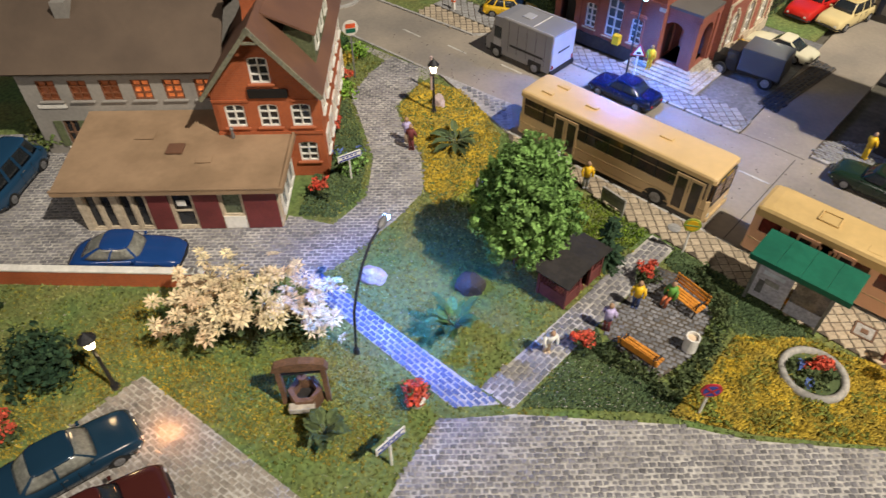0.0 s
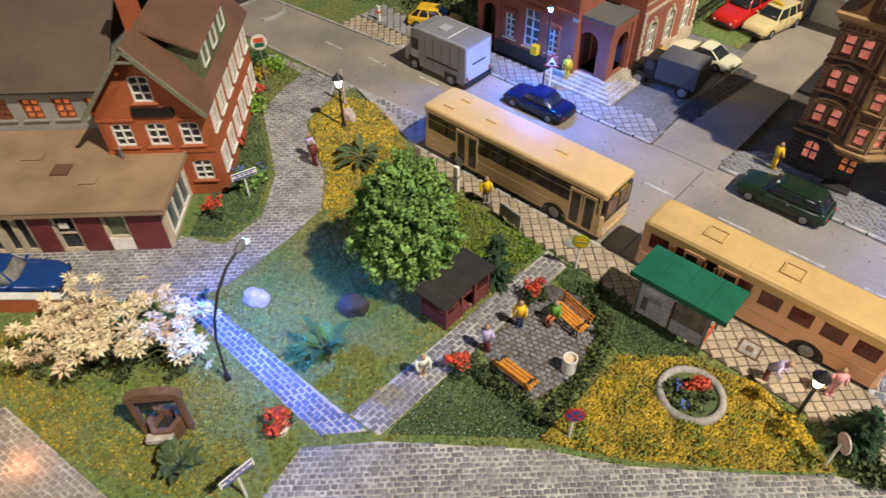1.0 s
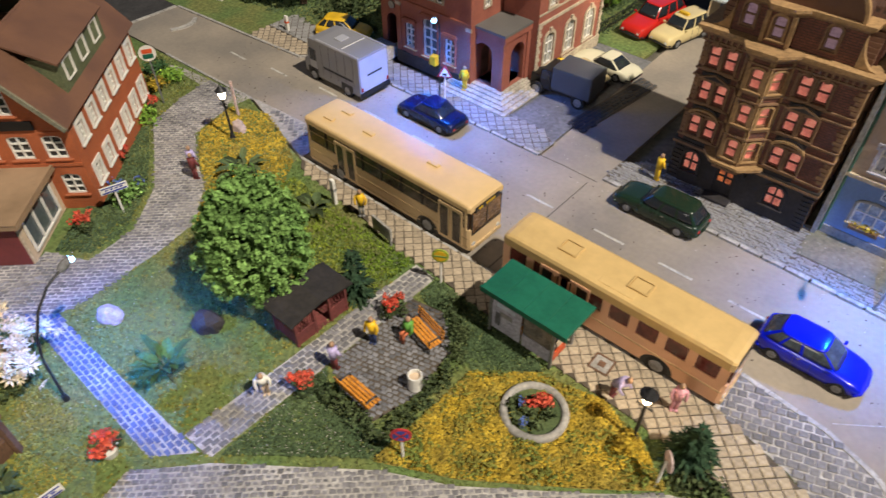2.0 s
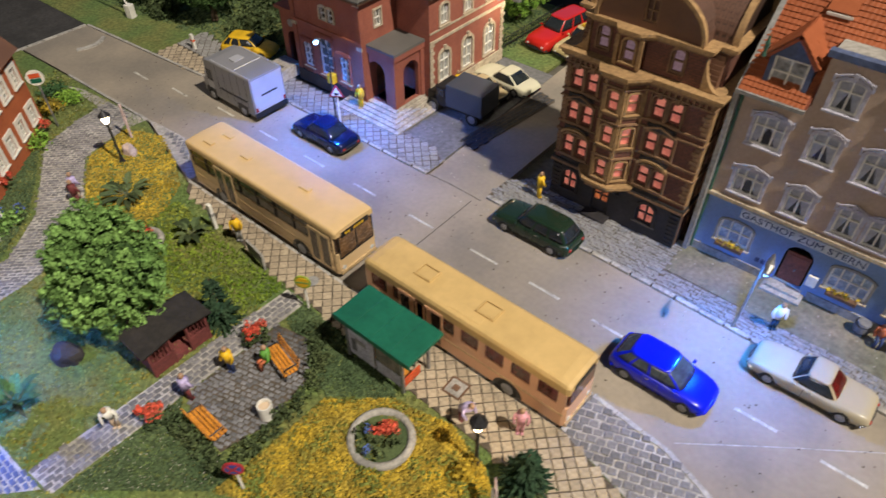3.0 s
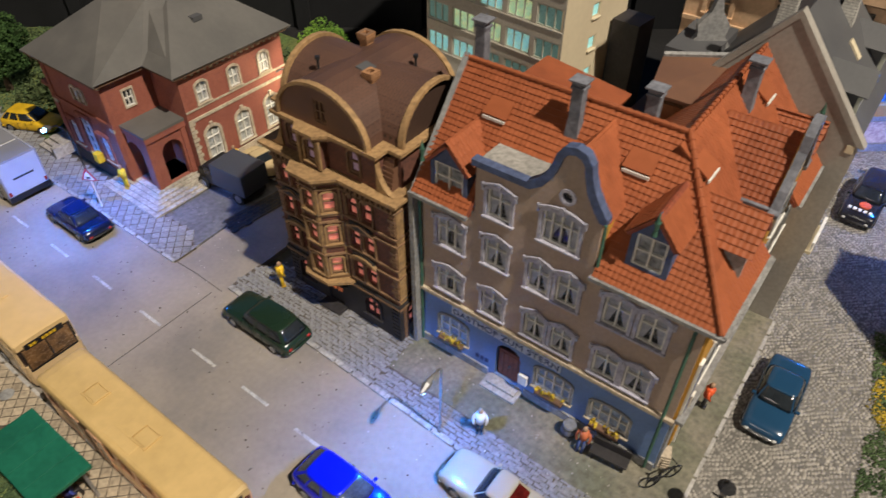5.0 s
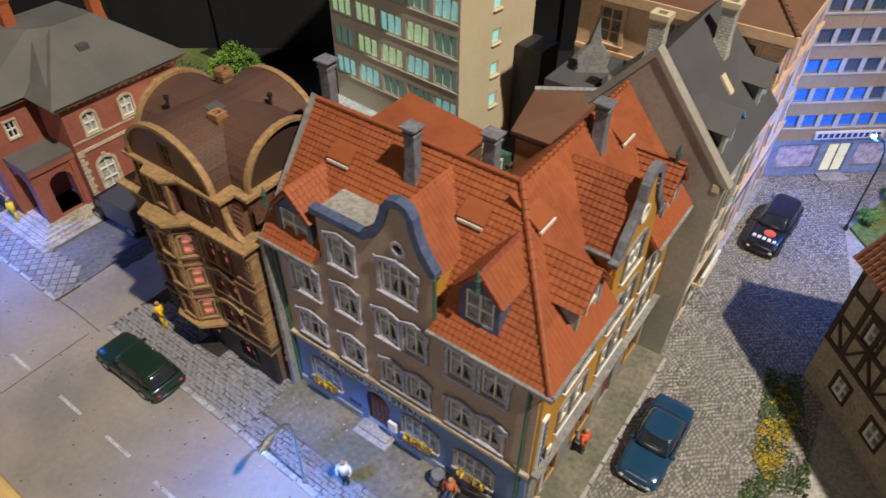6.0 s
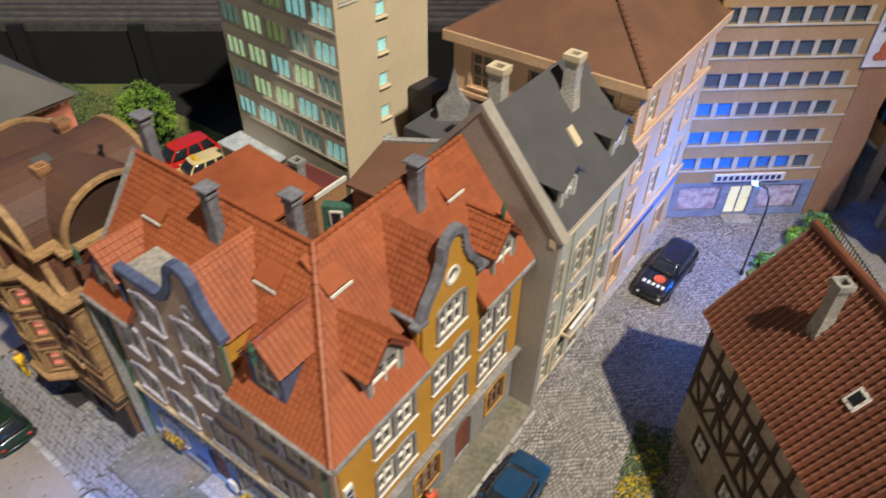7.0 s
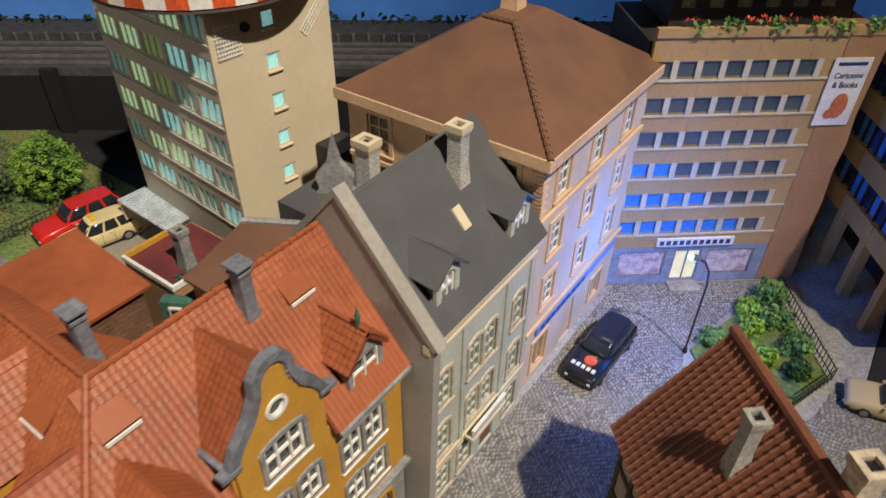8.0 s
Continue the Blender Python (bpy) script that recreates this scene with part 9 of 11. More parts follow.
def leafy_tree(label, x, y, trunk_h, cz, rx, rz, mt, clumps, leaf=0.13, seed=1, name="tree", skew=0.0):
    rng = random.Random(seed)
    t = thing(name, label, "tree", T(x, y, 0.03))
    bm = bmesh.new()
    tube(bm, [(0, 0, 0), (0.05, 0.02, trunk_h * 0.5), (0.0, 0.0, trunk_h), (0, 0, cz)], [0.26, 0.2, 0.17, 0.08], n=9)
    for i in range(7):
        a = i * 0.9
        tube(bm, [(0, 0, trunk_h * 0.8 + i * 0.15), (math.cos(a) * rx * 0.35, math.sin(a) * rx * 0.35, cz * 0.8 + i * 0.2), (math.cos(a) * rx * 0.7, math.sin(a) * rx * 0.7, cz + (i - 3) * 0.35)], [0.1, 0.06, 0.03], n=6)
    part("trunk", bm, M["bark"], t)
    bm = bmesh.new()
    for i in range(clumps):
        zf = 1 - 2 * (i + 0.5) / clumps
        a = i * 2.39996 + rng.uniform(-0.3, 0.3)
        k = math.sqrt(max(0, 1 - zf * zf))
        g = rng.uniform(0.74, 1.05) * (1 + 0.16 * noise.noise(Vector((math.cos(a) * k * 2, math.sin(a) * k * 2, zf * 2 + seed))))
        q = k * rx * g * (1 - skew * zf)
        at = Vector((math.cos(a) * q, math.sin(a) * q, cz + zf * rz * g))
        leaf_ball(bm, at, rng.uniform(0.17, 0.31) * rx / 2.2, 26, leaf * rng.uniform(0.55, 0.85), rng, 1.25)
    part("crown", bm, M[mt], t)
    # Inner leaf ball coloured dark, so the gaps' shade is painted.
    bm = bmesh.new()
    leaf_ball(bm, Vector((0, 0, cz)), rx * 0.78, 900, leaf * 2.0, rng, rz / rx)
    part("inner_crown", bm, M["shade_leaf"], t, "inner foliage coloured dark as shade in the crown's gaps")
    return t


def conifer(label, x, y, h, r, seed):
    rng = random.Random(seed)
    t = thing("fir", label, "tree", T(x, y, 0.03))
    bm = bmesh.new()
    tube(bm, [(0, 0, 0), (0, 0, h * 0.95)], [0.1, 0.02], n=6)
    part("trunk", bm, M["bark"], t)
    bm = bmesh.new()
    tiers = 11
    for i in range(tiers):
        z = h * (0.08 + 0.9 * i / tiers)
        rr = r * (1 - i / tiers) ** 0.8 + 0.06
        for k in range(int(9 + 10 * (1 - i / tiers))):
            a = rng.uniform(0, 6.28)
            ln = rr * rng.uniform(0.75, 1.1)
            d = Vector((math.cos(a), math.sin(a), -0.25))
            s = Vector((-math.sin(a), math.cos(a), 0))
            for q in range(7):
                p = Vector((0, 0, z + rng.uniform(-0.06, 0.06))) + d * ln * (0.25 + 0.75 * q / 6)
                w = 0.14 * (1.2 - q / 7)
                v = [bm.verts.new(p + u) for u in (s * w - d * 0.03, d * 0.16 + Vector((0, 0, rng.uniform(-0.05, 0.08))), s * -w - d * 0.03)]
                bm.faces.new(v)
    part("crown", bm, M["fir"], t)


def bush(label, x, y, r, h, mt, n=380, leaf=0.12, seed=1, flowers=None, fn=120, name="bush", z=0.03, group=""):
    rng = random.Random(seed)
    t = thing(name, label, "bush", T(x, y, z), group)
    bm = bmesh.new()
    tube(bm, [(0, 0, 0), (0, 0, h * 0.5)], 0.05, n=5)
    part("stem", bm, M["bark"], t)
    bm = bmesh.new()
    for k in range(max(5, n // 30)):
        a, q = rng.uniform(0, 6.28), rng.uniform(0, 0.75) * r
        leaf_ball(bm, Vector((math.cos(a) * q, math.sin(a) * q, h * rng.uniform(0.3, 0.75))), r * 0.42, 30, leaf, rng, 0.8)
    part("foliage", bm, M[mt], t)
    if flowers:
        bm = bmesh.new()
        for k in range(max(4, fn // 14)):
            a, q = rng.uniform(0, 6.28), rng.uniform(0, 0.8) * r
            leaf_ball(bm, Vector((math.cos(a) * q, math.sin(a) * q, h * rng.uniform(0.7, 1.0))), r * 0.28, 16, leaf * 0.8, rng, 0.7)
        part("blossoms", bm, M[flowers], t)
    return t


def hedge(label, pts, w, h, seed):
    """A clipped hedge along points."""
    rng = random.Random(seed)
    verts = bmesh.new()
    for (xa, ya), (xb, yb) in zip(pts, pts[1:]):
        ln = math.hypot(xb - xa, yb - ya)
        for i in range(int(ln * 26)):
            k = rng.random()
            ox, oy = rng.uniform(-w, w) / 2, rng.uniform(-w, w) / 2
            leaf_ball(verts, Vector((xa + (xb - xa) * k + ox, ya + (yb - ya) * k + oy, h * rng.uniform(0.1, 0.95))), 0.13, 9, 0.075, rng)
    return solid("hedge", verts, M["dark_leaf"], label, "hedge", T(0, 0, 0.03))


def old_lamp(label, x, y, h, rz=0, bowl="bulb"):
    t = thing("lantern", label, "street lamp", T(x, y, 0.03, rz), "old lanterns")
    bm = bmesh.new()
    cyl(bm, 0, 0, 0, 0.18, 0.19, 0.14), cyl(bm, 0, 0, 0.18, 0.5, 0.1, 0.08), tube(bm, [(0, 0, 0.5), (0, 0, h - 0.5)], [0.075, 0.06])
    box(bm, -0.3, 0.3, -0.025, 0.025, h - 0.85, h - 0.8)
    part("post", bm, M["dark_metal"], t)
    bm = bmesh.new()
    cyl(bm, 0, 0, h - 0.56, h - 0.12, 0.13, 0.23, n=8)
    part("glass_bowl", bm, M[bowl], t, "glowing warm lantern glass" if bowl == "bulb" else "unlit smoky lantern glass")
    bm = bmesh.new()
    cyl(bm, 0, 0, h - 0.12, h + 0.03, 0.32, 0.2, n=12), cyl(bm, 0, 0, h + 0.03, h + 0.2, 0.18, 0.04, n=12), ball(bm, 0, 0, h + 0.22, 0.05, u=6, v=4)
    part("hat", bm, M["dark_metal"], t)


def whip_lamp(label, x, y, pts, mt="dark_metal", led=True):
    t = thing("street_lamp", label, "street lamp", T(x, y, 0.03), "curved street lamps")
    bm = bmesh.new()
    cyl(bm, 0, 0, 0, 0.3, 0.13, 0.1)
    tube(bm, pts, 0.052, n=8)
    part("post", bm, M[mt], t)
    e = Vector(pts[-1])
    d = (e - Vector(pts[-2])).normalized()
    bm = bmesh.new()
    tube(bm, [e - d * 0.1, e + d * 0.15, e + d * 0.55], [0.1, 0.17, 0.08], n=8)
    hd = part("head", bm, M["metal"], t)
    bm = bmesh.new()
    ball(bm, *(e + d * 0.45 - Vector((0, 0, 0.04 if led else 0.08))), 0.135 if led else 0.085)
    part("led", bm, M["led"], hd, "glowing blue-white LED" if led else "small blue-white LED")


def sign(label, x, y, h, rz, kind, name="sign"):
    t = thing(name, label, "sign", T(x, y, 0.03, rz))
    bm = bmesh.new()
    cyl(bm, 0, 0, 0, h, 0.05, n=8)
    part("post", bm, M["white"], t)
    if kind in ("stop", "bus", "back"):
        bm = bmesh.new()
        cyl(bm, 0, 0, -0.03, 0.03, 0.36, n=24, m=Matrix.Translation((0, -0.08, h)) @ Matrix.Rotation(radians(90), 4, "X"))
        disc = part("disc", bm, M[dict(stop="stop_red", bus="lime", back="pale_rose")[kind]], t)
        if kind != "back":
            bm = bmesh.new()
            cyl(bm, 0, 0, -0.03, 0.03, 0.27, n=24, m=Matrix.Translation((0, -0.1, h)) @ Matrix.Rotation(radians(90), 4, "X"))
            inner = part("field", bm, M["stop_blue" if kind == "stop" else "bright_yellow"], disc)
            for a in ((45, -45) if kind == "stop" else (0,)):
                bm = bmesh.new()
                box(bm, -0.28, 0.28, -0.145, -0.13, -0.035, 0.035)
                part("bar", bm, M["stop_red" if kind == "stop" else "leaf"], disc, m=T(0, 0, h, 0, 0, a))
    elif kind == "warn":
        bm = bmesh.new()
        extrude_outline(bm, [(-0.45, -0.28), (0.45, -0.28), (0, 0.5)], -0.1, -0.06)
        tri_ = part("triangle", bm, M["stop_red"], t, m=T(0, 0, h))
        bm = bmesh.new()
        extrude_outline(bm, [(-0.31, -0.21), (0.31, -0.21), (0, 0.33)], -0.115, -0.1)
        part("field", bm, M["white"], tri_)
        block(tri_, "bar", "black", (-0.12, 0.12, -0.125, -0.116, -0.15, -0.02))
    else:
        bm = bmesh.new()
        box(bm, -0.62, 0.62, -0.1, -0.05, h - 0.28, h + 0.12, bev=0.02)
        b = part("board", bm, M["white"], t)
        block(b, "bar", "stop_blue", (-0.56, 0.56, -0.112, -0.1, h - 0.24, h - 0.16), (-0.56, 0.56, -0.112, -0.1, h + 0.02, h + 0.08))
        for i in range(4):
            block(b, "bar", "stop_blue", (-0.4 + i * 0.22, -0.26 + i * 0.22, -0.111, -0.1, h - 0.1, h - 0.03))


def figurine(label, x, y, rz, top, legs, z=0.04, seat=False, h=1.75, bend=0.0):
    """A plain little painted figure in one piece."""
    bm = bmesh.new()
    if seat:
        for s in (-0.11, 0.11):
            tube(bm, [(s, 0.0, 0.5), (s, -0.42, 0.5), (s, -0.45, 0.05)], 0.085, n=6, mi=1)
        z0 = 0.45
    else:
        for s in (-0.1, 0.1):
            tube(bm, [(s, 0.0, 0.0), (s * 0.95, 0, 0.85)], [0.08, 0.11], n=6, mi=1)
            box(bm, s - 0.07, s + 0.07, -0.16, 0.08, 0, 0.08, mi=1)
        z0 = 0.8
    tube(bm, [(0, 0, z0), (0, -0.02 - bend * 0.3, z0 + 0.3), (0, -0.03 - bend * 0.6, z0 + 0.6), (0, -0.03 - bend * 0.7, z0 + 0.68)], [0.2, 0.22, 0.25, 0.1], n=9, mi=0)
    for s in (-1, 1):
        tube(bm, [(s * 0.25, -0.03 - bend * 0.55, z0 + 0.56), (s * 0.33, -0.08 - bend * 0.5, z0 + 0.28), (s * 0.28, -0.22 - bend * 0.6, z0 + 0.08)], [0.085, 0.075, 0.06], n=6, mi=0)
    ball(bm, 0, -0.04 - bend * 0.85, z0 + 0.83, 0.135, sz=1.15, u=8, v=6, mi=2)
    bm.transform(Matrix.Diagonal((0.82, 0.82, 0.9, 1)))
    me = dress(finish("figurine", bm, True), [M[top], M[legs], M["figure_tan"]])
    return solid("figurine", me, None, label, "figurine", T(x, y, z, rz), "painted figurines")


def bench(label, x, y, rz):
    t = thing("bench", label, "bench", T(x, y, 0.10, rz), "park benches")
    for i in range(4):
        bm = bmesh.new()
        box(bm, -0.85, 0.85, -0.28 + i * 0.15, -0.16 + i * 0.15, 0.42, 0.47, bev=0.012)
        part("seat_slat", bm, M["wood"], t)
    for i in range(3):
        bm = bmesh.new()
        box(bm, -0.85, 0.85, 0.33 + i * 0.04, 0.37 + i * 0.04, 0.55 + i * 0.15, 0.67 + i * 0.15, bev=0.012)
        part("back_slat", bm, M["wood"], t)
    for s in (-0.72, 0.72):
        bm = bmesh.new()
        tube(bm, [(s, -0.25, 0), (s, -0.22, 0.42), (s, 0.3, 0.42), (s, 0.36, 0.0)], 0.035, n=6), tube(bm, [(s, 0.3, 0.42), (s, 0.46, 1.0)], 0.035, n=6), tube(bm, [(s, -0.22, 0.42), (s, -0.2, 0.66), (s, 0.33, 0.66)], 0.03, n=6)
        part("side_bracket", bm, M["dark_metal"], t)


def hut():
    t = thing("hut", "wine-red lattice garden hut with dark felt roof", "hut", T(-8.4, 18.8, 0.05))
    w, d, h = 0.66, 1.28, 1.45
    for s, a, b in ((-1, -d, d), (1, -d, -0.35), (1, 0.45, d)):
        block(t, "panel", "hut_wood", (s * w - 0.04, s * w + 0.04, a, b, 0.05, 0.72))
    block(t, "panel", "hut_wood", (-w + 0.05, w - 0.05, -d - 0.02, -d + 0.06, 0.05, 0.72))
    block(t, "panel", "hut_wood", (-w + 0.05, w - 0.05, d - 0.06, d + 0.02, 0.05, 1.4))
    for x, y in ((-w, -d), (w, -d), (-w, d), (w, d), (w, -0.35), (w, 0.45)):
        block(t, "post", "hut_wood", (x - 0.06, x + 0.06, y - 0.06, y + 0.06, 0, h))
    bm = bmesh.new()
    for k in range(9):
        for q in (-1, 1):
            tube(bm, [(-w + 0.06 + k * 0.14, -d, 0.74 if q > 0 else 1.42), (-w + 0.06 + k * 0.14 + 0.14, -d, 1.42 if q > 0 else 0.74)], 0.018, n=4)
    part("lattice", bm, M["hut_wood"], t)
    for s, a, b in ((-1, -d, d), (1, -d, -0.4), (1, 0.5, d)):
        bm = bmesh.new()
        n = int((b - a) / 0.16)
        for k in range(n):
            for q in (-1, 1):
                y = a + 0.08 + k * 0.16
                tube(bm, [(s * w, y, 0.74 if q > 0 else 1.42), (s * w, y + 0.12, 1.42 if q > 0 else 0.74)], 0.018, n=4)
        part("lattice", bm, M["hut_wood"], t)
    block(t, "floor", "hut_wood", (-w, w, -d, d, 0.0, 0.06))
    bm = bmesh.new()
    slab(bm, [(-w - 0.25, -d - 0.3, h + 0.1), (w + 0.25, -d - 0.3, h + 0.1), (w + 0.25, 0, h + 0.33), (-w - 0.25, 0, h + 0.33)], 0.07)
    slab(bm, [(-w - 0.25, d + 0.3, h + 0.1), (w + 0.25, d + 0.3, h + 0.1), (w + 0.25, 0, h + 0.33), (-w - 0.25, 0, h + 0.33)], 0.07)
    part("roof", bm, M["hut_roof"], t, "near-black felt roof")
    block(t, "bench_board", "brown_wood", (-w + 0.08, -0.2, -d + 0.1, d - 0.1, 0.38, 0.44))


def shelter():
    t = thing("bus_shelter", "bus shelter with green roof, posters and grey posts", "shelter", T(-1.05, 23.95, 0.10))
    for x in (-1.55, 1.35):
        for y in (-0.78, 0.7):
            block(t, "post", "metal", (x - 0.06, x + 0.06, y - 0.06, y + 0.06, 0, 2.25), bev=0.01)
    for k in range(4):
        block(t, "roof_sheet", "green_roof", (-1.95 + k * 0.97, -0.985 + k * 0.97, -0.98, 0.98, 2.25, 2.42), label="green roof sheet", bev=0.02)
    block(t, "roof_edge", "green_roof", (-1.98, 1.95, -1.02, -0.96, 2.18, 2.44))
    bm = bmesh.new()
    box(bm, -1.48, -0.1, -0.81, -0.75, 0.3, 2.1, bev=0.015)
    ps = part("poster_panel", bm, M["poster_grey"], t, "grey poster with abstract print")
    for i, (a, b, z0, z1) in enumerate(((-1.3, -1.05, 0.6, 1.3), (-1.1, -0.5, 1.2, 1.45), (-0.7, -0.35, 0.7, 1.1), (-1.25, -0.4, 1.65, 1.85))):
        block(ps, "print_bar", ("slate", "stone_trim", "blue_trim", "pale_blue")[i], (a, b, -0.825, -0.812, z0, z1))
    bm = bmesh.new()
    box(bm, 0.0, 1.3, -0.81, -0.76, 0.3, 0.95)
    part("side_panel", bm, M["poster_grey"], t, "grey lower panel")
    bm = bmesh.new()
    box(bm, 0.0, 1.3, -0.80, -0.77, 0.97, 2.1)
    pane = part("glass_panel", bm, M["smoke_pane"], t)
    block(t, "side_panel", "poster_grey", (-1.6, -1.54, -0.7, 0.6, 0.3, 2.1))
    block(t, "seat", "wood", (-1.3, 1.1, -0.5, -0.15, 0.42, 0.48))
    block(t, "side_poster", "signal_red", (1.32, 1.38, -0.7, 0.2, 0.3, 0.75))


def ring_planter(label, x, y, r, seed, red=True):
    t = thing("ring_planter", label, "planter", T(x, y, 0.04))
    bm = bmesh.new()
    n = 28
    pts = [(r * math.cos(2 * math.pi * i / n), r * math.sin(2 * math.pi * i / n), 0.14) for i in range(n)]
    rings = []
    for i in range(n):
        a = 2 * math.pi * i / n
        rings.append([bm.verts.new(((r + 0.16 * math.cos(b)) * math.cos(a), (r + 0.16 * math.cos(b)) * math.sin(a), 0.14 + 0.2 * math.sin(b))) for b in [k * math.pi / 4 for k in range(8)]])
    for i in range(n):
        for k in range(8):
            bm.faces.new((rings[i][k], rings[i][(k + 1) % 8], rings[(i + 1) % n][(k + 1) % 8], rings[(i + 1) % n][k]))
    part("rim", bm, M["concrete"], t, "grey concrete ring", smooth=True)
    bm = bmesh.new()
    cyl(bm, 0, 0, 0, 0.16, r - 0.05, n=20)
    part("soil", bm, M["dark_leaf"], t)
    rng = random.Random(seed)
    for mt, n_, z0, rr, nm in (("dark_leaf", 22, 0.25, r * 0.75, "leaves"), ("red_flower", 12, 0.5, r * 0.4, "red_bloom"), ("blue_flower", 2, 0.28, r * 0.6, "blue_bloom")):
        bm = bmesh.new()
        for i in range(n_):
            a, q = rng.uniform(0, 6.28), rng.uniform(0, rr)
            leaf_ball(bm, Vector((math.cos(a) * q, math.sin(a) * q + (0.2 if nm == "red_bloom" else -0.1), z0 + rng.uniform(0, 0.25))), 0.2, 18, 0.09, rng)
        part(nm, bm, M[mt], t)["kind"] = "stuff"


def blossom_tree():
    rng = random.Random(12)
    t = thing("blossom_tree", "spreading dried-flower shrub with cream star blossoms", "shrub", T(-15.7, 7.9, 0.03))
    ax, up = Vector((0.72, 0.69, 0)), Vector((-0.69, 0.72, 0))
    bm, fl = bmesh.new(), bmesh.new()
    for i in range(66):
        a = rng.uniform(-1, 1)
        end = ax * (a * 3.5) + up * rng.uniform(-1.2, 2.3) * (1.1 - max(0, a) * 0.45) + Vector((0, 0, 1.5 + 1.3 * (1 - abs(a)) + rng.uniform(-0.6, 0.6)))
        mid = end * 0.5 + Vector((0, 0, 0.5 + rng.uniform(0, 0.4)))
        tube(bm, [(0, 0, 0), tuple(mid * 0.5), tuple(mid), tuple(end)], [0.05, 0.035, 0.025, 0.012], n=5)
        for k in range(4):
            c = mid.lerp(end, 0.45 + 0.6 * k / 3 * rng.uniform(0.8, 1.1)) + Vector((rng.uniform(-0.3, 0.3), rng.uniform(-0.3, 0.3), rng.uniform(-0.15, 0.25)))
            nrm = Vector((rng.uniform(-0.8, 0.8), rng.uniform(-0.8, 0.8), 1)).normalized()
            b = nrm.orthogonal().normalized()
            sz = rng.uniform(0.2, 0.46)
            m = rng.randint(8, 11)
            for q in range(m):
                d = Matrix.Rotation(6.283 * q / m + rng.uniform(-0.1, 0.1), 3, nrm) @ b
                s = nrm.cross(d)
                v = [fl.verts.new(c + u) for u in (d * 0.03, d * sz * 0.55 + s * sz * 0.16 + nrm * sz * 0.22, d * sz + nrm * sz * rng.uniform(-0.05, 0.25), d * sz * 0.55 - s * sz * 0.16 + nrm * sz * 0.22)]
                fl.faces.new(v)
    part("stem", bm, M["olive"], t)
    part("blossoms", fl, M["blossom"], t, "cream star-shaped blossoms")
    bm = bmesh.new()
    for i in range(46):
        leaf_ball(bm, ax * rng.uniform(-2.6, 2.6) + up * rng.uniform(-0.8, 0.8) + Vector((0, 0, rng.uniform(0.2, 1.4))), 0.3, 16, 0.11, rng)
    part("foliage", bm, M["dark_leaf"], t)


def well():
    t = thing("well", "brown wooden draw well with hexagonal basin", "well", T(-12.0, 7.6, 0.04, 48))
    bm = bmesh.new()
    out = [(0.62 * math.cos(a * math.pi / 3), 0.62 * math.sin(a * math.pi / 3)) for a in range(6)]
    inn = [(0.42 * math.cos(a * math.pi / 3), 0.42 * math.sin(a * math.pi / 3)) for a in range(6)]
    bm = panel(out, [inn], 0.75)
    bm.transform(Matrix.Rotation(radians(90), 4, "X"))
    bm.transform(Matrix.Translation((0, 0, 0.75)) if max(v.co.z for v in bm.verts) < 0.1 else Matrix())
    part("basin", bm, M["brown_wood"], t)
    block(t, "water", "near_black", (-0.36, 0.36, -0.36, 0.36, 0.1, 0.3))
    for s in (-1, 1):
        block(t, "post", "brown_wood", (s * 0.78 - 0.09, s * 0.78 + 0.09, -0.12, 0.12, 0, 2.1), bev=0.02)
    bm = bmesh.new()
    pts = [(-0.98, 2.02), (0.98, 2.02), (0.85, 2.3), (0.45, 2.42), (0, 2.47), (-0.45, 2.42), (-0.85, 2.3)]
    extrude_outline(bm, pts, -0.15, 0.15)
    part("top_beam", bm, M["brown_wood"], t)
    bm = bmesh.new()
    tube(bm, [(-0.7, 0, 1.75), (0.7, 0, 1.75)], 0.05), tube(bm, [(0, 0, 1.75), (0, 0, 1.5)], 0.02)
    part("winch", bm, M["dark_metal"], t)
    bm = bmesh.new()
    cyl(bm, 0, 0, 1.28, 1.52, 0.13, 0.16)
    part("bucket", bm, M["brown_wood"], t)
    block(t, "trough", "step_stone", (-0.55, 0.35, -0.75, -0.45, 0.35, 0.6), bev=0.03)


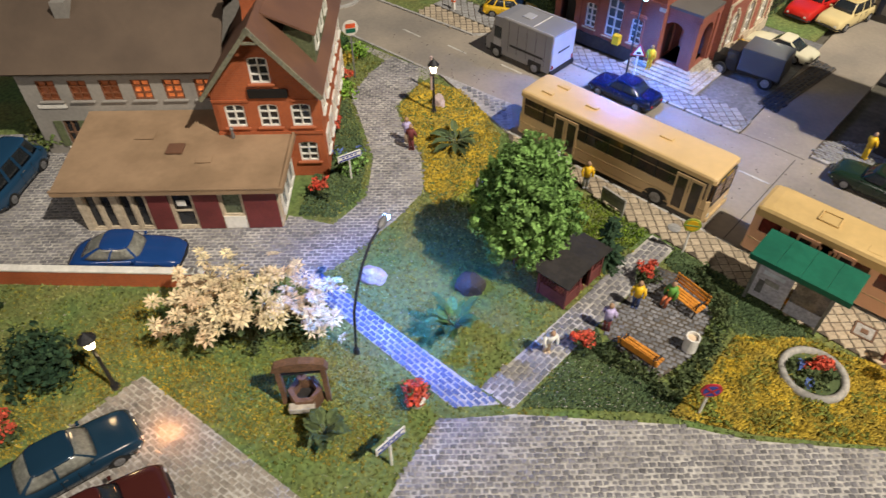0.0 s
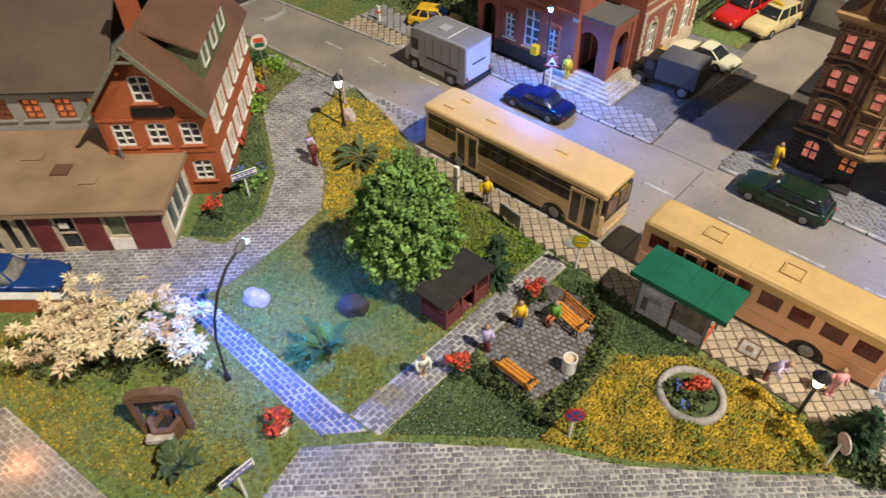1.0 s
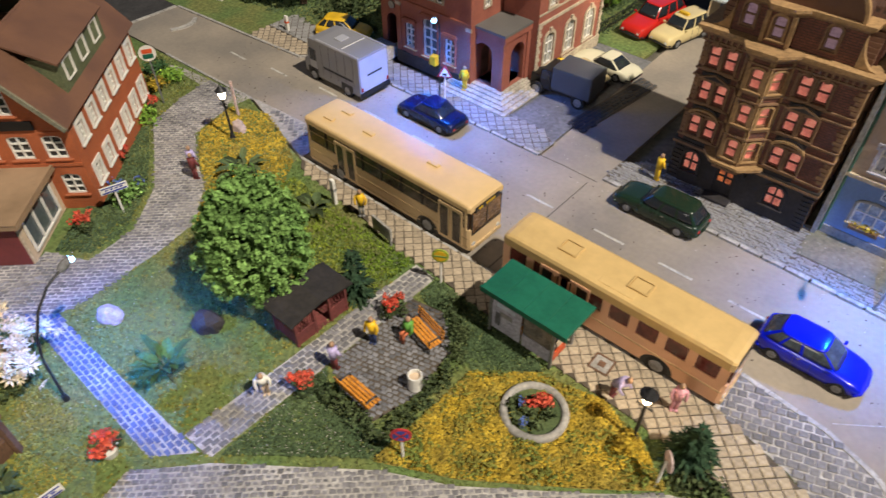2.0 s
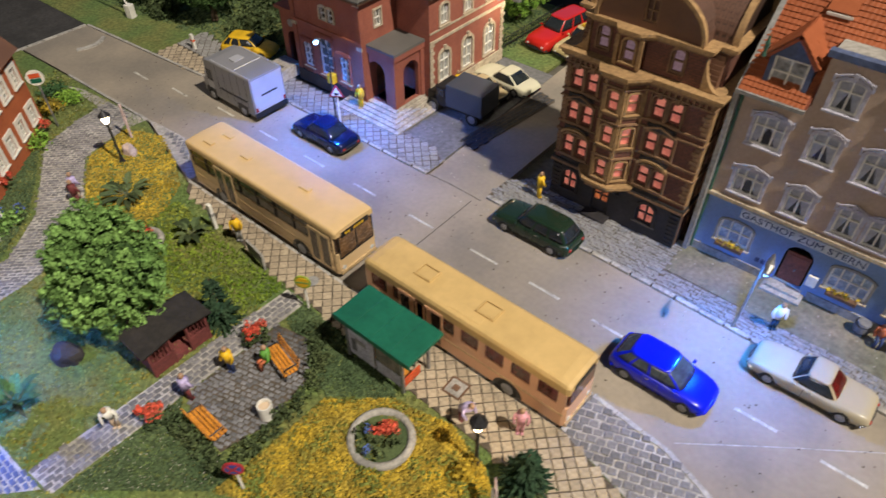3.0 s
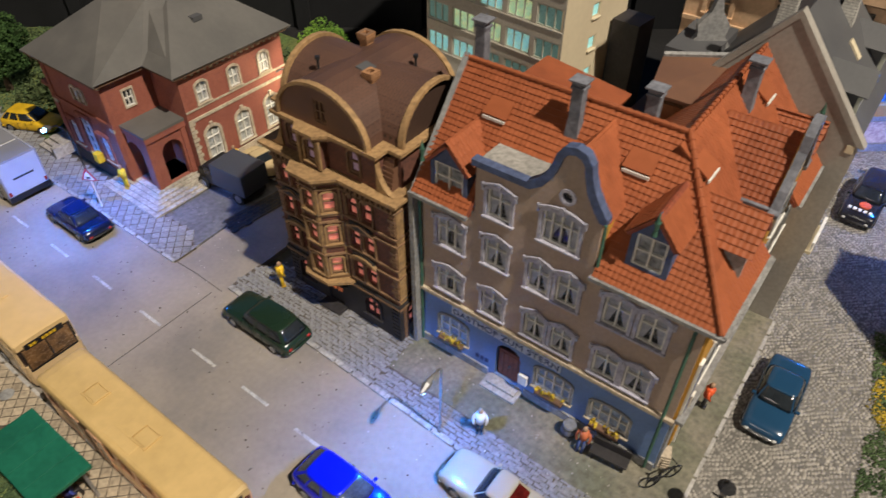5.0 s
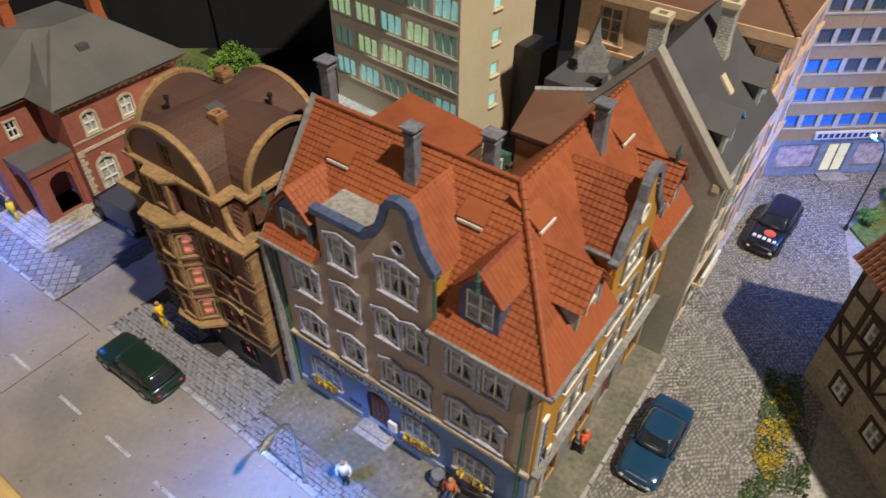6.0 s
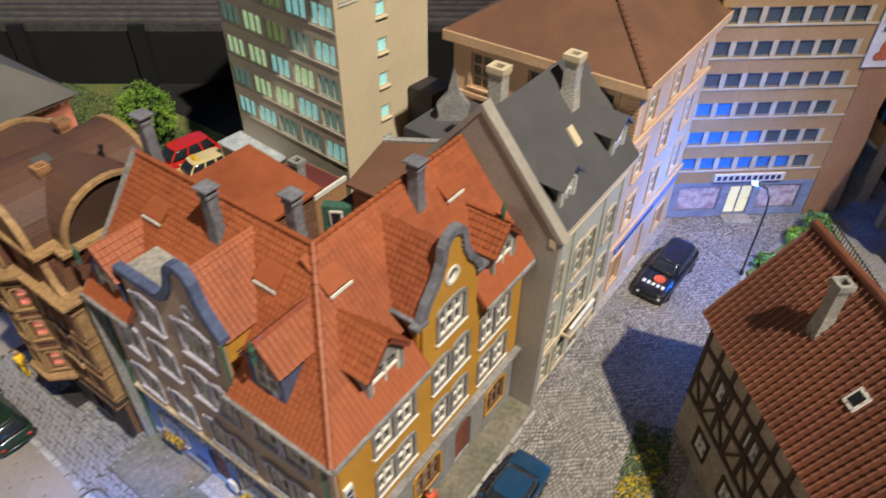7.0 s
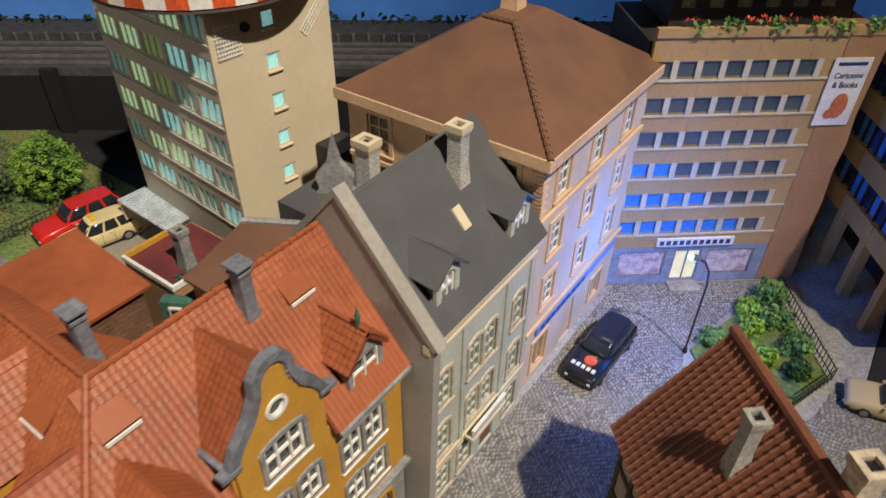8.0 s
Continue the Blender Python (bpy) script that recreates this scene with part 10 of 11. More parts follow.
def big_leaf_plant(label, x, y, h, n, mt, seed, spread=0.9):
    rng = random.Random(seed)
    t = thing("leafy_plant", label, "plant", T(x, y, 0.03))
    st, bm = bmesh.new(), bmesh.new()
    for i in range(n):
        a = i * 2.4 + rng.uniform(-0.3, 0.3)
        d = Vector((math.cos(a), math.sin(a), 0))
        s = Vector((-d.y, d.x, 0))
        hh = h * rng.uniform(0.5, 1)
        base = Vector((0, 0, hh * 0.6))
        tip = d * spread * rng.uniform(0.6, 1.1) + Vector((0, 0, hh))
        tube(st, [(0, 0, 0), tuple(base * 0.8 + d * 0.08), tuple(base.lerp(tip, 0.5))], 0.025, n=5)
        ln = (tip - base)
        w = rng.uniform(0.14, 0.24)
        m0, m1 = base.lerp(tip, 0.45), base.lerp(tip, 0.75)
        v = [bm.verts.new(p) for p in (base.lerp(tip, 0.25), m0 + s * w + Vector((0, 0, 0.1)), m1 + s * w * 0.8 + Vector((0, 0, 0.1)), tip - Vector((0, 0, 0.12)), m1 - s * w * 0.8 + Vector((0, 0, 0.1)), m0 - s * w + Vector((0, 0, 0.1)), m0 + Vector((0, 0, 0.03)), m1 + Vector((0, 0, 0.03)))]
        for f in ((0, 1, 6), (1, 2, 7, 6), (2, 3, 7), (3, 4, 7), (4, 5, 6, 7), (5, 0, 6)):
            bm.faces.new([v[k] for k in f])
    part("stem", st, M["olive"], t)
    part("leaves", bm, M[mt], t)


def rock(label, x, y, rx, ry, rz, h, mt, seed):
    bm = bmesh.new()
    bmesh.ops.create_icosphere(bm, subdivisions=3, radius=1)
    for v in bm.verts:
        n = noise.noise(v.co * 1.3 + Vector((seed, 0, 0))) * 0.28 + noise.noise(v.co * 3.5) * 0.08
        v.co = v.co * (1 + n)
        v.co = Vector((v.co.x * rx, v.co.y * ry, max(-0.05, v.co.z * h + h * 0.35)))
    return solid("rock", bm, M[mt], label, "rock", T(x, y, 0.03, rz))


def park():
    leafy_tree("large round broadleaf tree with clumpy green crown", -10.7, 18.3, 1.4, 3.75, 2.05, 2.75, "leaf", 420, 0.15, 3, skew=0.2)
    conifer("small dark fir behind the hut", -7.95, 20.9, 2.9, 0.85, 2)
    conifer("small dark fir beside the pavement", 6.1, 23.0, 2.4, 1.05, 3)
    hut()
    shelter()
    ring_planter("concrete ring planter with red and blue flowers", 1.05, 21.15, 1.12, 4)
    ring_planter("concrete ring planter with a red flower clump", -14.9, 21.6, 0.72, 5)
    blossom_tree()
    well()
    bench("orange slatted bench with black brackets on the plaza", -4.25, 21.0, -12)
    bench("orange slatted bench with its back to the hedge", -4.15, 17.45, 178)
    t = thing("litter_bin", "white round litter bin on the plaza", "bin", T(-2.95, 19.15, 0.10))
    bm = panel([(0.28 * math.cos(a * math.pi / 9), 0.28 * math.sin(a * math.pi / 9)) for a in range(18)], [[(0.23 * math.cos(a * math.pi / 9), 0.23 * math.sin(a * math.pi / 9)) for a in range(18)]], 0.75)
    bm.transform(Matrix.Rotation(radians(90), 4, "X"))
    bm.transform(Matrix.Translation((0, 0, -min(v.co.z for v in bm.verts))))
    part("drum", bm, M["white"], t)
    bm = bmesh.new()
    cyl(bm, 0, 0, 0.02, 0.6, 0.22, n=16)
    part("filling", bm, M["pale"], t)
    hedge("dark clipped hedge along the plaza", [(-5.6, 16.75), (-2.5, 16.6), (-2.2, 18.0), (-2.35, 20.6)], 0.6, 0.7, 1)
    hedge("dark clipped hedge behind the bench", [(-2.4, 20.7), (-3.3, 22.1), (-4.6, 23.1)], 0.6, 0.6, 2)
    rock("pale pink boulder on the lawn", -14.75, 13.35, 0.62, 0.42, 20, 0.42, "rock", 1)
    rock("dark grey boulder on the lawn", -11.3, 15.75, 0.62, 0.5, 30, 0.6, "dark_rock", 4)
    rock("sandy pink boulder beside the lantern", -21.9, 25.1, 0.42, 0.32, 10, 0.55, "rock", 7)
    old_lamp("black lantern with glowing bowl at the back lane", -17.7, 3.1, 3.0)
    old_lamp("black lantern with glowing bowl among yellow flowers", -21.6, 24.4, 3.1)
    old_lamp("black lantern with glowing bowl beside the pavement", 4.25, 22.65, 2.85)
    whip_lamp("curved dark park lamp with blue-white LED", -12.3, 10.25, [(0, 0, 0.2), (0.1, 0.08, 2.4), (0.12, 0.3, 3.4), (0.02, 0.75, 4.3), (-0.18, 1.4, 4.88), (-0.35, 2.05, 5.1)])
    whip_lamp("curved grey street lamp with blue-white LED by the villa", -15.6, 34.75, [(0, 0, 0.2), (0.05, -0.02, 4.0), (0.15, -0.15, 4.8), (0.35, -0.6, 5.4), (0.7, -1.1, 5.65)])
    old_lamp("unlit black lantern with dark cap at the cobbled lane", 18.7, 37.3, 2.6, bowl="smoke_pane")
    t = thing("station_sign", "round white sign with orange and green fields", "sign", T(-27.7, 23.9, 0.05, 60))
    block(t, "post", "metal", (-0.04, 0.04, -0.04, 0.04, 0, 2.7))
    bm = bmesh.new()
    cyl(bm, 0, 0, -0.03, 0.03, 0.46, n=24, m=Matrix.Translation((0, -0.08, 3.2)) @ Matrix.Rotation(radians(90), 4, "X"))
    plate = part("plate", bm, M["white"], t)
    for nm, mt, z0, z1 in (("orange_field", "signal_red", 3.22, 3.46), ("green_field", "green_roof", 2.92, 3.16)):
        bm = bmesh.new()
        box(bm, -0.28, 0.28, -0.125, -0.11, z0, z1, bev=0.03)
        part(nm, bm, M[mt], plate)
    whip_lamp("curved grey street lamp with blue-white LED at the kerb", 8.75, 34.45, [(0, 0, 0.2), (0.12, -0.1, 3.7), (0.22, -0.2, 4.4), (0.3, -0.45, 4.8), (0.38, -0.85, 4.95), (0.4, -1.1, 4.9)], "metal", led=False)
    whip_lamp("curved dark lamp with blue-white LED before the shop", 22.3, 63.1, [(0, 0, 0.2), (0, 0, 4.4), (-0.08, -0.15, 5.2), (-0.3, -0.4, 5.8), (-0.6, -0.75, 6.1)])
    sign("round no-stopping sign on a white post", -1.28, 16.75, 1.7, 40, "stop")
    sign("round yellow-green bus stop sign", -5.75, 23.75, 1.8, 30, "bus")
    sign("round sign seen from its pale back", 5.7, 21.6, 1.6, 130, "back")
    sign("red-edged warning triangle on a white post", -15.0, 34.55, 2.2, 30, "warn")
    sign("white board with blue bars on a post", -7.95, 7.95, 1.75, 88, "board")
    sign("white board with blue bars beside the station", -20.45, 17.2, 1.6, 75, "board")
    bm = bmesh.new()
    tube(bm, [(0, 0, 0), (0, 0, 2.2)], 0.08, n=8)
    solid("marker_post", bm, M["pale_rose"], "pale pink marker post at the kerb", "post", T(-23.3, 26.0, 0.03))
    for x, y, h in ((-29.4, 34.6, 1.1), (-13.2, 24.35, 1.5)):
        bm = bmesh.new()
        box(bm, -0.13, 0.13, -0.09, 0.09, 0, h, mi=0, bev=0.03)
        box(bm, -0.14, 0.14, -0.10, 0.10, h * 0.55, h * 0.66, mi=1)
        solid("bollard", dress(finish("bollard", bm), [M["white"], M["signal_red" if y > 30 else "stone_trim"]]), None, "white marker bollard with a dark band", "bollard", T(x, y, 0.05))
    t = thing("crossing_barrier", "raised red and white crossing barrier", "barrier", T(-37.2, 34.6, 0.03, 15))
    block(t, "base", "white", (-0.25, 0.25, -0.25, 0.25, 0, 1.0), bev=0.04)
    for i in range(9):
        bm = bmesh.new()
        tube(bm, [(-0.1 - i * 0.22, 0, 1.0 + i * 0.5), (-0.1 - (i + 1) * 0.22, 0, 1.0 + (i + 1) * 0.5)], 0.07, n=6)
        part("boom_band", bm, M["signal_red" if i % 2 else "white"], t)
    bm = bmesh.new()
    pts = [(-35.5, 29.3), (-35.2, 29.9), (-35.15, 30.55), (-35.4, 31.2), (-35.85, 31.65), (-36.05, 31.5), (-35.7, 31.1), (-35.48, 30.55), (-35.52, 29.95), (-35.75, 29.45)]
    sheet(bm, pts, z=0.12, depth=0.14)
    solid("traffic_island", bm, M["kerb"], "small pale kerbed island in the road", "island", kind="structure")
    t = thing("info_board", "weathered grey information board beside the pavement", "board", T(-9.7, 24.15, 0.03, -8))
    block(t, "panel", "concrete", (-0.7, 0.7, -0.06, 0.06, 0.3, 1.0), bev=0.02)
    for s in (-0.6, 0.6):
        block(t, "leg", "stone_trim", (s - 0.06, s + 0.06, -0.05, 0.05, 0, 0.3))
    block(t, "bar", "stone_trim", (-0.55, 0.55, -0.075, -0.06, 0.75, 0.82), (-0.55, 0.3, -0.075, -0.06, 0.6, 0.66))
    bm = bmesh.new()
    for a, b, c_, d_ in ((-0.42, 0.42, -0.42, -0.34), (-0.42, 0.42, 0.34, 0.42), (-0.42, -0.34, -0.34, 0.34), (0.34, 0.42, -0.34, 0.34), (-0.14, 0.14, -0.14, 0.14)):
        box(bm, a, b, c_, d_, 0, 0.03)
    box(bm, -0.34, 0.34, -0.34, 0.34, 0, 0.015, mi=1)
    solid("drain_cover", dress(finish("drain_cover", bm), [M["brown_wood"], M["concrete"]]), None, "square drain cover with dark frame in the pavement", "drain cover", T(1.75, 24.6, 0.142, 3))
    bm = bmesh.new()
    cyl(bm, 0, 0, 0, 0.02, 0.3, n=20), cyl(bm, 0, 0, 0.02, 0.03, 0.15, n=12)
    solid("manhole_cover", bm, M["stone_trim"], "round grey manhole cover in the pavement", "manhole cover", T(-6.8, 24.9, 0.145))
    # garden wall
    t = thing("garden_wall", "low red brick wall with white coping", "wall", T(-25.85, 2.75, 0.03, 41.5))
    block(t, "wall", "brick", (-9, 8.4, -0.15, 0.1, 0, 0.85))
    block(t, "coping", "white", (-9, 8.45, -0.2, 0.14, 0.85, 0.95), bev=0.015)
    # flower bushes and pots
    for i, (x, y, r) in enumerate(((-27.6, 22.9, 0.7), (-24.2, 19.2, 0.65), (-20.5, 15.4, 0.62), (-6.0, 16.3, 0.6), (-6.05, 21.2, 0.62), (-18.6, -0.6, 0.75))):
        bush("low bush full of red flowers", x, y, r, 0.85, "dark_leaf", 220, 0.1, 20 + i, "red_flower", 220, group="red-flowered bushes")
    t = thing("flower_pot", "white flower pot with red flowers", "flower pot", T(-9.0, 10.2, 0.04))
    bm = bmesh.new()
    cyl(bm, 0, 0, 0, 0.4, 0.24, 0.36, n=14)
    part("pot", bm, M["white"], t)
    rng = random.Random(9)
    for mt, n, z in (("dark_leaf", 8, 0.5), ("red_flower", 26, 0.65)):
        bm = bmesh.new()
        for i in range(n):
            a, q = rng.uniform(0, 6.28), rng.uniform(0, 0.5)
            leaf_ball(bm, Vector((math.cos(a) * q, math.sin(a) * q, z + rng.uniform(0, 0.3))), 0.2, 14, 0.09, rng)
        part("flowers" if mt == "red_flower" else "leaves", bm, M[mt], t)
    big_leaf_plant("broad-leaved green plant on the lawn", -10.0, 13.3, 2.1, 22, "mid_leaf", 1, 1.15)
    big_leaf_plant("broad-leaved dark plant beside the well", -10.2, 7.0, 1.3, 18, "dark_leaf", 2)
    big_leaf_plant("dark leafy creeper beside the lantern", -18.6, 22.9, 0.7, 16, "dark_leaf", 3, 1.5)
    big_leaf_plant("dark shrub with broad leaves beside the pavement", -13.4, 23.2, 0.9, 14, "dark_leaf", 4, 1.0)
    bush("dark evergreen bush beside the back lane", -20.0, 1.6, 1.7, 1.8, "fir", 900, 0.15, 31, name="evergreen_bush")
    bush("dark evergreen bush at the garden wall", -24.6, 0.6, 1.3, 2.2, "fir", 600, 0.15, 32, name="evergreen_bush")
    bush("low green bush beside the station", -26.8, 22.0, 1.1, 0.8, "light_leaf", 420, 0.11, 33)
    bush("yellow-green bush beside the station path", -29.4, 24.4, 1.0, 0.9, "yellow", 360, 0.1, 71)
    bush("fresh green bush beside the station path", -29.6, 25.7, 0.95, 0.8, "light_leaf", 360, 0.1, 72)
    bush("dark green bush beside the station path", -31.0, 25.2, 1.1, 0.8, "mid_leaf", 360, 0.11, 73)
    bush("low blue-flowered bush beside the station", -21.4, 17.9, 1.1, 0.6, "leaf", 380, 0.11, 34, "blue_flower", 60)
    bush("olive bush beside the kiosk", -34.5, 8.5, 1.6, 1.5, "grass", 700, 0.13, 35)
    bush("low dark bush beside the fir", 6.9, 22.3, 0.9, 0.7, "dark_leaf", 300, 0.11, 36)
    bush("yellow-green bush under the lantern", 4.3, 22.0, 0.7, 0.8, "yellow", 300, 0.1, 37)
    # Darkened leaf here puts the weak light at the crossing into colour.
    leafy_tree("broadleaf tree beside the level crossing", -32.0, 38.2, 1.5, 3.4, 2.4, 2.1, "shade_leaf", 240, 0.14, 8)
    leafy_tree("bright green round tree at the car park", -15.0, 52.4, 0.8, 2.3, 1.9, 1.95, "light_leaf", 260, 0.10, 9)
    for i, (x, y, r, h) in enumerate(((-28.2, 39.4, 2.2, 1.8), (-24.8, 40.6, 1.8, 1.6), (-35.6, 37.0, 1.8, 1.5), (-38.5, 36.6, 1.8, 1.8), (-34, 41, 2.6, 2.6), (-30, 43, 2.6, 2.8), (-18, 50, 2.0, 1.6), (-21, 49, 2.2, 2.2), (-17.5, 54.5, 1.6, 1.4))):
        bush("dark green thicket on the bank", x, y, r, h, "dark_leaf", 620, 0.15, 40 + i, group="thickets on the bank")
    # car park fence and garden before the shop
    def fence(label, pts, h):
        f = thing("railing", label, "fence", T(0, 0, 0.03))
        for (xa, ya), (xb, yb) in zip(pts, pts[1:]):
            n = max(2, int(math.hypot(xb - xa, yb - ya) / 0.28))
            for i in range(n + 1):
                bm = bmesh.new()
                k = i / n
                tube(bm, [(0, 0, 0), (0, 0, h)], 0.028, n=4)
                part("picket", bm, M["dark_metal"], f, m=T(xa + (xb - xa) * k, ya + (yb - ya) * k, 0))
            for z in (0.25, h - 0.12):
                bm = bmesh.new()
                tube(bm, [(xa, ya, z), (xb, yb, z)], 0.03, n=4)
                part("rail", bm, M["dark_metal"], f)
    fence("black railing along the car park", [(-13.1, 46.6), (-12.95, 51.4), (-12.9, 55.0)], 0.9)
    fence("dark railing round the shop garden", [(24.7, 71.0), (28.6, 65.4), (27.4, 62.4), (25.8, 62.0)], 0.9)
    bm = bmesh.new()
    sheet(bm, [(22.5, 63.4), (24.5, 70.8), (28.5, 65.4), (27.4, 62.3), (25, 60.5)], z=0.1, depth=0.2)
    solid("garden_bed", bm, M["grass"], "planted garden bed before the shop", "garden", kind="structure")
    for i, (x, y, r, h, mt) in enumerate(((24.6, 69.6, 1.0, 1.2, "leaf"), (25.6, 67.8, 1.1, 1.0, "leaf"), (24.4, 66.6, 1.0, 0.7, "light_leaf"), (26.8, 66.4, 0.9, 1.0, "leaf"), (25.4, 64.8, 1.0, 0.6, "light_leaf"), (23.2, 64.6, 0.7, 0.6, "leaf"), (27.0, 64.6, 0.8, 0.8, "shade_leaf"), (24.9, 62.2, 0.8, 0.7, "light_leaf"), (23.9, 67.9, 0.8, 0.5, "light_leaf"), (26.0, 63.2, 0.8, 0.6, "yellow"))):
        bush("leafy shrub in the shop garden", x, y, r, h, mt, 360, 0.14, 60 + i, group="shop garden shrubs", z=0.1)
    # at the inn
    t = thing("bicycle", "dark bicycle leaning by the inn", "bicycle", T(16.75, 37.75, 0.12, 62))
    for x in (-0.5, 0.5):
        bm = bmesh.new()
        tube(bm, [(x + 0.33 * math.cos(a * math.pi / 9), 0, 0.34 + 0.33 * math.sin(a * math.pi / 9)) for a in range(19)], 0.03, n=5)
        part("wheel", bm, M["black"], t)
    bm = bmesh.new()
    tube(bm, [(-0.5, 0, 0.34), (-0.15, 0, 0.8), (0.38, 0, 0.8), (0.5, 0, 0.34)], 0.03, n=5), tube(bm, [(-0.5, 0, 0.34), (0.05, 0, 0.34), (0.38, 0, 0.8)], 0.03, n=5), tube(bm, [(0.4, -0.25, 0.98), (0.4, 0.25, 0.98)], 0.025, n=5), tube(bm, [(-0.15, 0, 0.8), (-0.18, 0, 0.95)], 0.05, n=5)
    part("bike_frame", bm, M["dark_metal"], t)
    for x, y, rz in ((14.75, 37.25, 6),):
        t = thing("crate_bench", "dark wooden bench before the inn", "bench", T(x, y, 0.12, rz))
        block(t, "seat", "near_black", (-0.75, 0.75, -0.25, 0.25, 0.35, 0.45), bev=0.02)
        block(t, "back", "near_black", (-0.75, 0.75, 0.22, 0.28, 0.45, 0.85))
        for s in (-0.6, 0.6):
            block(t, "leg", "near_black", (s - 0.05, s + 0.05, -0.2, 0.2, 0, 0.35))
    t = thing("barrel", "slate-grey barrel with dark hoops before the inn", "barrel", T(12.9, 37.45, 0.12) @ Matrix.Scale(0.72, 4))
    bm = bmesh.new()
    tube(bm, [(0, 0, 0), (0, 0, 0.3), (0, 0, 0.6), (0, 0, 0.88)], [0.36, 0.44, 0.44, 0.36], n=16)
    drum = part("drum", bm, M["slate_chimney"], t)
    for z in (0.14, 0.68):
        bm = bmesh.new()
        cyl(bm, 0, 0, z, z + 0.06, 0.435, n=16)
        part("hoop", bm, M["dark_metal"], drum)
    t = thing("crate_stack", "stack of pale crates at the inn's corner", "crates", T(16.15, 38.45, 0.12, 20))
    for i in range(5):
        block(t, "crate", "sandstone", (-0.5 + (i % 2) * 0.1, 0.5, -0.35 + i * 0.02, 0.3, i * 0.14, i * 0.14 + 0.11), bev=0.01)
    figures()


def figures():
    for label, x, y, rz, top, legs, kw in (
            ("painted figurine in yellow jacket and dark trousers", -5.65, 19.6, 20, "bright_yellow", "navy", {}), ("painted figurine in lilac shirt and maroon trousers", -5.85, 17.75, 190, "lilac", "wine", {}),
            ("painted figurine in white coat leaning forward", -6.95, 15.3, 60, "white", "pale", dict(bend=0.35)), ("seated figurine in green coat", -4.7, 20.7, -12, "figure_green", "rust_red", dict(seat=True, z=0.12)),
            ("painted figurine in lilac jacket on the path", -20.6, 21.3, 200, "lilac", "pale", {}), ("painted figurine in maroon dress on the path", -20.0, 21.0, 200, "wine", "wine", {}),
            ("painted figurine in yellow jacket on the pavement", -11.5, 24.55, 40, "bright_yellow", "stone_trim", dict(z=0.14)), ("painted figurine in yellow coat on the steps", -15.0, 36.3, 10, "bright_yellow", "bright_yellow", dict(z=0.32)),
            ("painted figurine in yellow coat beside the town house", -2.3, 36.3, 150, "bright_yellow", "bright_yellow", dict(z=0.13)), ("painted figurine in lilac top stooping at the kerb", 2.75, 23.7, 80, "lilac", "wine", dict(bend=0.7, z=0.1)),
            ("painted figurine in pink dress on the pavement", 4.75, 24.6, 30, "pink", "pink", dict(z=0.14)), ("painted figurine in white jacket and blue trousers", 10.05, 35.35, 30, "white", "sea_blue", dict(z=0.13)),
            ("seated figurine in red and blue before the inn", 13.6, 37.3, 10, "rust_red", "navy", dict(seat=True, z=0.12)), ("painted figurine in orange jacket at the inn's side", 16.75, 41.9, 90, "signal_red", "near_black", dict(z=0.12)),
            ("painted figurine in yellow jacket beside the truck", -11.9, 41.6, 90, "bright_yellow", "navy", dict(z=0.04)), ("painted figurine in dark blue beside the shelter", -0.3, 24.0, 180, "stop_blue", "near_black", dict(seat=True, z=0.1))):
        figurine(label, x, y, rz, top, legs, **kw)


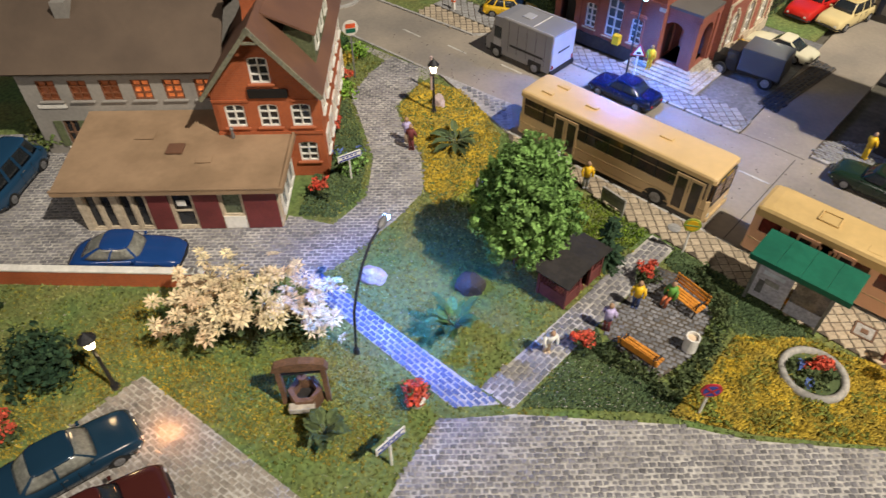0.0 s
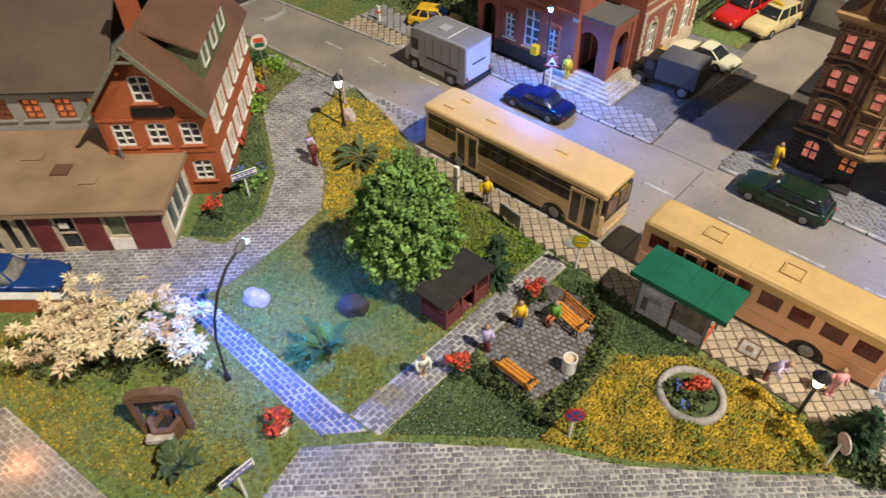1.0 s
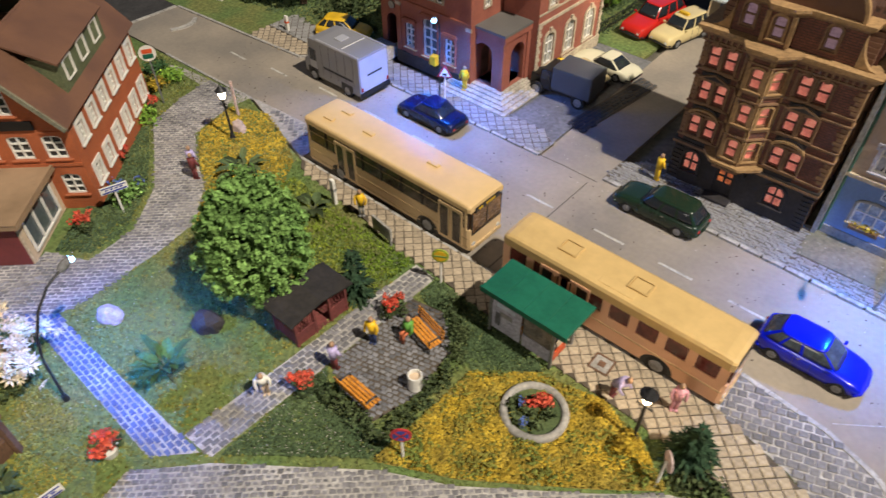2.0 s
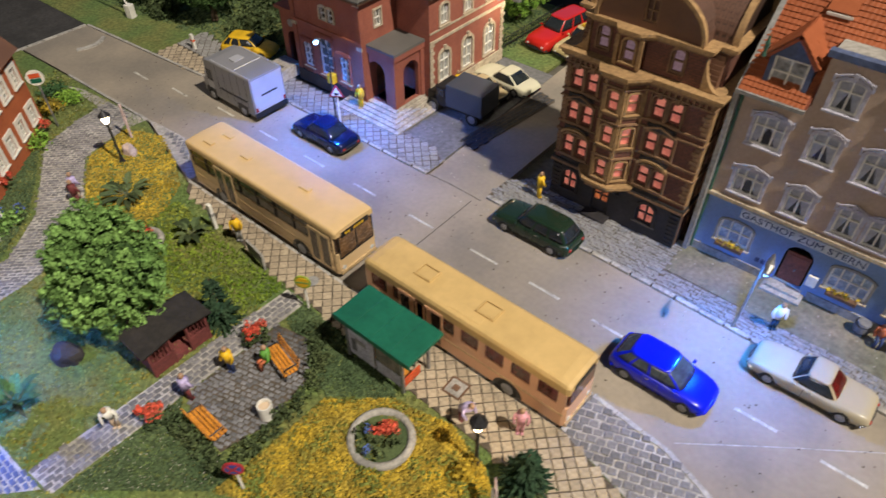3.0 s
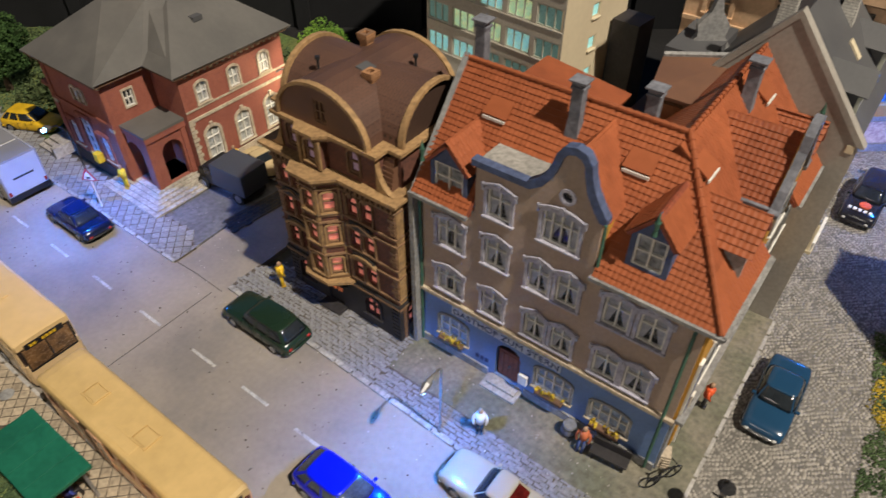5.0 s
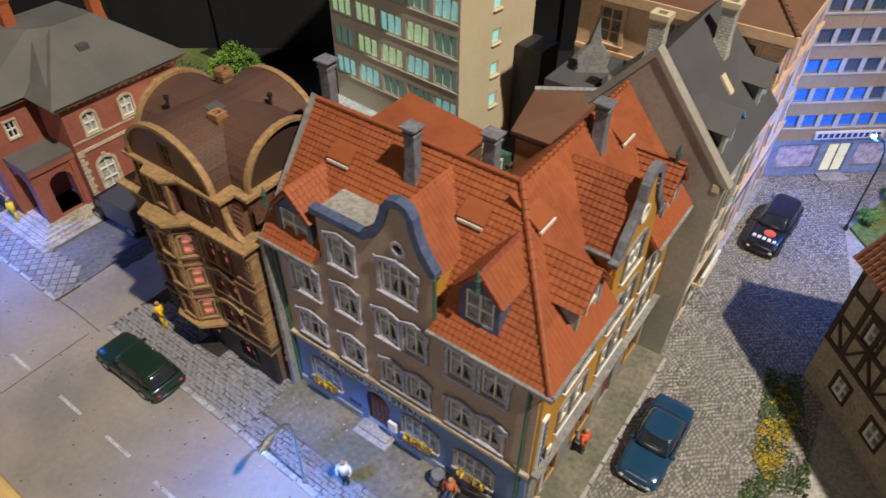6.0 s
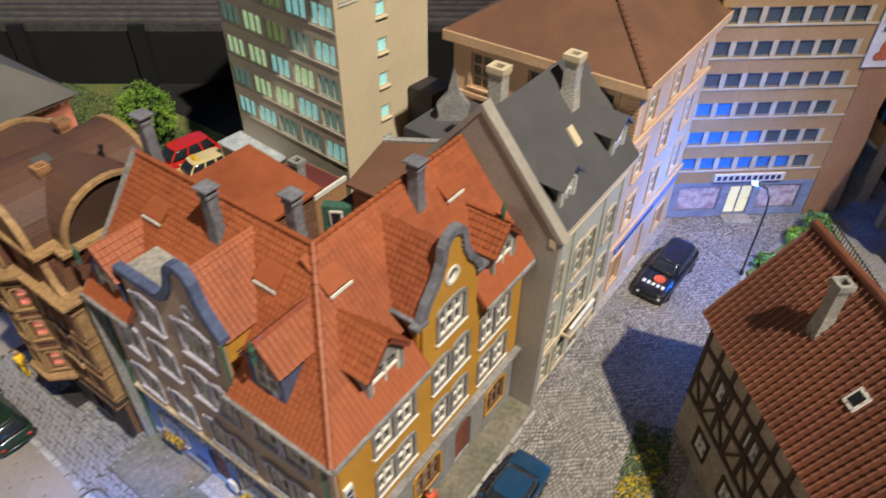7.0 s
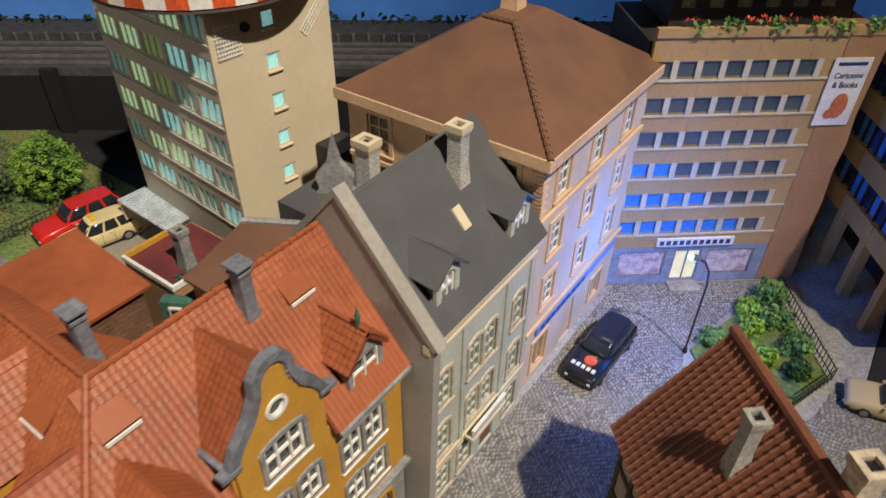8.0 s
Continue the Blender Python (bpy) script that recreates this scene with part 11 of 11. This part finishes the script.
M.update(
    moss=mat("moss_foam", (0.14, 0.17, 0.04), (0.22, 0.19, 0.04), rough=0.95, scale=0.5, bump=0, island=0.5, spec=0.1, world_space=True), mid_leaf=mat("mid_green_leaf", (0.075, 0.16, 0.06), (0.05, 0.11, 0.04), rough=0.8, scale=0.6, bump=0, island=0.3, spec=0.2, world_space=True), gold_ground=mat("golden_foam", (0.30, 0.21, 0.035), (0.20, 0.16, 0.035), rough=1.0, scale=0.8, fine=6, bump=0.5, dirt=0.3, world_space=True), vivid=mat("vivid_green_fibre", (0.17, 0.27, 0.03), (0.26, 0.29, 0.05), rough=0.95, scale=0.4, fine=3, bump=0, island=0.4, spec=0.1, world_space=True), dark_moss=mat("dark_moss_foam", (0.085, 0.12, 0.055), (0.055, 0.085, 0.04), rough=0.95, scale=0.6, bump=0, island=0.5, spec=0.1, world_space=True),
    hut_roof=mat("hut_felt", (0.02, 0.018, 0.017), (0.03, 0.026, 0.024), rough=0.9, fine=6), green_roof=mat("green_sheet", (0.008, 0.115, 0.066), (0.006, 0.09, 0.052), rough=0.55, scale=0.6, fine=6, dirt=0.15), poster_grey=mat("poster_grey", (0.48, 0.47, 0.54), (0.34, 0.33, 0.41), rough=0.5, bump=0, scale=1.2),
    litter=mat("leaf_litter", (0.07, 0.055, 0.04), rough=0.95, bump=0, island=0.5), grit=mat("pale_grit", (0.50, 0.46, 0.40), rough=0.9, bump=0, island=0.4), smoke_pane=mat("smoky_pane", (0.20, 0.16, 0.14), (0.10, 0.09, 0.09), rough=0.2, bump=0, scale=1.5), stop_red=mat("sign_red", (0.45, 0.03, 0.04), rough=0.5, bump=0), stop_blue=mat("sign_blue", (0.04, 0.06, 0.30), rough=0.5, bump=0), lime=mat("sign_lime", (0.35, 0.42, 0.05), rough=0.5, bump=0),
    pale_rose=mat("pale_rose", (0.55, 0.42, 0.40), rough=0.6, bump=0), dark_rock=mat("dark_rock", (0.05, 0.045, 0.05), (0.03, 0.028, 0.035), rough=0.85, fine=6, bump=0.6), figure_tan=mat("figure_tan", (0.42, 0.26, 0.16), rough=0.6, bump=0), lilac=mat("lilac_paint", (0.42, 0.36, 0.58), rough=0.6, bump=0),
    figure_green=mat("green_figure_paint", (0.12, 0.32, 0.05), rough=0.6, bump=0), pink=mat("pink_paint", (0.62, 0.30, 0.34), rough=0.6, bump=0),
)
park()

# ---- flock on the ground ----
PATHS = [YARD, BLUE_PATH, SIDE_PATH, PLAZA, SQUARE, BACK_ROAD, NEAR_WALK, WEDGE]
STATION = [(-29.8, 3.8), (-19.3, 12.6), (-20.0, 15.5), (-28, 24), (-42, 12)]
GOLD_A = [(-2.0, 16.0), (0.6, 17.4), (4.2, 20.1), (6.0, 21.6), (4.6, 22.7), (2.6, 23.2), (0.3, 22.7), (-1.9, 21.0), (-1.9, 18.0)]
bed = bmesh.new()
sheet(bed, GOLD_A, z=0.05, depth=0.1)
solid("flower_bed", bed, M["gold_ground"], "golden foam ground under the yellow carpet", "flower bed", kind="structure")
GOLD_B = [(-24.4, 26.2), (-23.4, 23.4), (-21.6, 22.2), (-19.2, 21.0), (-17.3, 19.2), (-16.0, 18.6), (-15.6, 20.4), (-16.2, 23.4), (-17.4, 25.2), (-19.5, 26.3), (-22, 27.2)]
flock("grass_flock", "short green and straw grass fibres", [(-34, -9), (12, -9), (12, 24), (-17, 25.5), (-24, 27.4), (-34, 27)], 52000, "blade", 0.05, 0.13, avoid=PATHS + [STATION], seed=1, blades=True)
flock("grass_flock", "olive foam crumbs in the grass", [(-34, -9), (-5, -9), (-5, 22), (-34, 27)], 6500, "moss", 0.03, 0.085, avoid=PATHS + [STATION], seed=2, clump=1.0)
flock("flower_carpet", "yellow flowering foam carpet", GOLD_A, 11000, "yellow", 0.025, 0.075, avoid=PATHS, seed=3, heap=0.24)
flock("undergrowth", "olive weeds among the yellow carpet", GOLD_A, 1700, "moss", 0.03, 0.08, avoid=PATHS, seed=31, z=0.07, heap=0.26, clump=1.0)
flock("grass_flock", "vivid green grass fibres between hut and pavement", [(-16, 19.5), (-9.6, 19.9), (-7.8, 20.2), (-7.5, 23.9), (-12, 24.0), (-16.4, 24.4)], 7000, "vivid", 0.05, 0.14, avoid=PATHS, seed=32, blades=True, z=0.06)
flock("flock_flecks", "pale flecks in the plaza undergrowth", [(-6.1, 12.7), (-1.9, 16.2), (-2.0, 17.0), (-5.4, 16.9), (-6.1, 17.6)], 220, "grit", 0.012, 0.03, avoid=[SQUARE, SIDE_PATH, PLAZA], seed=33, z=0.16)
flock("flower_carpet", "yellow flowering foam carpet beside the station path", GOLD_B, 6500, "yellow", 0.03, 0.08, avoid=PATHS, seed=4, heap=0.08)
flock("undergrowth", "dark green undergrowth beside the plaza", [(-6.1, 12.7), (-1.9, 16.2), (-2.0, 17.0), (-5.4, 16.9), (-6.1, 17.6)], 4200, "dark_moss", 0.03, 0.08, avoid=[SQUARE, SIDE_PATH, PLAZA], seed=5, heap=0.12)
flock("undergrowth", "dark green undergrowth behind the shelter", [(-6.0, 22.7), (-3.2, 21.6), (-1.9, 21.2), (0.2, 22.8), (-0.2, 23.2), (-4.0, 23.7), (-6.0, 23.8)], 3600, "dark_moss", 0.03, 0.08, avoid=[PLAZA, NEAR_WALK, SIDE_PATH], seed=6, heap=0.1)
flock("verge_flock", "green fibres and weeds on the bank", [(-44, 34.5), (-24.2, 36.6), (-24.2, 48), (-12.6, 47.6), (-12.6, 55), (-30, 54), (-50, 48)], 13000, "dark_moss", 0.05, 0.12, seed=7, z=0.06)
flock("gold_tufts", "straw-yellow tufts along the lanes", [(-21, -3), (-17.5, -3), (-17.5, 3.6), (-12, 5.2), (-9.2, 6.6), (-9, 9), (-16, 6.2), (-21, 6)], 9000, "yellow", 0.04, 0.1, avoid=PATHS, seed=8, clump=1.2, blades=True)
flock("flock_flecks", "pale flecks in the grass", [(-34, -9), (-6, -9), (-6, 24), (-17, 25.5), (-34, 27)], 1500, "grit", 0.01, 0.028, avoid=PATHS + [STATION], seed=24, z=0.08)
flock("lane_weeds", "yellow flowers among the lane's weeds", [(22.2, 46.0), (23.6, 44.5), (23.4, 49.0), (22.3, 50.4)], 500, "yellow", 0.03, 0.08, z=0.09, seed=34, clump=0.8)
flock("lane_weeds", "weeds and yellow flowers beside the timbered house", [(22.9, 38.0), (24.9, 38.0), (24.6, 46.0), (22.9, 51.2), (21.6, 50.6), (22.4, 46.0)], 3000, "dark_moss", 0.03, 0.09, z=0.06, seed=9, clump=0.6)

flock("road_litter", "dark specks of leaf litter on the street", [(-30, 27.8), (5.5, 26), (12, 27.4), (24, 29), (24, 33), (16.3, 33.9), (-30, 34)], 420, "litter", 0.012, 0.05, z=0.0, seed=21, clump=0.6)
flock("road_litter", "pale grit strewn on street and pavements", [(-12, 33.5), (5, 32.5), (17, 32.5), (17.4, 37.6), (5, 37.6), (-4, 38), (-10, 40)], 260, "grit", 0.012, 0.04, z=0.12, seed=22)
flock("lane_litter", "pale grit between the lane's cobbles", [(17.8, 36), (23, 36), (22, 62), (18, 64)], 600, "grit", 0.012, 0.04, z=0.07, seed=23, clump=0.5)
flock("undergrowth", "leafy ground cover beside the station", [(-20.3, 13.7), (-18.9, 14.7), (-19.2, 16.6), (-21.2, 18.9), (-23.8, 20.6), (-26.2, 22.0), (-26.6, 20.8), (-21.9, 16.0)], 4200, "dark_moss", 0.03, 0.085, avoid=[YARD], seed=25, heap=0.12)
flock("undergrowth", "mixed low ground cover beside the well", [(-16, 9.8), (-9.4, 10.2), (-8.6, 7.2), (-12.5, 5.4), (-17, 6.2)], 2600, "moss", 0.03, 0.075, avoid=PATHS, seed=26, clump=0.8)
pieces()
